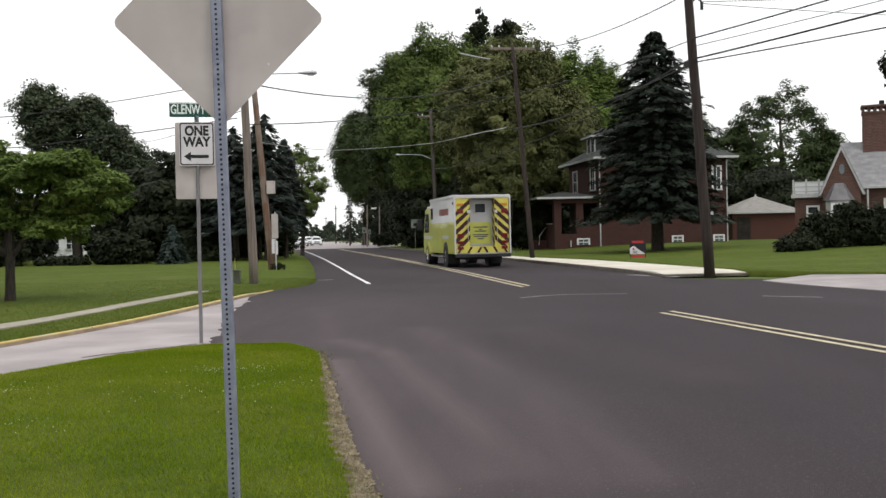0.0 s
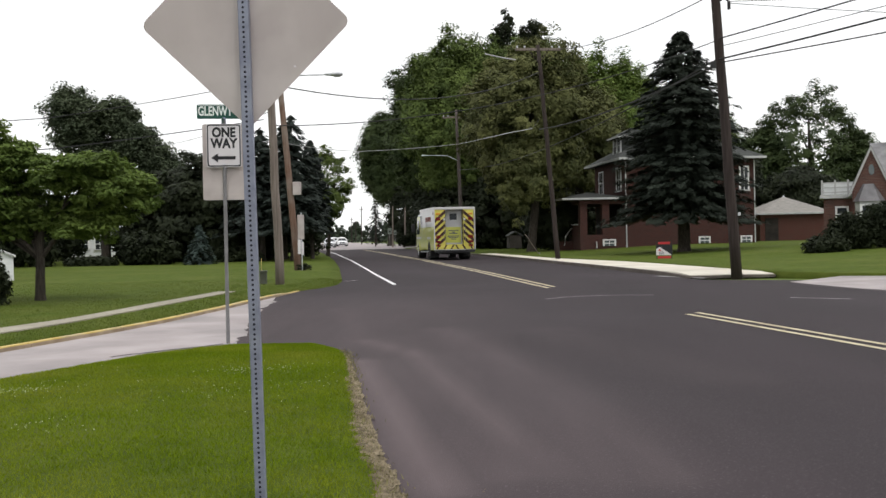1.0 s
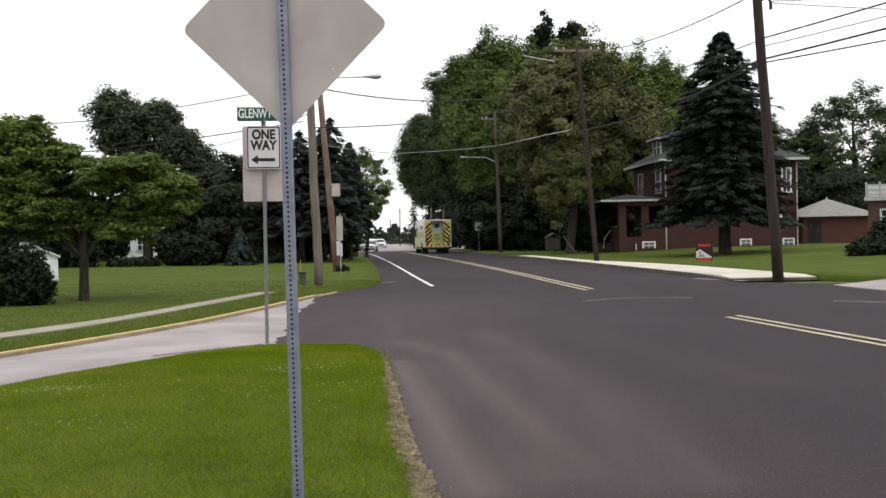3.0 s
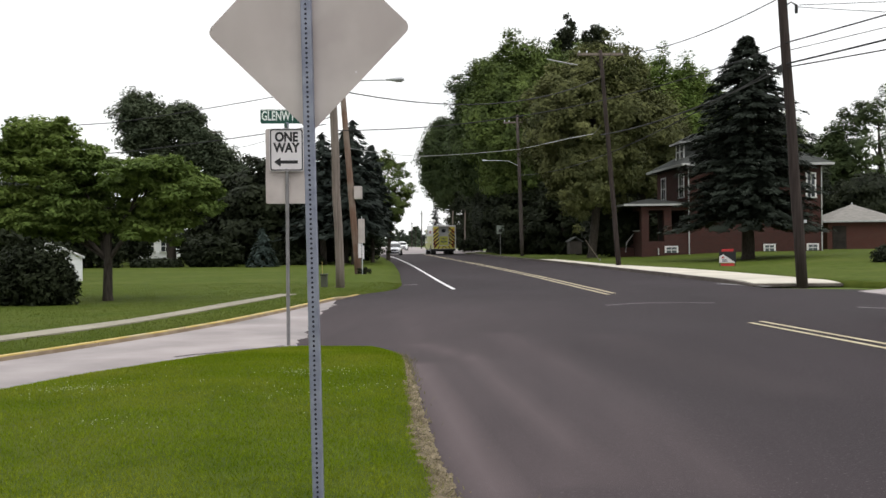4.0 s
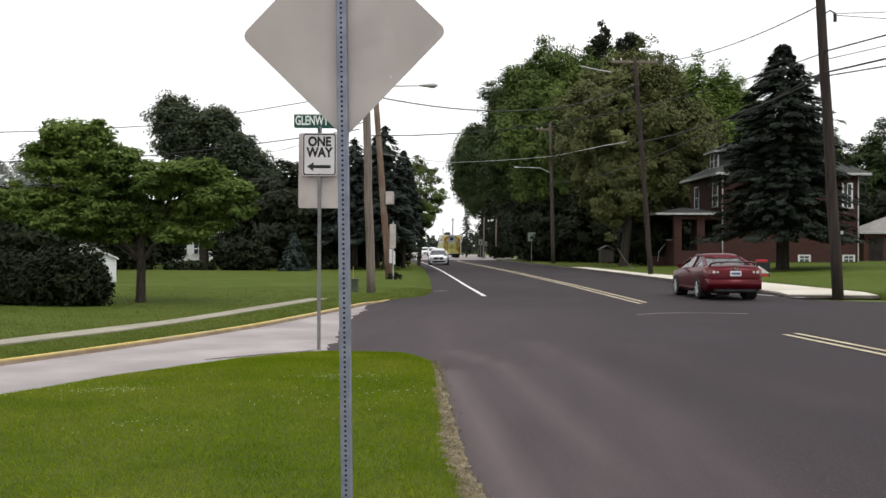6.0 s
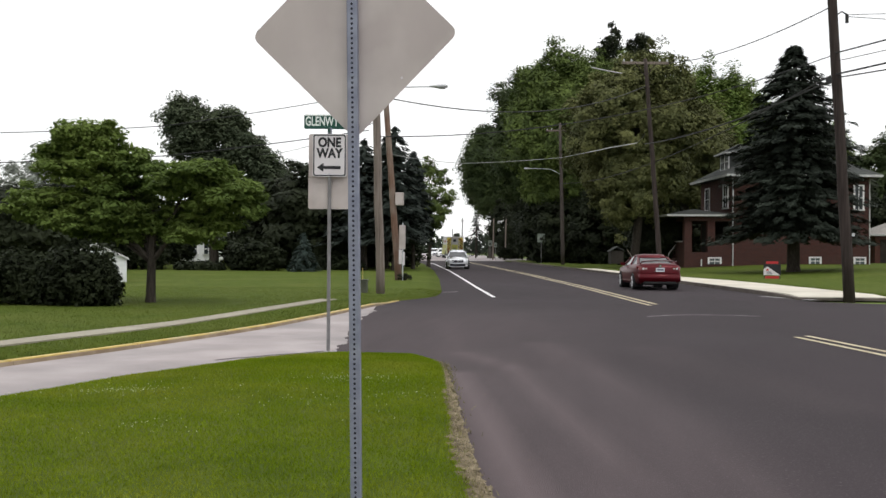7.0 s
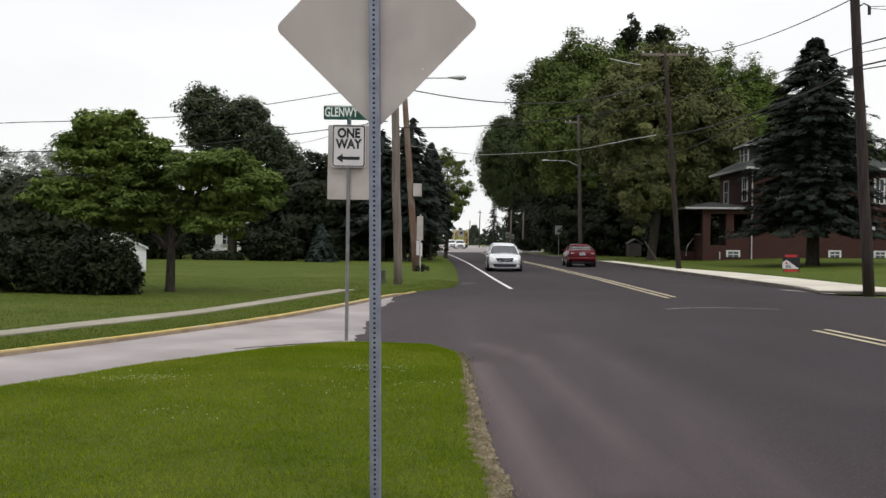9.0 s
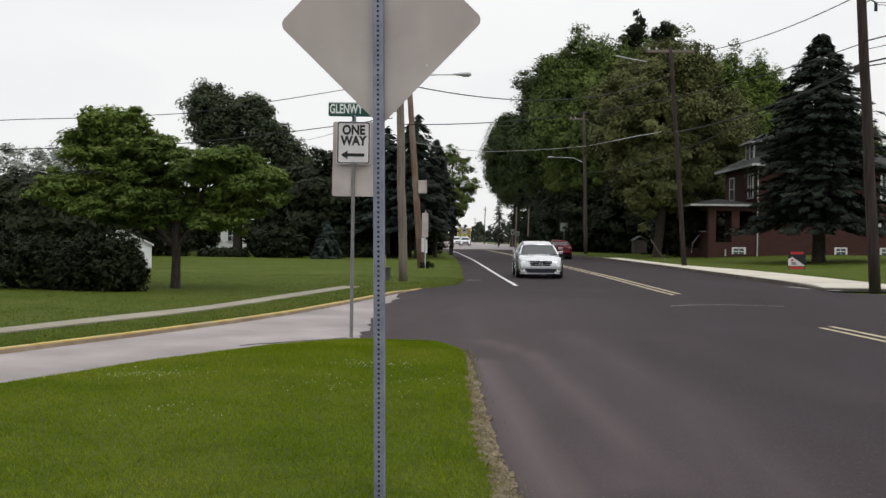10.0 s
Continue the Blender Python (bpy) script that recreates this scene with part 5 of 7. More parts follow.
def small_signs():
    g = root("roadside_marker", "pale sign backs on a thin post beside the pole", "road sign", pose(-7.42, 44.2, land(44.2) + 0.08))
    part("post", tube([(0, 0, -0.1), (0, 0, 2.6)], [0.025, 0.025], 8), M["lamp_metal"], g)
    part("panel", box(-0.16, 0.13, -0.045, -0.03, 1.42, 2.5, 0.01), M["aluminium"], g)
    part("notice", box(-0.17, -0.03, -0.05, -0.035, 0.75, 1.4, 0.005), M["sign_white"], g, "white notice plate")
    part("notice", box(0.0, 0.1, -0.05, -0.035, 0.7, 1.3, 0.005), M["sign_white"], g, "white notice plate")
    bush("weed_clump", "small clump of weeds at the pole foot", -7.3, 44.3, land(44) + 0.08, [(0, 0, 0.12, 0.3, 0.25, 0.2)], 0.08, M["bush"], 30, 20, 77, 0.12)
    for x, y, z, w, h in [(-2.7, 97, 2.5, 0.75, 0.85), (-9.95, 126, 2.1, 0.5, 0.75), (-9.3, 126.5, 1.9, 0.35, 0.6)]:
        s = root("road_sign", "small white road sign beside the far road", "road sign", pose(x, y, land(y) + 0.05, 0, 0, 10))
        part("post", tube([(0, 0, -0.1), (0, 0, z)], [0.03, 0.03], 6), M["post_grey"], s)
        part("panel", prism(rounded(w, h, 0.04, z), "y", -0.05, -0.045), M["sign_dim"], s)
        part("marking", box(-w * .22, w * .22, -0.054, -0.051, z - h * .25, z + h * .05), M["plastic"], s)
    x, y = 9.75, 50.0
    s = root("yard_sign", "red, black and white property sign on the lawn", "yard sign", pose(x, y, right_lawn(x, y) - 0.02, 0, 0, -4))
    for k in (-0.36, 0.36):
        part("stake", box(k - 0.02, k + 0.02, -0.02, 0.02, -0.1, 0.9), M["pole_dark"], s)
    part("board", box(-0.4, 0.4, -0.04, -0.022, 0.2, 0.72, 0.004), M["sign_black"], s)
    part("rider", box(-0.28, 0.28, -0.04, -0.022, 0.75, 0.87, 0.004), M["sign_red"], s, "red rider plate")
    part("lower_plate", box(-0.32, 0.32, -0.04, -0.022, 0.04, 0.16, 0.004), M["sign_red"], s)
    part("white_field", prism([(-0.4, 0.2), (0.38, 0.2), (-0.22, 0.62), (-0.4, 0.5)], "y", -0.046, -0.041), M["sign_white"], s)
    part("badge", prism([(-0.30, 0.42), (-0.14, 0.42), (-0.22, 0.54)], "y", -0.05, -0.047), M["sign_red"], s)
    for k in range(3):
        part("text_bar", box(-0.26, 0.0 - k * 0.02, -0.05, -0.047, 0.25 + k * 0.05, 0.275 + k * 0.05), M["ink"], s)
    u = root("utility_pedestal", "small weathered utility pedestal in the grass", "utility box", pose(-6.55, 31.6, 0.1))
    part("body", box(-0.1, 0.1, -0.1, 0.1, -0.05, 0.36, 0.02), M["hydrant"], u)
    part("cap", box(-0.12, 0.12, -0.12, 0.12, 0.36, 0.42, 0.02), M["hydrant"], u)
    part("marker", tube([(-0.08, 0.1, 0), (-0.08, 0.1, 0.8)], [0.010, 0.010], 6), M["kerb_yellow"], u)


# ---- houses ----
def window(parent, w, h, m_, panes=2, sill=True, glass="glass"):
    f = part("window", box(-w / 2, w / 2, -0.05, 0.02, 0, h), M[glass], parent)
    f.matrix_basis = m_
    fr = bmesh.new()
    t = 0.1
    for a in ((-w / 2 - t, -w / 2 + 0.02, 0, h), (w / 2 - 0.02, w / 2 + t, 0, h), (-w / 2 - t, w / 2 + t, h, h + t), (-w / 2, w / 2, h / 2 - 0.03, h / 2 + 0.03)):
        box(a[0], a[1], -0.09, 0.02, a[2], a[3], 0, fr)
    part("frame", fr, M["frame"], f)
    if panes > 1:
        part("muntin", box(-0.02, 0.02, -0.07, -0.052, 0, h), M["frame"], f)
    if sill:
        part("sill", box(-w / 2 - 0.14, w / 2 + 0.14, -0.16, 0.02, -0.1, -0.002), M["trim"], f)
    return f


def hip_roof(x0, x1, y0, y1, z, rise, over):
    bm = bmesh.new()
    a, b, c, d = x0 - over, x1 + over, y0 - over, y1 + over
    s = min(b - a, d - c) / 2
    base = [bm.verts.new(p) for p in ((a, c, z), (b, c, z), (b, d, z), (a, d, z))]
    low = [bm.verts.new(v.co - Vector((0, 0, 0.12))) for v in base]
    if b - a < d - c:
        r = [bm.verts.new(((a + b) / 2, c + s, z + rise)), bm.verts.new(((a + b) / 2, d - s, z + rise))]
        fs = [(base[0], base[1], r[0]), (base[1], base[2], r[1], r[0]), (base[2], base[3], r[1]), (base[3], base[0], r[0], r[1])]
    else:
        r = [bm.verts.new((a + s, (c + d) / 2, z + rise)), bm.verts.new((b - s, (c + d) / 2, z + rise))]
        fs = [(base[0], base[1], r[1], r[0]), (base[1], base[2], r[1]), (base[2], base[3], r[0], r[1]), (base[3], base[0], r[0])]
    for f in fs:
        bm.faces.new(f)
    for k in range(4):
        bm.faces.new((base[k], low[k], low[(k + 1) % 4], base[(k + 1) % 4]))
    bm.faces.new(low[::-1])
    bmesh.ops.recalc_face_normals(bm, faces=bm.faces[:])
    return bm


def fascia(parent, x0, x1, y0, y1, z, over, h=0.22):
    a, b, c, d = x0 - over - .02, x1 + over + .02, y0 - over - .02, y1 + over + .02
    for q in ((a, b, c, c + .05), (a, b, d - .05, d), (a, a + .05, c + .05, d - .05), (b - .05, b, c + .05, d - .05)):
        part("fascia", box(*q, z - h, z + 0.02), M["trim"], parent)


def foursquare():
    """Local x runs away from the road, y along it; the porch looks to the road."""
    h = root("brick_house", "two-storey dark red brick house with porch and white trim", "house", pose(11.9, 75, 0.42, 0, 0, 8.4))
    part("wall", box(0, 10, 0, 8.6, -0.3, 6.55), M["brick"], h)
    part("roof", hip_roof(0, 10, 0, 8.6, 6.7, 2.7, 0.7), M["shingle"], h, "dark grey shingled hip roof")
    fascia(h, 0, 10, 0, 8.6, 6.68, 0.7, 0.15)
    left = lambda v, z: pose(0, v, z, 0, 0, -90)
    for v in (1.8, 6.6):
        window(h, 1.05, 1.65, left(v, 4.35))
    for u, z, w, hh in ((9.2, 4.2, 0.6, 1.7), (4.6, 4.2, 0.9, 1.6)):
        window(h, w, hh, pose(u, 0, z))
    for u in (6.0, 9.3):
        window(h, 0.72, 0.42, pose(u, 0, 0.2), 3, False, "pale_glass")
    d = part("dormer", box(0.7, 3.0, 3.2, 5.4, 6.95, 8.62), M["shingle"], h)
    part("dormer_roof", hip_roof(0.6, 3.1, 3.2, 5.4, 8.64, 0.75, 0.35), M["shingle"], d)
    fascia(d, 0.6, 3.1, 3.2, 5.4, 8.62, 0.35, 0.1)
    for v in (3.78, 4.82):
        window(d, 0.8, 1.15, pose(0.69, v, 7.4, 0, 0, -90))
    part("downspout", tube([(-0.07, -0.07, 0.0), (-0.07, -0.07, 6.4)], [0.05, 0.05], 6), M["trim"], h)
    part("downspout", tube([(10.0, -0.07, 0.0), (10.0, -0.07, 6.4)], [0.05, 0.05], 6), M["trim"], h)
    part("chimney", box(6.2, 7.2, 6, 7, 8.5, 11.2, 0.02), M["brick"], h)
    # porch
    part("porch_floor", box(-3.6, -0.003, 0.0, 8.6, -0.3, 1.0), M["brick"], h)
    part("porch_roof", hip_roof(-4.6, -0.1, 0, 8.6, 3.75, 0.5, 0.4), M["shingle"], h)
    part("porch_beam", box(-3.65, -0.05, -0.05, 8.6, 3.3, 3.58), M["brick"], h)
    fascia(h, -4.6, -0.1, 0, 8.6, 3.74, 0.4, 0.12)
    for v in (0.02, 4.4, 8.0):
        part("porch_pier", box(-3.6, -3.05, v, v + 0.58, 1.0, 3.3, 0.01), M["brick"], h)
    part("porch_pier", box(-1.9, -1.35, 0.02, 0.5, 1.0, 3.3, 0.01), M["brick"], h)
    part("porch_wall", box(-3.55, -3.2, 0.6, 4.0, 1.0, 1.75), M["brick"], h)
    part("porch_wall", box(-3.55, -3.2, 5.0, 8.0, 1.0, 1.75), M["brick"], h)
    part("porch_wall", box(-1.35, -0.004, 0.05, 0.35, 1.0, 1.75), M["brick"], h)
    part("coping", box(-1.34, -0.004, 0.0, 0.4, 1.75, 1.84), M["trim"], h)
    part("coping", box(-3.6, -3.15, 0.6, 4.0, 1.75, 1.84), M["trim"], h)
    # dark sheet and slab paint the shade under the porch roof
    part("porch_shade", box(-0.05, -0.008, 1.2, 8.2, 1.02, 3.2), M["inside"], h, "dark sheet holding the shade of the porch front")
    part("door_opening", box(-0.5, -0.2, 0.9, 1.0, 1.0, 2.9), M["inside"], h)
    window(h, 0.8, 0.4, pose(-1.4, 0.0, 0.15), 3, False, "pale_glass")
    part("step_rail", tube([(-2.8, 3.2, 1.75), (-3.6, 2.6, 1.55), (-4.2, 2.2, 0.9), (-4.3, 2.1, 0.2)], [0.05] * 4, 6), M["trim"], h)
    part("stoop", box(-4.7, -3.62, 2.2, 4.0, -0.3, 0.55, 0.02), M["brick"], h)
    part("vent_pipe", tube([(-2.4, -0.15, 0), (-2.4, -0.15, 0.5)], [0.05, 0.05], 6), M["trim"], h)


def garage():
    g = root("brick_garage", "small red brick garage with a tan hipped roof", "garage", pose(24.4, 84, 0.42, 0, 0, 0))
    part("wall", box(0, 5.7, 0, 5.7, -0.3, 2.45), M["red_brick"], g)
    part("roof", hip_roof(0, 5.7, 0, 5.7, 2.5, 1.45, 0.35), M["tan_roof"], g)
    fascia(g, 0, 5.7, 0, 5.7, 2.5, 0.35, 0.12)
    part("door", box(0.4, 1.5, -0.03, 0.02, -0.05, 2.1), M["inside"], g, "dark garage side door")
    part("finial", tube([(2.85, 2.85, 3.9), (2.85, 2.85, 4.1)], [0.08, 0.03], 6), M["lamp_metal"], g)


def slate_roof(parent, p0, along, up, n_along, rows, w, hgt, name="slating"):
    """Overlapping slate courses on a slope: along and up are unit directions."""
    rnd = random.Random(3)
    nrm = along.cross(up).normalized()
    if nrm.z < 0:
        nrm = -nrm
    v = []
    for r in range(rows):
        for k in range(n_along):
            a = p0 + along * ((k + (0.5 if r % 2 else 0)) * w) + up * (r * hgt)
            q = rnd.uniform(0, 0.012)
            v += [a + nrm * (0.03 + q), a + along * (w - 0.012) + nrm * (0.03 + q), a + along * (w - 0.012) + up * hgt * 1.15 + nrm * 0.006, a + up * hgt * 1.15 + nrm * 0.006]
    return from_arrays(name, [tuple(p) for p in v], 4, M["slate"], parent, "overlapping grey slates")


def cape_house():
    h = root("cottage", "brown brick cottage with a steep slate roof and big chimney", "house", pose(21.08, 57.83, 0.5, 0, 0, -21))
    part("wall", box(1.96, 14, 1.2, 9, -0.3, 3.3), M["brown_brick"], h)
    # main roof with the ridge along x
    rb = prism([(0.9, 3.3), (9.3, 3.3), (5.1, 6.2)], "x", 1.95, 14.3)
    part("roof", rb, M["slate"], h)
    slope = Vector((0, 4.2, 2.9)).normalized()
    tagged(slate_roof(h, Vector((2.0, 0.85, 3.28)), Vector((1, 0, 0)), slope, 33, 20, 0.36, 0.255), kind="stuff")
    part("gutter", box(1.6, 14.3, 0.75, 0.9, 3.18, 3.3), M["trim"], h)
    # front gable
    g = part("gable", prism([(0.92, -0.3), (2.94, -0.3), (2.94, 3.2), (1.93, 5.45), (0.92, 3.2)], "y", 0.0, 4.6), M["brown_brick"], h)
    for s in (-1, 1):
        a, b = (1.93, 5.64), (1.93 + s * 1.24, 2.82)
        part("bargeboard", prism([a, b, (b[0] - s * 0.11, b[1]), (1.93, 5.42)], "y", -0.12, -0.02), M["trim"], g)
        part("gable_roof", prism([(1.93, 5.72), (1.93 + s * 1.28, 2.84), (1.93 + s * 1.28, 2.76), (1.93, 5.64)], "y", -0.14, 4.7), M["slate"], g)
    oval = [(1.95 + 0.15 * math.cos(k * math.pi / 8), 4.30 + 0.30 * math.sin(k * math.pi / 8)) for k in range(16)]
    part("oval_window", prism(oval, "y", -0.05, 0.0), M["pale_glass"], g)
    part("bay", prism([(1.06, -0.02), (1.33, -0.7), (2.27, -0.7), (2.54, -0.02)], "z", 0.2, 2.5), M["trim"], h)
    part("bay_roof", loft([[(0.94, -0.02, 2.5), (1.25, -0.85, 2.5), (2.35, -0.85, 2.5), (2.66, -0.02, 2.5)], [(1.49, -0.02, 3.5), (1.57, -0.12, 3.5), (2.00, -0.12, 3.5), (2.07, -0.02, 3.5)]]), M["copper"], h)
    window(h, 0.75, 1.5, pose(1.80, -0.71, 0.75))
    window(h, 0.95, 1.5, pose(4.75, 1.2, 1.0), 2, True, "pale_glass")
    window(h, 1.3, 1.5, pose(9.0, 1.2, 1.0), 2, True, "pale_glass")
    part("wing", box(-0.65, 1.04, 1.4, 5, -0.3, 2.75), M["brown_brick"], h)
    part("wing_roof", box(-0.85, 1.04, 1.2, 5.2, 2.76, 2.98, 0.02), M["trim"], h)
    window(h, 0.55, 0.75, pose(0.35, 1.4, 1.45), 1)
    for k in range(3):
        part("balustrade_rail", box(-0.75, 1.0, 1.3, 1.36, 3.1 + k * 0.28, 3.16 + k * 0.28), M["trim"], h)
    part("balustrade_panel", box(-0.65, 0.95, 1.32, 1.34, 3.0, 3.72), M["siding"], h)
    for x in (-0.72, 0.0, 0.7):
        part("balustrade_post", box(x - .05, x + .05, 1.28, 1.38, 2.98, 3.85), M["trim"], h)
    c = part("chimney", box(3.1, 5.2, 4.0, 5.4, 4.6, 8.0, 0.02), M["brown_brick"], h)
    c.location = (0.12, 0.0, -0.18)
    part("chimney_course", box(3.05, 5.25, 3.95, 5.45, 7.98, 8.12, 0.01), M["brown_brick"], c)
    for k in range(7):
        part("chimney_block", box(3.08 + k * 0.33, 3.22 + k * 0.33, 3.98, 5.42, 8.12, 8.36), M["brown_brick"], c)
    part("chimney_cap", box(3.02, 5.28, 3.92, 5.48, 8.36, 8.5, 0.01), M["brown_brick"], c)
    part("flue", tube([(4.2, 4.7, 8.5), (4.2, 4.7, 8.8)], [0.16, 0.14], 10), M["plastic"], c)
    part("downspout", tube([(3.30, 0.1, 0), (3.30, 0.1, 3.1)], [0.05, 0.05], 6), M["trim"], h)


def left_buildings():
    s = root("shed", "small white garden shed behind the bushes", "shed", pose(-20.14, 37.64, 0.04, 0, 0, 25))
    part("wall", box(0, 2.5, 0, 2.5, -0.1, 1.0), M["siding"], s)
    part("gable", prism([(0, 1.0), (2.5, 1.0), (1.25, 1.54)], "y", 0.0, 2.5), M["siding"], s)
    for k in (-1, 1):
        part("roof", prism([(1.25, 1.66), (1.25 + k * 1.34, 1.04), (1.25 + k * 1.34, 0.97), (1.25, 1.57)], "y", -0.1, 2.6), M["trim"], s)
    w = root("white_house", "white house glimpsed between the trees", "house", pose(-38.4, 95, 0.1))
    part("wall", box(0, 4.2, 0, 4, -0.1, 2.6), M["siding"], w)
    part("roof", hip_roof(0, 4.2, 0, 4, 2.6, 1.4, 0.3), M["shingle"], w)
    window(w, 0.9, 1.0, pose(1.4, 0, 0.9))
    window(w, 0.9, 1.0, pose(3.0, 0, 0.9))
    part("post", box(-1.0, -0.75, 0, 0.25, -0.1, 2.7), M["trim"], w)
    a = root("guy_guard", "pale slanted guy wire with its guard under the trees", "cable", pose(4.67, 66, right_lawn(4.67, 66)))
    part("guard", tube([(0, 0, -0.05), (-0.92, 0, 1.35)], [0.024, 0.022], 6), M["pole_grey"], a)
    part("guy_wire", tube([(-0.9, 0, 1.33), (-2.6, 0, 4.0)], [0.008, 0.008], 5), M["wire"], a)
    part("anchor", tube([(0.05, 0, -0.2), (0, 0, 0.12)], [0.04, 0.03], 6), M["steel"], a)
    q = root("far_shed", "small dark gabled shed under the trees", "shed", pose(2.90, 72, 1.08, 0, 0, 8))
    part("wall", box(0.06, 0.94, 0, 1.1, -0.5, 0.42), M["inside"], q)
    for k in (-1, 1):
        part("roof", prism([(0.5, 0.74), (0.5 + k * 0.54, 0.41), (0.5 + k * 0.54, 0.36), (0.5, 0.69)], "y", -0.1, 1.2), M["shingle"], q)


# ---- vehicles: local x points ahead, the origin lies on the ground at the middle ----
def wheel(parent, x, y, r, w, rim_r, spokes=5, truck=False):
    k = new("wheel")
    k.empty_display_size = 0.1
    k.parent = parent
    k.location = (x, y, r)
    tyre = bmesh.new()
    prof = [(-w / 2, rim_r), (-w / 2, r * 0.93), (-w / 2 * 0.75, r), (w / 2 * 0.75, r), (w / 2, r * 0.93), (w / 2, rim_r)]
    n = 24
    rings = [[(rr * math.cos(2 * math.pi * i / n), yy, rr * math.sin(2 * math.pi * i / n)) for yy, rr in prof] for i in range(n)]
    rv = [[tyre.verts.new(p) for p in r_] for r_ in rings]
    for i in range(n):
        for j in range(len(prof)):
            a, b = rv[i], rv[(i + 1) % n]
            tyre.faces.new((a[j], a[(j + 1) % len(prof)], b[(j + 1) % len(prof)], b[j]))
    bmesh.ops.recalc_face_normals(tyre, faces=tyre.faces[:])
    part("tyre", tyre, M["rubber"], k, smooth=False)
    side = 1 if y > 0 else -1
    rim = tube([(0, side * w * 0.30, 0), (0, side * w * 0.36, 0)], [rim_r * 0.30, rim_r * 0.26], 14)
    for s in range(spokes):
        a = 2 * math.pi * s / spokes
        tube([(0, side * w * 0.34, 0), (rim_r * 0.97 * math.cos(a), side * w * 0.42, rim_r * 0.97 * math.sin(a))], [rim_r * 0.15, rim_r * 0.13], 6, rim)
    m_ = 20
    for i in range(m_):
        a, b = 2 * math.pi * i / m_, 2 * math.pi * (i + 1) / m_
        q = [rim.verts.new((rr * math.cos(t), side * w * yy, rr * math.sin(t))) for t, rr, yy in ((a, rim_r * 1.02, .47), (b, rim_r * 1.02, .47), (b, rim_r * 0.88, .40), (a, rim_r * 0.88, .40))]
        rim.faces.new(q)
    part("rim", rim, M["rim"], k)
    part("brake_disc", tube([(0, side * w * 0.12, 0), (0, side * w * 0.2, 0)], [rim_r * 0.96, rim_r * 0.96], 16), M["plastic"], k)
    return k


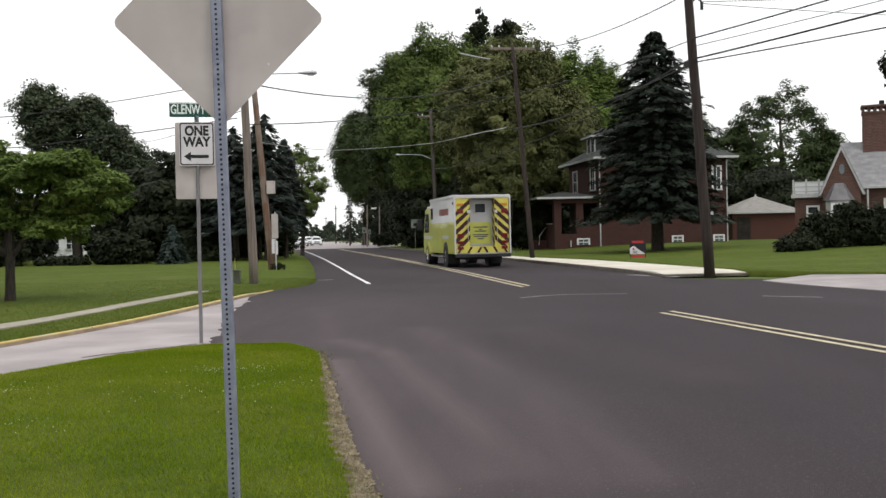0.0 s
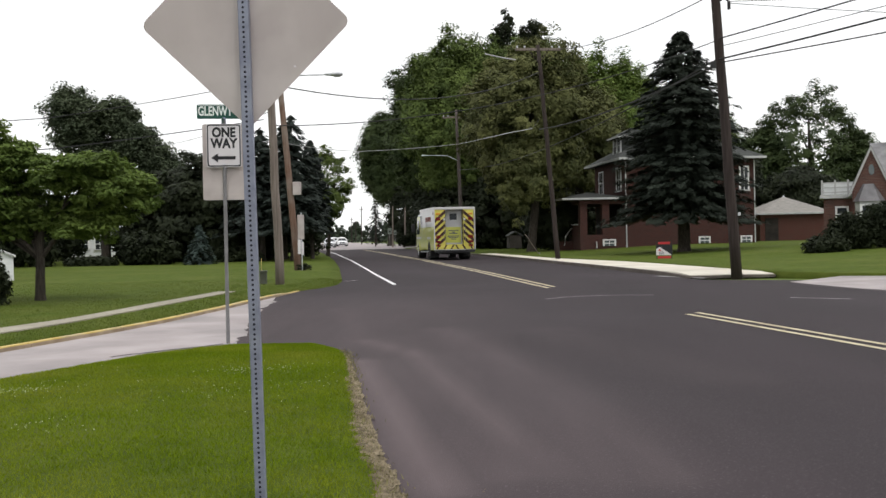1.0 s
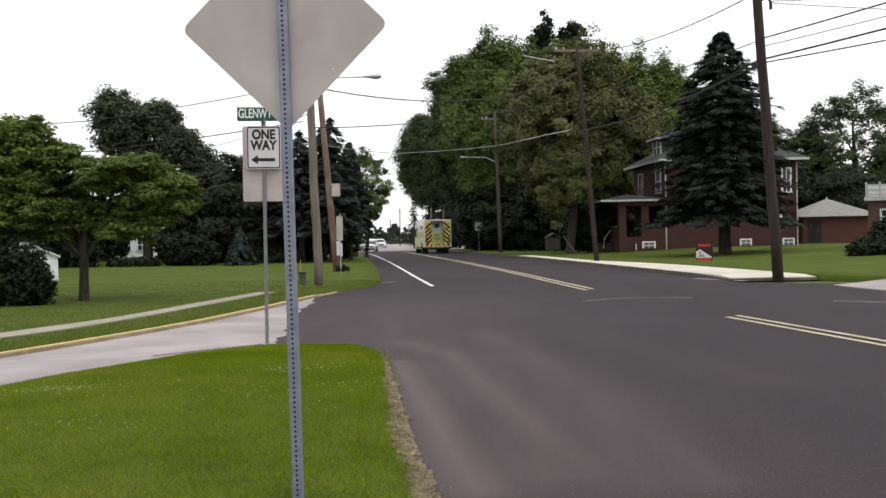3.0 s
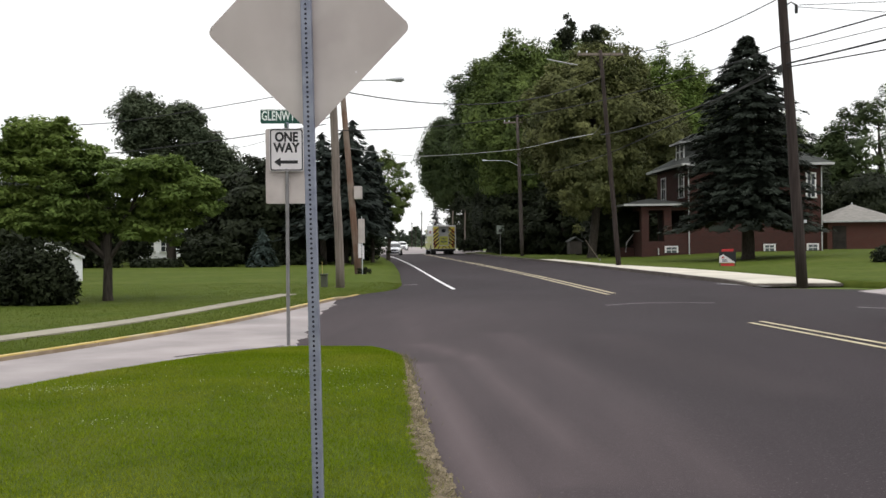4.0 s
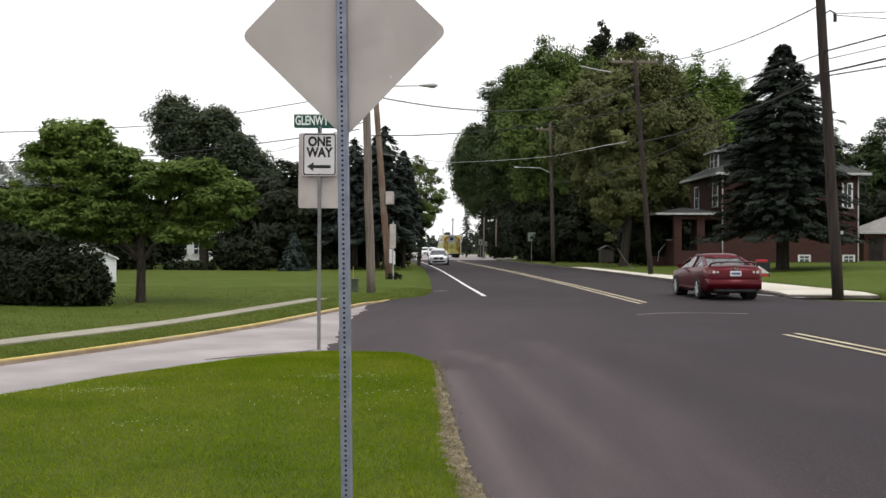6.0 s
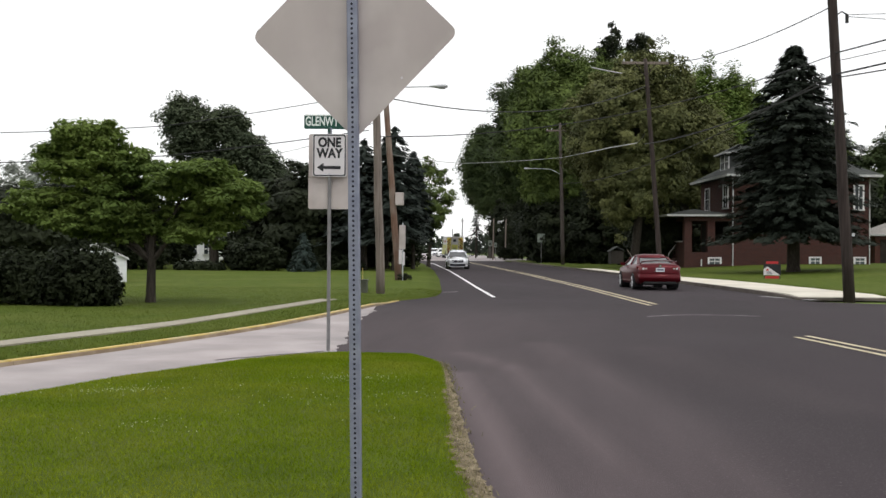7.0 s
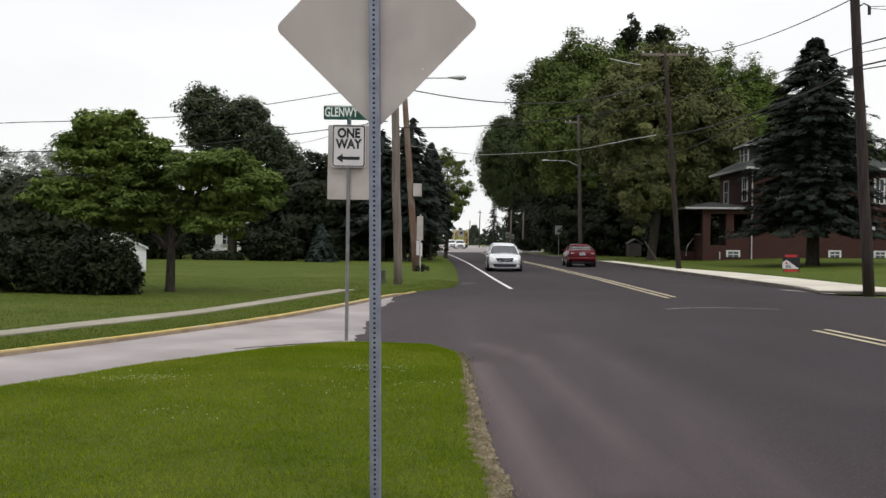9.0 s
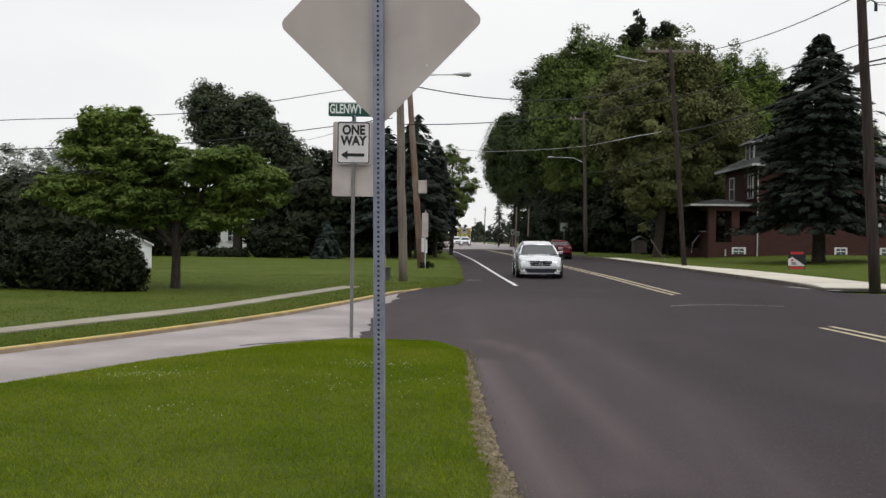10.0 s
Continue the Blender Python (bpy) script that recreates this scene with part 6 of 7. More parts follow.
def car(name, label, paint, L, W, H, wheelbase, r=0.32, front=True):
    c = root(name, label, "car")
    hl, hw = L / 2, W / 2
    # side line: x, floor, shoulder height, half width
    st = [(-hl, 0.36, 0.84, 0.83), (-hl + 0.09, 0.28, 0.965, 0.92), (-hl + 0.45, 0.24, 1.0, 0.97), (-hl + 1.0, 0.22, 0.98, 1.0), (-0.6, 0.20, 0.95, 1.0), (0.5, 0.20, 0.92, 1.0),
          (hl - 1.35, 0.20, 0.90, 0.99), (hl - 0.75, 0.22, 0.855, 0.97), (hl - 0.34, 0.21, 0.79, 0.94), (hl - 0.12, 0.20, 0.72, 0.87), (hl - 0.03, 0.20, 0.65, 0.79), (hl, 0.22, 0.58, 0.72)]
    rings = []
    for x, lo, hi, f in st:
        w = hw * f
        rings.append([(x, -w * 0.90, lo), (x, -w * 0.985, lo + 0.12), (x, -w, lo + (hi - lo) * 0.55), (x, -w * 0.955, hi - 0.06), (x, -w * 0.86, hi), (x, 0, hi + 0.035),
                      (x, w * 0.86, hi), (x, w * 0.955, hi - 0.06), (x, w, lo + (hi - lo) * 0.55), (x, w * 0.985, lo + 0.12), (x, w * 0.90, lo)])
    body = part("body", loft(rings), paint, c, smooth=True)
    # cabin: glass core, painted roof and pillars
    cab = [(-hl + 0.72, 0.94, 0.96, 0.80), (-hl + 1.42, 0.93, H - 0.09, 0.63), (-0.55, 0.92, H - 0.01, 0.63), (0.15, 0.90, H - 0.03, 0.63), (0.55, 0.90, H - 0.13, 0.65), (hl - 1.02, 0.86, 0.90, 0.82)]
    rings = []
    for x, lo, hi, f in cab:
        w = hw
        rings.append([(x, -w * 0.88, lo), (x, -w * f * 1.04, hi - 0.05 * (hi > 1.1)), (x, -w * f * 0.9, hi), (x, w * f * 0.9, hi), (x, w * f * 1.04, hi - 0.05 * (hi > 1.1)), (x, w * 0.88, lo)])
    part("cabin_glass", loft(rings), M["glass"], c, "dark tinted car glass")
    rf = []
    for x, z, f in [(-hl + 1.36, H - 0.09, 0.64), (-0.55, H + 0.004, 0.645), (0.15, H - 0.015, 0.645), (0.58, H - 0.12, 0.66)]:
        w = hw * f
        rf.append([(x, -w * 1.03, z - 0.06), (x, -w * 0.9, z), (x, -w * 0.5, z + 0.022), (x, w * 0.5, z + 0.022), (x, w * 0.9, z), (x, w * 1.03, z - 0.06), (x, 0, z - 0.03)])
    part("roof", loft(rf), paint, c, smooth=True)
    for s in (-1, 1):
        part("rear_pillar", tube([(-hl + 0.62, s * hw * 0.83, 0.96), (-hl + 1.40, s * hw * 0.65, H - 0.11)], [0.055, 0.045], 6), paint, c)
        part("front_pillar", tube([(0.58, s * hw * 0.67, H - 0.14), (hl - 1.0, s * hw * 0.85, 0.89)], [0.035, 0.04], 6), paint, c)
        part("pillar", tube([(-0.45, s * hw * 0.885, 0.93), (-0.40, s * hw * 0.66, H - 0.05)], [0.045, 0.035], 6), paint, c)
        mi = part("mirror", loft([[(0.60 + a, s * (hw * 0.93 + b), 0.96 + d) for a, b, d in ((0, 0, -.05), (0, .17, -.06), (0, .19, .06), (0, 0, .05))], [(0.74 + a, s * (hw * 0.93 + b), 0.96 + d) for a, b, d in ((0, 0, -.03), (-.02, .13, -.04), (-.02, .14, .04), (0, 0, .03))]]), paint, c)
        part("door_handle", box(-0.28, -0.12, s * hw * 1.0 - 0.015, s * hw * 1.0 + 0.012, 0.80, 0.825, 0.004), paint, c)
        part("side_trim", box(-wheelbase / 2 + 0.42, wheelbase / 2 - 0.42, s * hw * 0.985 - 0.012, s * hw * 0.985 + 0.014, 0.30, 0.36, 0.005), paint, c)
        for sx in (-1, 1):
            part("wheel_arch", tube([(sx * wheelbase / 2 + 0.02, s * hw * 0.60, r + 0.02), (sx * wheelbase / 2 + 0.02, s * (hw * 0.995 + 0.004), r + 0.02)], [r * 1.05, r * 1.05], 24), M["plastic"], c)
    # front
    part("grille", prism([(-0.43, 0.66), (0.43, 0.66), (0.36, 0.46), (-0.36, 0.46)], "x", hl - 0.06, hl + 0.014), M["hole"], c)
    for k in range(2):
        z, w = 0.525 + k * 0.065, 0.37 + 0.024 * k
        part("grille_bar", box(hl + 0.004, hl + 0.03, -w, w, z, z + 0.013, 0.004), M["chrome"], c)
    part("grille_frame", tube([(hl + 0.012, y, z) for y, z in ((-0.36, 0.455), (-0.435, 0.667), (0.435, 0.667), (0.36, 0.455), (-0.36, 0.455))], [0.014] * 5, 6), M["chrome"], c)
    part("badge", tube([(hl + 0.02, 0, 0.565), (hl + 0.04, 0, 0.565)], [0.085, 0.08], 16), M["chrome"], c)
    part("front_bumper", loft([[(hl - 0.18, y, z) for y, z in ((-0.75, 0.30), (-0.75, 0.45), (0.75, 0.45), (0.75, 0.30))], [(hl + 0.045, y, z) for y, z in ((-0.60, 0.375), (-0.60, 0.44), (0.60, 0.44), (0.60, 0.375))]]), paint, c)
    part("lower_intake", prism([(-0.58, 0.37), (0.58, 0.37), (0.50, 0.225), (-0.50, 0.225)], "x", hl - 0.08, hl + 0.05), M["hole"], c)
    part("splitter", loft([[(hl - 0.3, y, z) for y, z in ((-0.76, 0.16), (-0.76, 0.23), (0.76, 0.23), (0.76, 0.16))], [(hl + 0.035, y, z) for y, z in ((-0.62, 0.175), (-0.62, 0.22), (0.62, 0.22), (0.62, 0.175))]]), paint, c)
    for y in (-0.22, 0.22):
        part("bonnet_crease", tube([(hl - 1.05, y * 1.7, 0.935), (hl - 0.6, y * 1.5, 0.87), (hl - 0.16, y * 1.2, 0.76)], [0.012, 0.014, 0.010], 5), paint, c)
    for s in (-1, 1):
        part("headlight", loft([[(hl - 0.40, s * hw * 0.935, 0.70), (hl - 0.40, s * hw * 0.925, 0.765), (hl - 0.40, s * 0.70, 0.80), (hl - 0.40, s * 0.68, 0.72)],
                                [(hl - 0.12, s * hw * 0.875, 0.585), (hl - 0.15, s * hw * 0.875, 0.70), (hl - 0.20, s * 0.60, 0.765), (hl - 0.16, s * 0.58, 0.62)],
                                [(hl + 0.016, s * 0.48, 0.56), (hl + 0.0, s * 0.48, 0.655), (hl - 0.05, s * 0.47, 0.69), (hl - 0.02, s * 0.46, 0.58)]]), M["clear_lens"], c)
        part("fog_light", loft([[(hl - 0.13, s * 0.735, z) for z in (0.26, 0.35)] + [(hl - 0.22, s * 0.72, z) for z in (0.35, 0.26)], [(hl + 0.03, s * 0.60, z) for z in (0.25, 0.34)] + [(hl - 0.06, s * 0.58, z) for z in (0.34, 0.25)]]), M["fog_lens"], c)
        # rear
        part("tail_light", loft([[(-hl - 0.012, s * 0.44, 0.775), (-hl - 0.012, s * 0.44, 0.86), (-hl + 0.06, s * 0.44, 0.86), (-hl + 0.06, s * 0.44, 0.775)],
                                 [(-hl - 0.010, s * 0.66, 0.755), (-hl + 0.005, s * 0.66, 0.895), (-hl + 0.09, s * 0.66, 0.90), (-hl + 0.09, s * 0.66, 0.755)],
                                 [(-hl + 0.10, s * hw * 0.935, 0.775), (-hl + 0.11, s * hw * 0.92, 0.90), (-hl + 0.2, s * hw * 0.90, 0.90), (-hl + 0.2, s * hw * 0.90, 0.78)],
                                 [(-hl + 0.30, s * hw * 0.972, 0.83), (-hl + 0.32, s * hw * 0.955, 0.90), (-hl + 0.34, s * hw * 0.93, 0.90), (-hl + 0.34, s * hw * 0.94, 0.83)]]), M["red_lens"], c)
        for y, r_ in ((0.52, 0.032), (0.63, 0.042)):
            part("tail_lens", tube([(-hl - 0.022, s * y, 0.82), (-hl, s * y, 0.82)], [r_, r_], 12), M["clear_lens"], c)
    part("rear_bumper", loft([[(-hl - 0.05, -hw * 0.86, 0.34), (-hl - 0.05, hw * 0.86, 0.34), (-hl - 0.06, hw * 0.86, 0.60), (-hl - 0.06, -hw * 0.86, 0.60)], [(-hl + 0.25, -hw * 0.99, 0.30), (-hl + 0.25, hw * 0.99, 0.30), (-hl + 0.25, hw * 0.99, 0.62), (-hl + 0.25, -hw * 0.99, 0.62)]]), paint, c, smooth=True)
    part("rear_valance", box(-hl - 0.03, -hl + 0.2, -0.62, 0.62, 0.25, 0.34, 0.02), M["plastic"], c)
    part("number_plate", box(-hl - 0.03, -hl + 0.02, -0.16, 0.16, 0.70, 0.85, 0.004), M["plate"], c)
    part("plate_bar", box(-hl - 0.034, -hl - 0.03, -0.12, 0.12, 0.75, 0.80), M["ink"], c)
    part("rear_badge", tube([(-hl - 0.02, 0, 0.92), (-hl + 0.03, 0, 0.92)], [0.055, 0.055], 12), M["chrome"], c)
    ws = []
    for sx in (-1, 1):
        for s in (-1, 1):
            ws.append(wheel(c, sx * wheelbase / 2 + 0.02, s * (hw - 0.085), r, 0.21, r * 0.70))
    part("underside", box(-hl + 0.3, hl - 0.3, -hw * 0.75, hw * 0.75, 0.19, 0.4), M["plastic"], c)
    return c, ws, body


def red_car():
    c, ws, body = car("red_hatchback", "dark red metallic hatchback with a rear spoiler, driving away", M["red_paint"], 4.46, 1.70, 1.33, 2.55, 0.31, False)
    part("spoiler", tube([(-1.98, -0.70, 0.99), (-2.08, -0.66, 1.065), (-2.14, -0.50, 1.10), (-2.17, -0.2, 1.112), (-2.17, 0.2, 1.112), (-2.14, 0.50, 1.10), (-2.08, 0.66, 1.065), (-1.98, 0.70, 0.99)], [0.03, 0.028, 0.024, 0.022, 0.022, 0.024, 0.028, 0.03], 8), M["red_dark"], c)
    part("wiper", tube([(-1.66, 0.25, 1.04), (-1.30, -0.22, 1.22)], [0.014, 0.01], 5), M["plastic"], c)
    part("antenna", tube([(-0.85, 0.0, 1.37), (-0.95, 0, 1.49)], [0.012, 0.006], 5), M["plastic"], c)
    return c, ws


def silver_car():
    c, ws, body = car("silver_sedan", "shiny silver saloon car with a wide chrome grille, coming closer", M["silver_paint"], 4.45, 1.72, 1.38, 2.68, 0.315)
    return c, ws


def white_car():
    c, ws, body = car("white_sedan", "white saloon car waiting at the far junction", M["car_white"], 4.6, 1.78, 1.45, 2.7, 0.32)
    c.matrix_basis = pose(-21.0, 165, land(165), 0, 0, -80)
    copy_thing(c, pose(-23.4, 173, land(173), 0, 0, -78))
    return c


def rescue_truck():
    t = root("rescue_truck", "lime yellow and white rescue truck with chevrons on its rear", "truck")
    L0, L1, hw, top = -4.5, 1.75, 1.25, 3.22
    fl = 0.62
    part("lower_body", prism([(-hw, fl), (hw, fl), (hw, 2.05), (-hw, 2.05)], "x", L0 + 0.42, L1), M["lime"], t, "lime yellow lower body")
    part("upper_body", prism([(-hw, 2.05), (hw, 2.05), (hw, top - 0.10), (hw - 0.08, top), (-hw + 0.08, top), (-hw, top - 0.10)], "x", L0 + 0.42, L1), M["truck_white"], t, "white upper body")
    for s in (-1, 1):
        part("roof_rail", box(L0, L1, s * hw - 0.03, s * hw + 0.03, top - 0.10, top + 0.02, 0.01), M["truck_white"], t)
        part("rear_skin", box(L0 + 0.02, L0 + 0.42, s * hw - 0.05, s * hw + 0.001 * s, fl, 2.05), M["lime"], t)
        part("rear_skin", box(L0 + 0.02, L0 + 0.42, s * hw - 0.05, s * hw + 0.001 * s, 2.05, top - 0.1), M["truck_white"], t)
        part("corner_post", box(L0 - 0.04, L0 + 0.06, s * hw - 0.05, s * hw + 0.012, fl, top, 0.01), M["truck_white"], t)
        part("compartment_trim", box(L0 + 0.3, L1 - 0.2, s * (hw + 0.004) - 0.004, s * (hw + 0.004) + 0.006, 1.28, 1.44), M["door_grey"], t, "pale reflective side stripe")
        for a, b in ((L0 + 0.2, L0 + 1.4), (L0 + 3.0, L0 + 4.3), (L0 + 4.4, L0 + 5.8)):
            part("compartment_door", box(a, b, s * (hw + 0.006) - 0.008, s * (hw + 0.006) + 0.008, 0.75, 1.98, 0.006), M["lime"], t)
        part("side_window", box(L1 - 0.75, L1 - 0.25, s * (hw + 0.005) - 0.01, s * (hw + 0.005) + 0.008, 2.25, 2.8, 0.03), M["glass"], t)
        for k in range(7):
            part("letter_bar", box(L0 + 1.4 + k * 0.34, L0 + 1.64 + k * 0.34, s * (hw + 0.004) - 0.004, s * (hw + 0.004) + 0.006, 2.38, 2.68), M["truck_text"], t)
        part("side_marker", box(L0 + 0.2, L0 + 0.36, s * (hw + 0.02) - 0.02, s * (hw + 0.02) + 0.02, 2.8, 2.95, 0.01), M["red_lens"], t)
    part("rear_cap", box(L0 - 0.045, L0 + 0.05, -hw, hw, top - 0.13, top + 0.015, 0.015), M["truck_white"], t)
    # rear: two chevron columns and a recessed door between
    x = L0
    for s in (-1, 1):
        y0, y1 = (0.56, hw - 0.05) if s > 0 else (-hw + 0.05, -0.56)
        col = part("rear_panel", box(x - 0.02, x + 0.42, y0, y1, fl + 0.05, top - 0.14), M["chevron_yellow"], t, "yellow rear panel with dark red chevrons")
        w = y1 - y0
        z0, z1 = fl + 0.05, top - 0.14
        k = -1
        while True:
            a = z0 + k * 0.40
            if a > z1:
                break
            lo = [(y0, a + (0 if s < 0 else w * 0.9)), (y1, a + (w * 0.9 if s < 0 else 0))]
            poly = [lo[0], lo[1], (y1, lo[1][1] + 0.22), (y0, lo[0][1] + 0.22)]
            poly = [(p, min(max(q, z0), z1)) for p, q in poly]
            if max(q for p, q in poly) - min(q for p, q in poly) > 0.05 and len(set(poly)) == 4:
                part("chevron", prism(poly, "x", x - 0.028, x - 0.021), M["chevron_dark"], col)
            k += 1
        ym = (y0 + y1) / 2 + s * 0.12
        for z, mt, hgt in ((2.82, "amber_lens", 0.1), (2.52, "red_lens", 0.2), (1.42, "red_lens", 0.2), (1.12, "red_lens", 0.14), (0.88, "red_lens", 0.12)):
            part("rear_lamp", box(x - 0.06, x - 0.02, ym - 0.14, ym + 0.14, z - hgt / 2, z + hgt / 2, 0.015), M[mt], t)
        part("grab_rail", tube([(x - 0.09, s * 0.66, 1.2), (x - 0.09, s * 0.66, 2.3)], [0.018, 0.018], 6), M["chrome"], t)
        part("flood_light", box(x - 0.07, x - 0.02, s * 0.62 - 0.07, s * 0.62 + 0.07, 2.42, 2.56, 0.01), M["clear_lens"], t)
    part("recess_ceiling", box(x - 0.02, x + 0.42, -hw + 0.05, hw - 0.05, top - 0.14, top), M["truck_white"], t)
    part("recess_floor", box(x - 0.02, x + 0.42, -hw + 0.05, hw - 0.05, fl, fl + 0.05), M["truck_grey"], t)
    for s in (-1, 1):
        z = 0.95
        while z < top - 0.4:
            part("chevron", prism([(x + 0.0, z), (x + 0.38, z + 0.3), (x + 0.38, z + 0.5), (x + 0.0, z + 0.2)], "y", s * 0.553 - 0.004, s * 0.553 + 0.004), M["chevron_dark"], t)
            z += 0.42
    xr = x
    x = L0 + 0.38
    part("recess", box(x + 0.03, x + 0.06, -0.56, 0.56, fl + 0.1, top - 0.13), M["door_grey"], t)
    part("rear_door", box(x + 0.0, x + 0.032, -0.48, 0.48, 0.98, top - 0.16, 0.012), M["door_grey"], t, "grey rear door")
    part("door_lower", box(x - 0.012, x + 0.004, -0.47, 0.47, 1.05, 2.02, 0.006), M["lime"], t)
    part("door_window", box(x - 0.02, x + 0.004, -0.22, 0.22, 2.46, 2.84, 0.02), M["glass"], t)
    for z, w in ((1.80, 0.32), (1.70, 0.08), (1.62, 0.26), (1.46, 0.36), (1.38, 0.30), (1.28, 0.14)):
        part("letter_bar", box(x - 0.018, x - 0.0125, -w, w, z - 0.025, z + 0.025), M["ink"], t)
    x = xr
    part("step", box(x - 0.28, x + 0.1, -0.62, 0.62, 0.60, 0.66, 0.01), M["truck_grey"], t)
    part("bumper", box(x - 0.22, x + 0.1, -hw + 0.02, hw - 0.02, 0.46, 0.62, 0.02), M["plastic"], t)
    for k in range(-5, 6):
        if k:
            s = 1 if k > 0 else -1
            c = k * 0.22
            part("chevron", prism([(c - 0.05, 0.665), (c + 0.05, 0.665), (c + 0.05 - s * 0.16, 0.93), (c - 0.05 - s * 0.16, 0.93)], "x", x - 0.05, x - 0.03), M["chevron_dark" if k % 2 else "chevron_yellow"], t)
    part("lower_panel", box(x - 0.03, x + 0.0, -hw + 0.06, hw - 0.06, 0.66, 0.95), M["chevron_yellow"], t)
    # cab
    cab = prism([(1.74, 0.55), (4.0, 0.55), (4.1, 1.0), (4.0, 1.55), (3.5, 2.7), (3.2, 2.82), (1.74, 2.82)], "y", -1.22, 1.22)
    part("cab", cab, M["lime"], t)
    part("cab_roof", box(1.76, 3.2, -1.18, 1.18, 2.82, 2.94, 0.04), M["truck_white"], t)
    part("windscreen", prism([(4.02, 1.6), (3.56, 2.64), (3.5, 2.64), (3.96, 1.6)], "y", -1.08, 1.08), M["glass"], t)
    for s in (-1, 1):
        part("cab_window", prism([(2.4, 1.6), (3.75, 1.6), (3.4, 2.55), (2.4, 2.55)], "y", s * 1.22 - 0.01, s * 1.22 + 0.012), M["glass"], t)
        part("cab_trim", box(1.85, 3.9, s * 1.22 - 0.005, s * 1.22 + 0.014, 1.28, 1.44), M["truck_white"], t)
        m_ = part("mirror", box(3.5, 3.62, s * 1.5 - 0.12, s * 1.5 + 0.12, 1.75, 2.3, 0.02), M["plastic"], t)
        part("mirror_arm", tube([(3.56, s * 1.2, 1.9), (3.56, s * 1.45, 1.95)], [0.02, 0.02], 5), M["plastic"], m_)
        part("head_lamp", box(4.03, 4.12, s * 0.85 - 0.15, s * 0.85 + 0.15, 0.85, 1.05, 0.01), M["clear_lens"], t)
        part("fender", prism([(2.75 + 0.62 * math.cos(k * math.pi / 10), 0.52 + 0.62 * math.sin(k * math.pi / 10)) for k in range(11)], "y", s * 1.0, s * 1.27), M["lime"], t)
        part("mud_flap", box(-3.0, -2.97, s * 1.0 - 0.25, s * 1.0 + 0.25, 0.15, 0.6), M["rubber"], t)
        part("wheel_arch", tube([(2.75, s * 0.8, 0.50), (2.75, s * 1.255, 0.50)], [0.53, 0.53], 20), M["plastic"], t)
        part("wheel_arch", tube([(-2.3, s * 0.7, 0.55), (-2.3, s * 1.262, 0.55)], [0.60, 0.60], 20), M["plastic"], t)
        part("running_board", box(-1.2, 2.1, s * 1.1 - 0.12, s * 1.1 + 0.1, 0.42, 0.5, 0.01), M["truck_grey"], t)
    part("chassis", box(-4.3, 3.3, -0.8, 0.8, 0.36, 0.64), M["plastic"], t)
    part("axle", tube([(-2.3, -1.0, 0.5), (-2.3, 1.0, 0.5)], [0.12, 0.12], 8), M["plastic"], t)
    part("light_bar", box(2.2, 2.6, -0.75, 0.75, 2.9, 3.05, 0.03), M["red_lens"], t)
    for y in (-0.6, 0.5):
        part("antenna", tube([(0.5, y, 3.2), (0.45, y, 4.0)], [0.012, 0.006], 5), M["plastic"], t)
    ws = []
    for px, py, w in ((2.75, 1.14, 0.26), (2.75, -1.14, 0.26), (-2.3, 1.03, 0.5), (-2.3, -1.03, 0.5)):
        ws.append(wheel(t, px, py, 0.48, w, 0.28, 8, True))
    return t, ws


# ---- motions ----
TRUCK = [(0.0, 1.75, 44.3), (0.5, 0.44, 52.4), (1.0, -0.85, 61.0), (1.5, -2.25, 69.3), (2.0, -3.6, 77.6), (2.5, -5.05, 86.2), (3.0, -6.5, 94.0), (3.5, -7.85, 101.5),
         (4.0, -9.3, 110.0), (4.5, -10.9, 118.5), (5.0, -12.4, 126.0), (5.5, -13.9, 133.5), (6.0, -15.1, 140.0), (7.0, -17.1, 149.5), (8.0, -19.0, 160.0), (8.5, -20.6, 168.5), (9.0, -22.3, 177.5), (9.5, -23.8, 187.0), (10.0, -25.2, 197.0)]
RED = [(0.0, 13.2, -15.0), (1.0, 11.6, -7.5), (2.0, 10.1, 0.0), (3.0, 8.7, 7.6), (4.0, 7.75, 15.2), (4.4, 7.2, 18.1), (4.7, 6.85, 20.4), (5.0, 6.48, 22.7), (5.3, 6.1, 25.0), (5.5, 5.75, 26.5), (5.7, 5.4, 28.1), (6.2, 4.6, 32.2),
       (6.8, 3.6, 37.5), (7.0, 3.25, 39.1), (7.5, 2.4, 43.6), (8.0, 1.6, 48.4), (8.5, 0.6, 53.8), (9.0, -0.36, 59.6), (9.5, -1.36, 65.6), (10.0, -2.3, 71.6)]
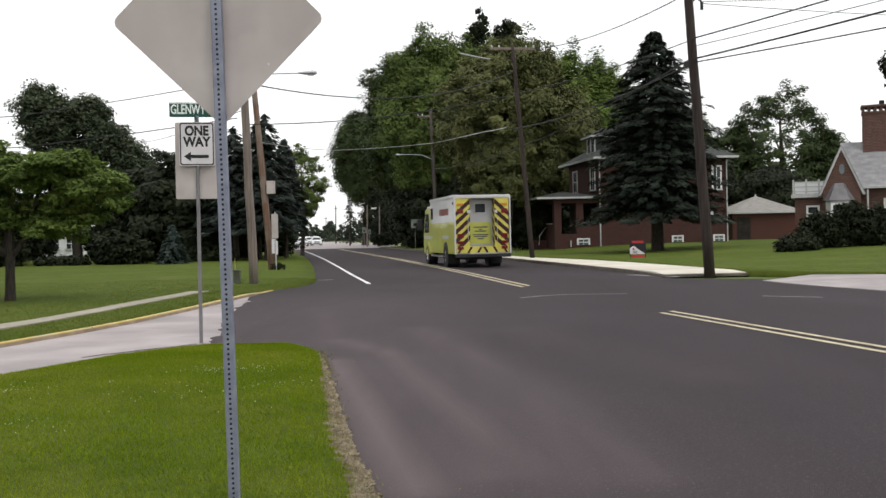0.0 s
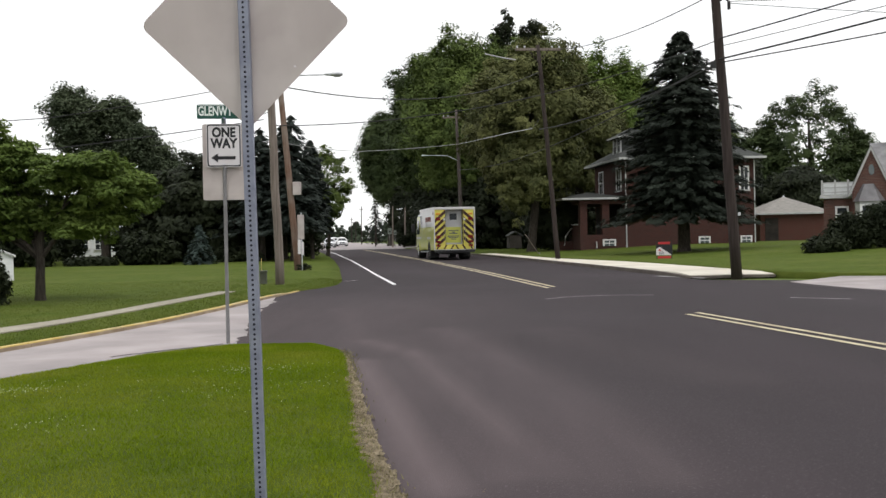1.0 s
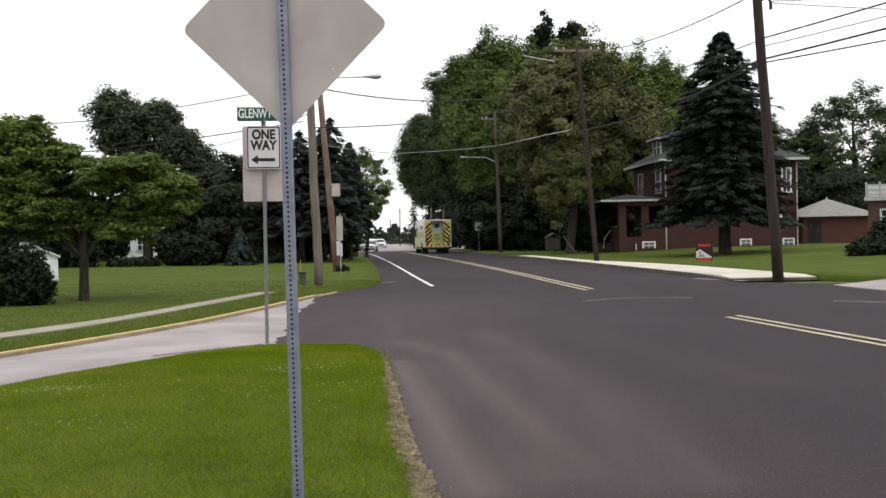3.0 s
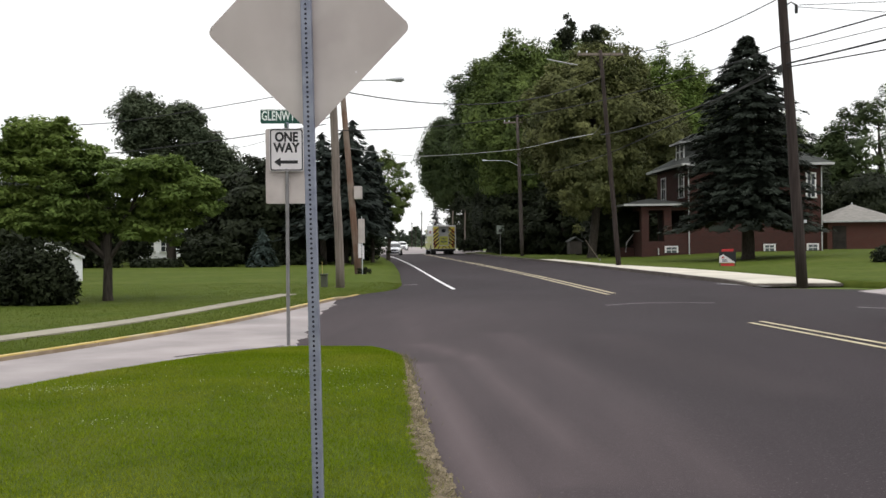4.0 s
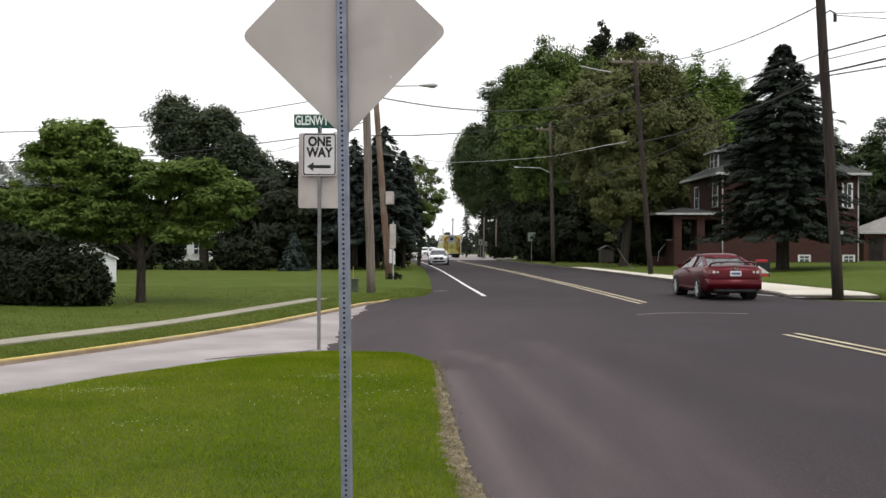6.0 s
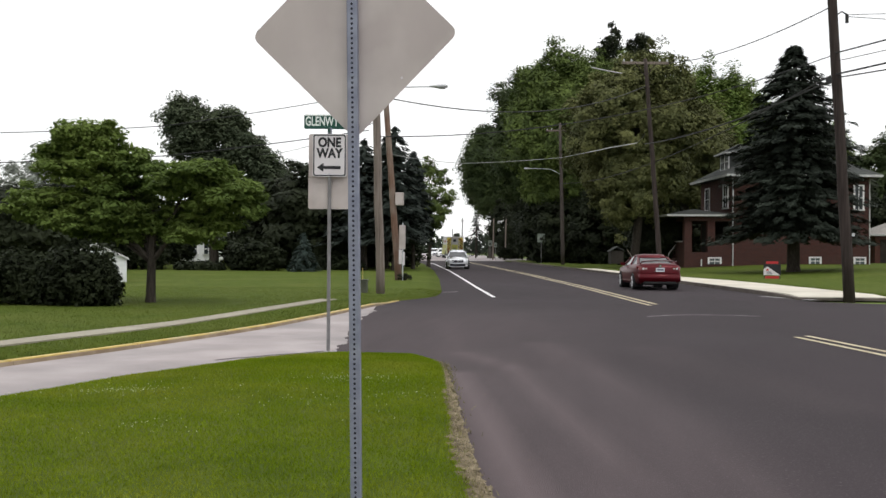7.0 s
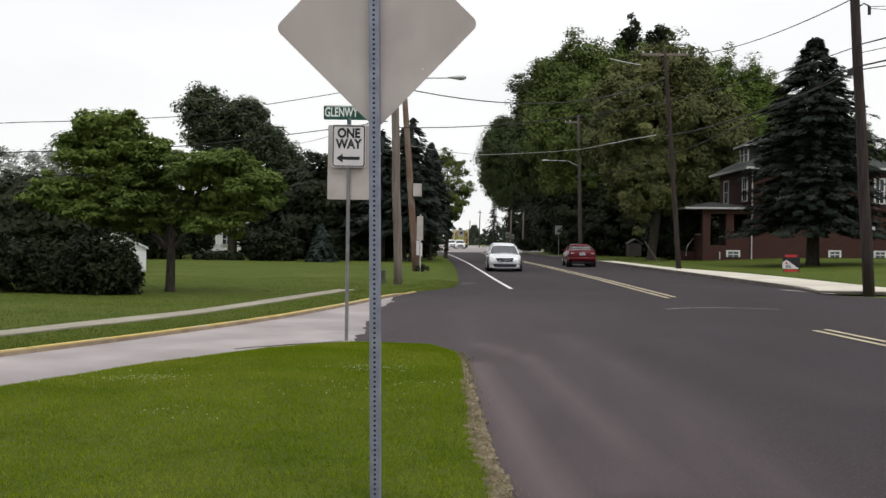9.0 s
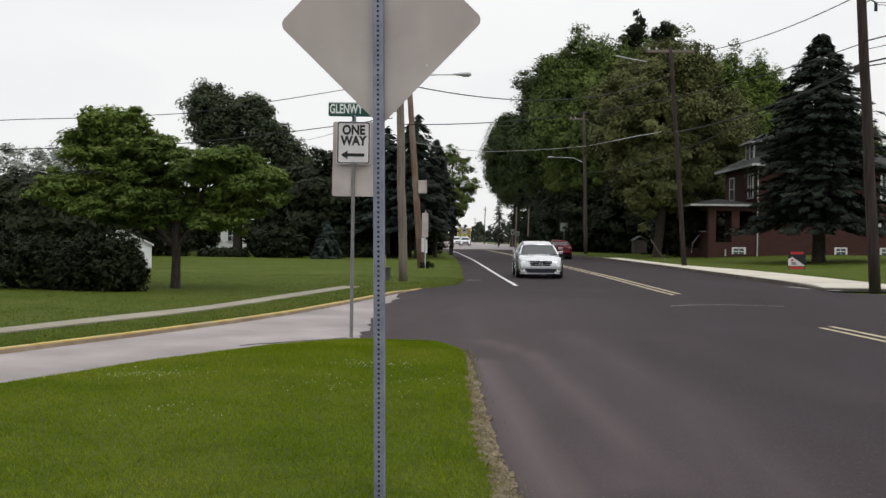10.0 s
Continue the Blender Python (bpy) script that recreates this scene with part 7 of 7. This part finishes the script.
SILVER = [(0.0, -21.4, 151.5), (1.0, -20.1, 143.5), (2.0, -18.3, 131.5), (2.7, -16.9, 122.0), (3.3, -15.8, 115.0), (4.0, -14.55, 107.5), (4.5, -13.4, 101.0), (5.0, -12.4, 95.5), (5.5, -11.3, 90.0), (6.2, -9.8, 82.0),
          (7.0, -8.1, 72.6), (7.5, -7.1, 67.2), (8.0, -6.15, 61.4), (8.5, -5.05, 54.8), (9.0, -3.96, 48.6), (9.5, -2.86, 42.6), (10.0, -1.89, 37.2)]


def drive(thing, wheels, rows, r, offset, turn=0.0):
    """Key a vehicle along its way; offset: from the keyed point (an axle or end) to the middle of the vehicle."""
    ts = [t for t, x, y in rows]
    def at(t):
        return float(np.interp(t, ts, [q[1] for q in rows])), float(np.interp(t, ts, [q[2] for q in rows]))
    keys, run, dist, last = [], [], 0.0, None
    for t, x, y in rows:
        a, b = at(max(t - 0.6, 0)), at(min(t + 0.6, 10))
        head = math.atan2(b[1] - a[1], b[0] - a[0]) + radians(turn)
        mx, my = x + math.cos(head) * offset, y + math.sin(head) * offset
        slope = math.degrees(math.atan2(land(my + 1) - land(my - 1), 2)) * (1 if math.sin(head) > 0 else -1)
        keys.append((t, pose(mx, my, land(my) + 0.005, 0, -slope, math.degrees(head))))
    walk(thing, keys)
    for k in range(0, 10 * FPS + 1):
        t = k / FPS
        p = at(t)
        if last:
            dist += math.hypot(p[0] - last[0], p[1] - last[1])
        last = p
        run.append((t, math.degrees(dist / r)))
    for w in wheels:
        x, y, z = w.location
        walk(w, [(t, pose(x, y, z, 0, a % 360, 0)) for t, a in run])


def motions():
    drive(truck, truck_wheels, TRUCK, 0.48, 4.5, 1.4)
    drive(red, red_wheels, RED, 0.31, 1.27, -3.5)
    drive(silver, silver_wheels, SILVER, 0.32, -2.2, -3.0)


ground()
road()
side_street()
markings()
lawns()
kerb_left()
pavements()
foursquare()
garage()
cape_house()
left_buildings()
trees_left()
trees_right()
far_woods()
poles()
wires()
diamond_sign()
one_way_sign()
small_signs()
truck, truck_wheels = rescue_truck()
red, red_wheels = red_car()
silver, silver_wheels = silver_car()
white_car()
gravel()
grass()
motions()
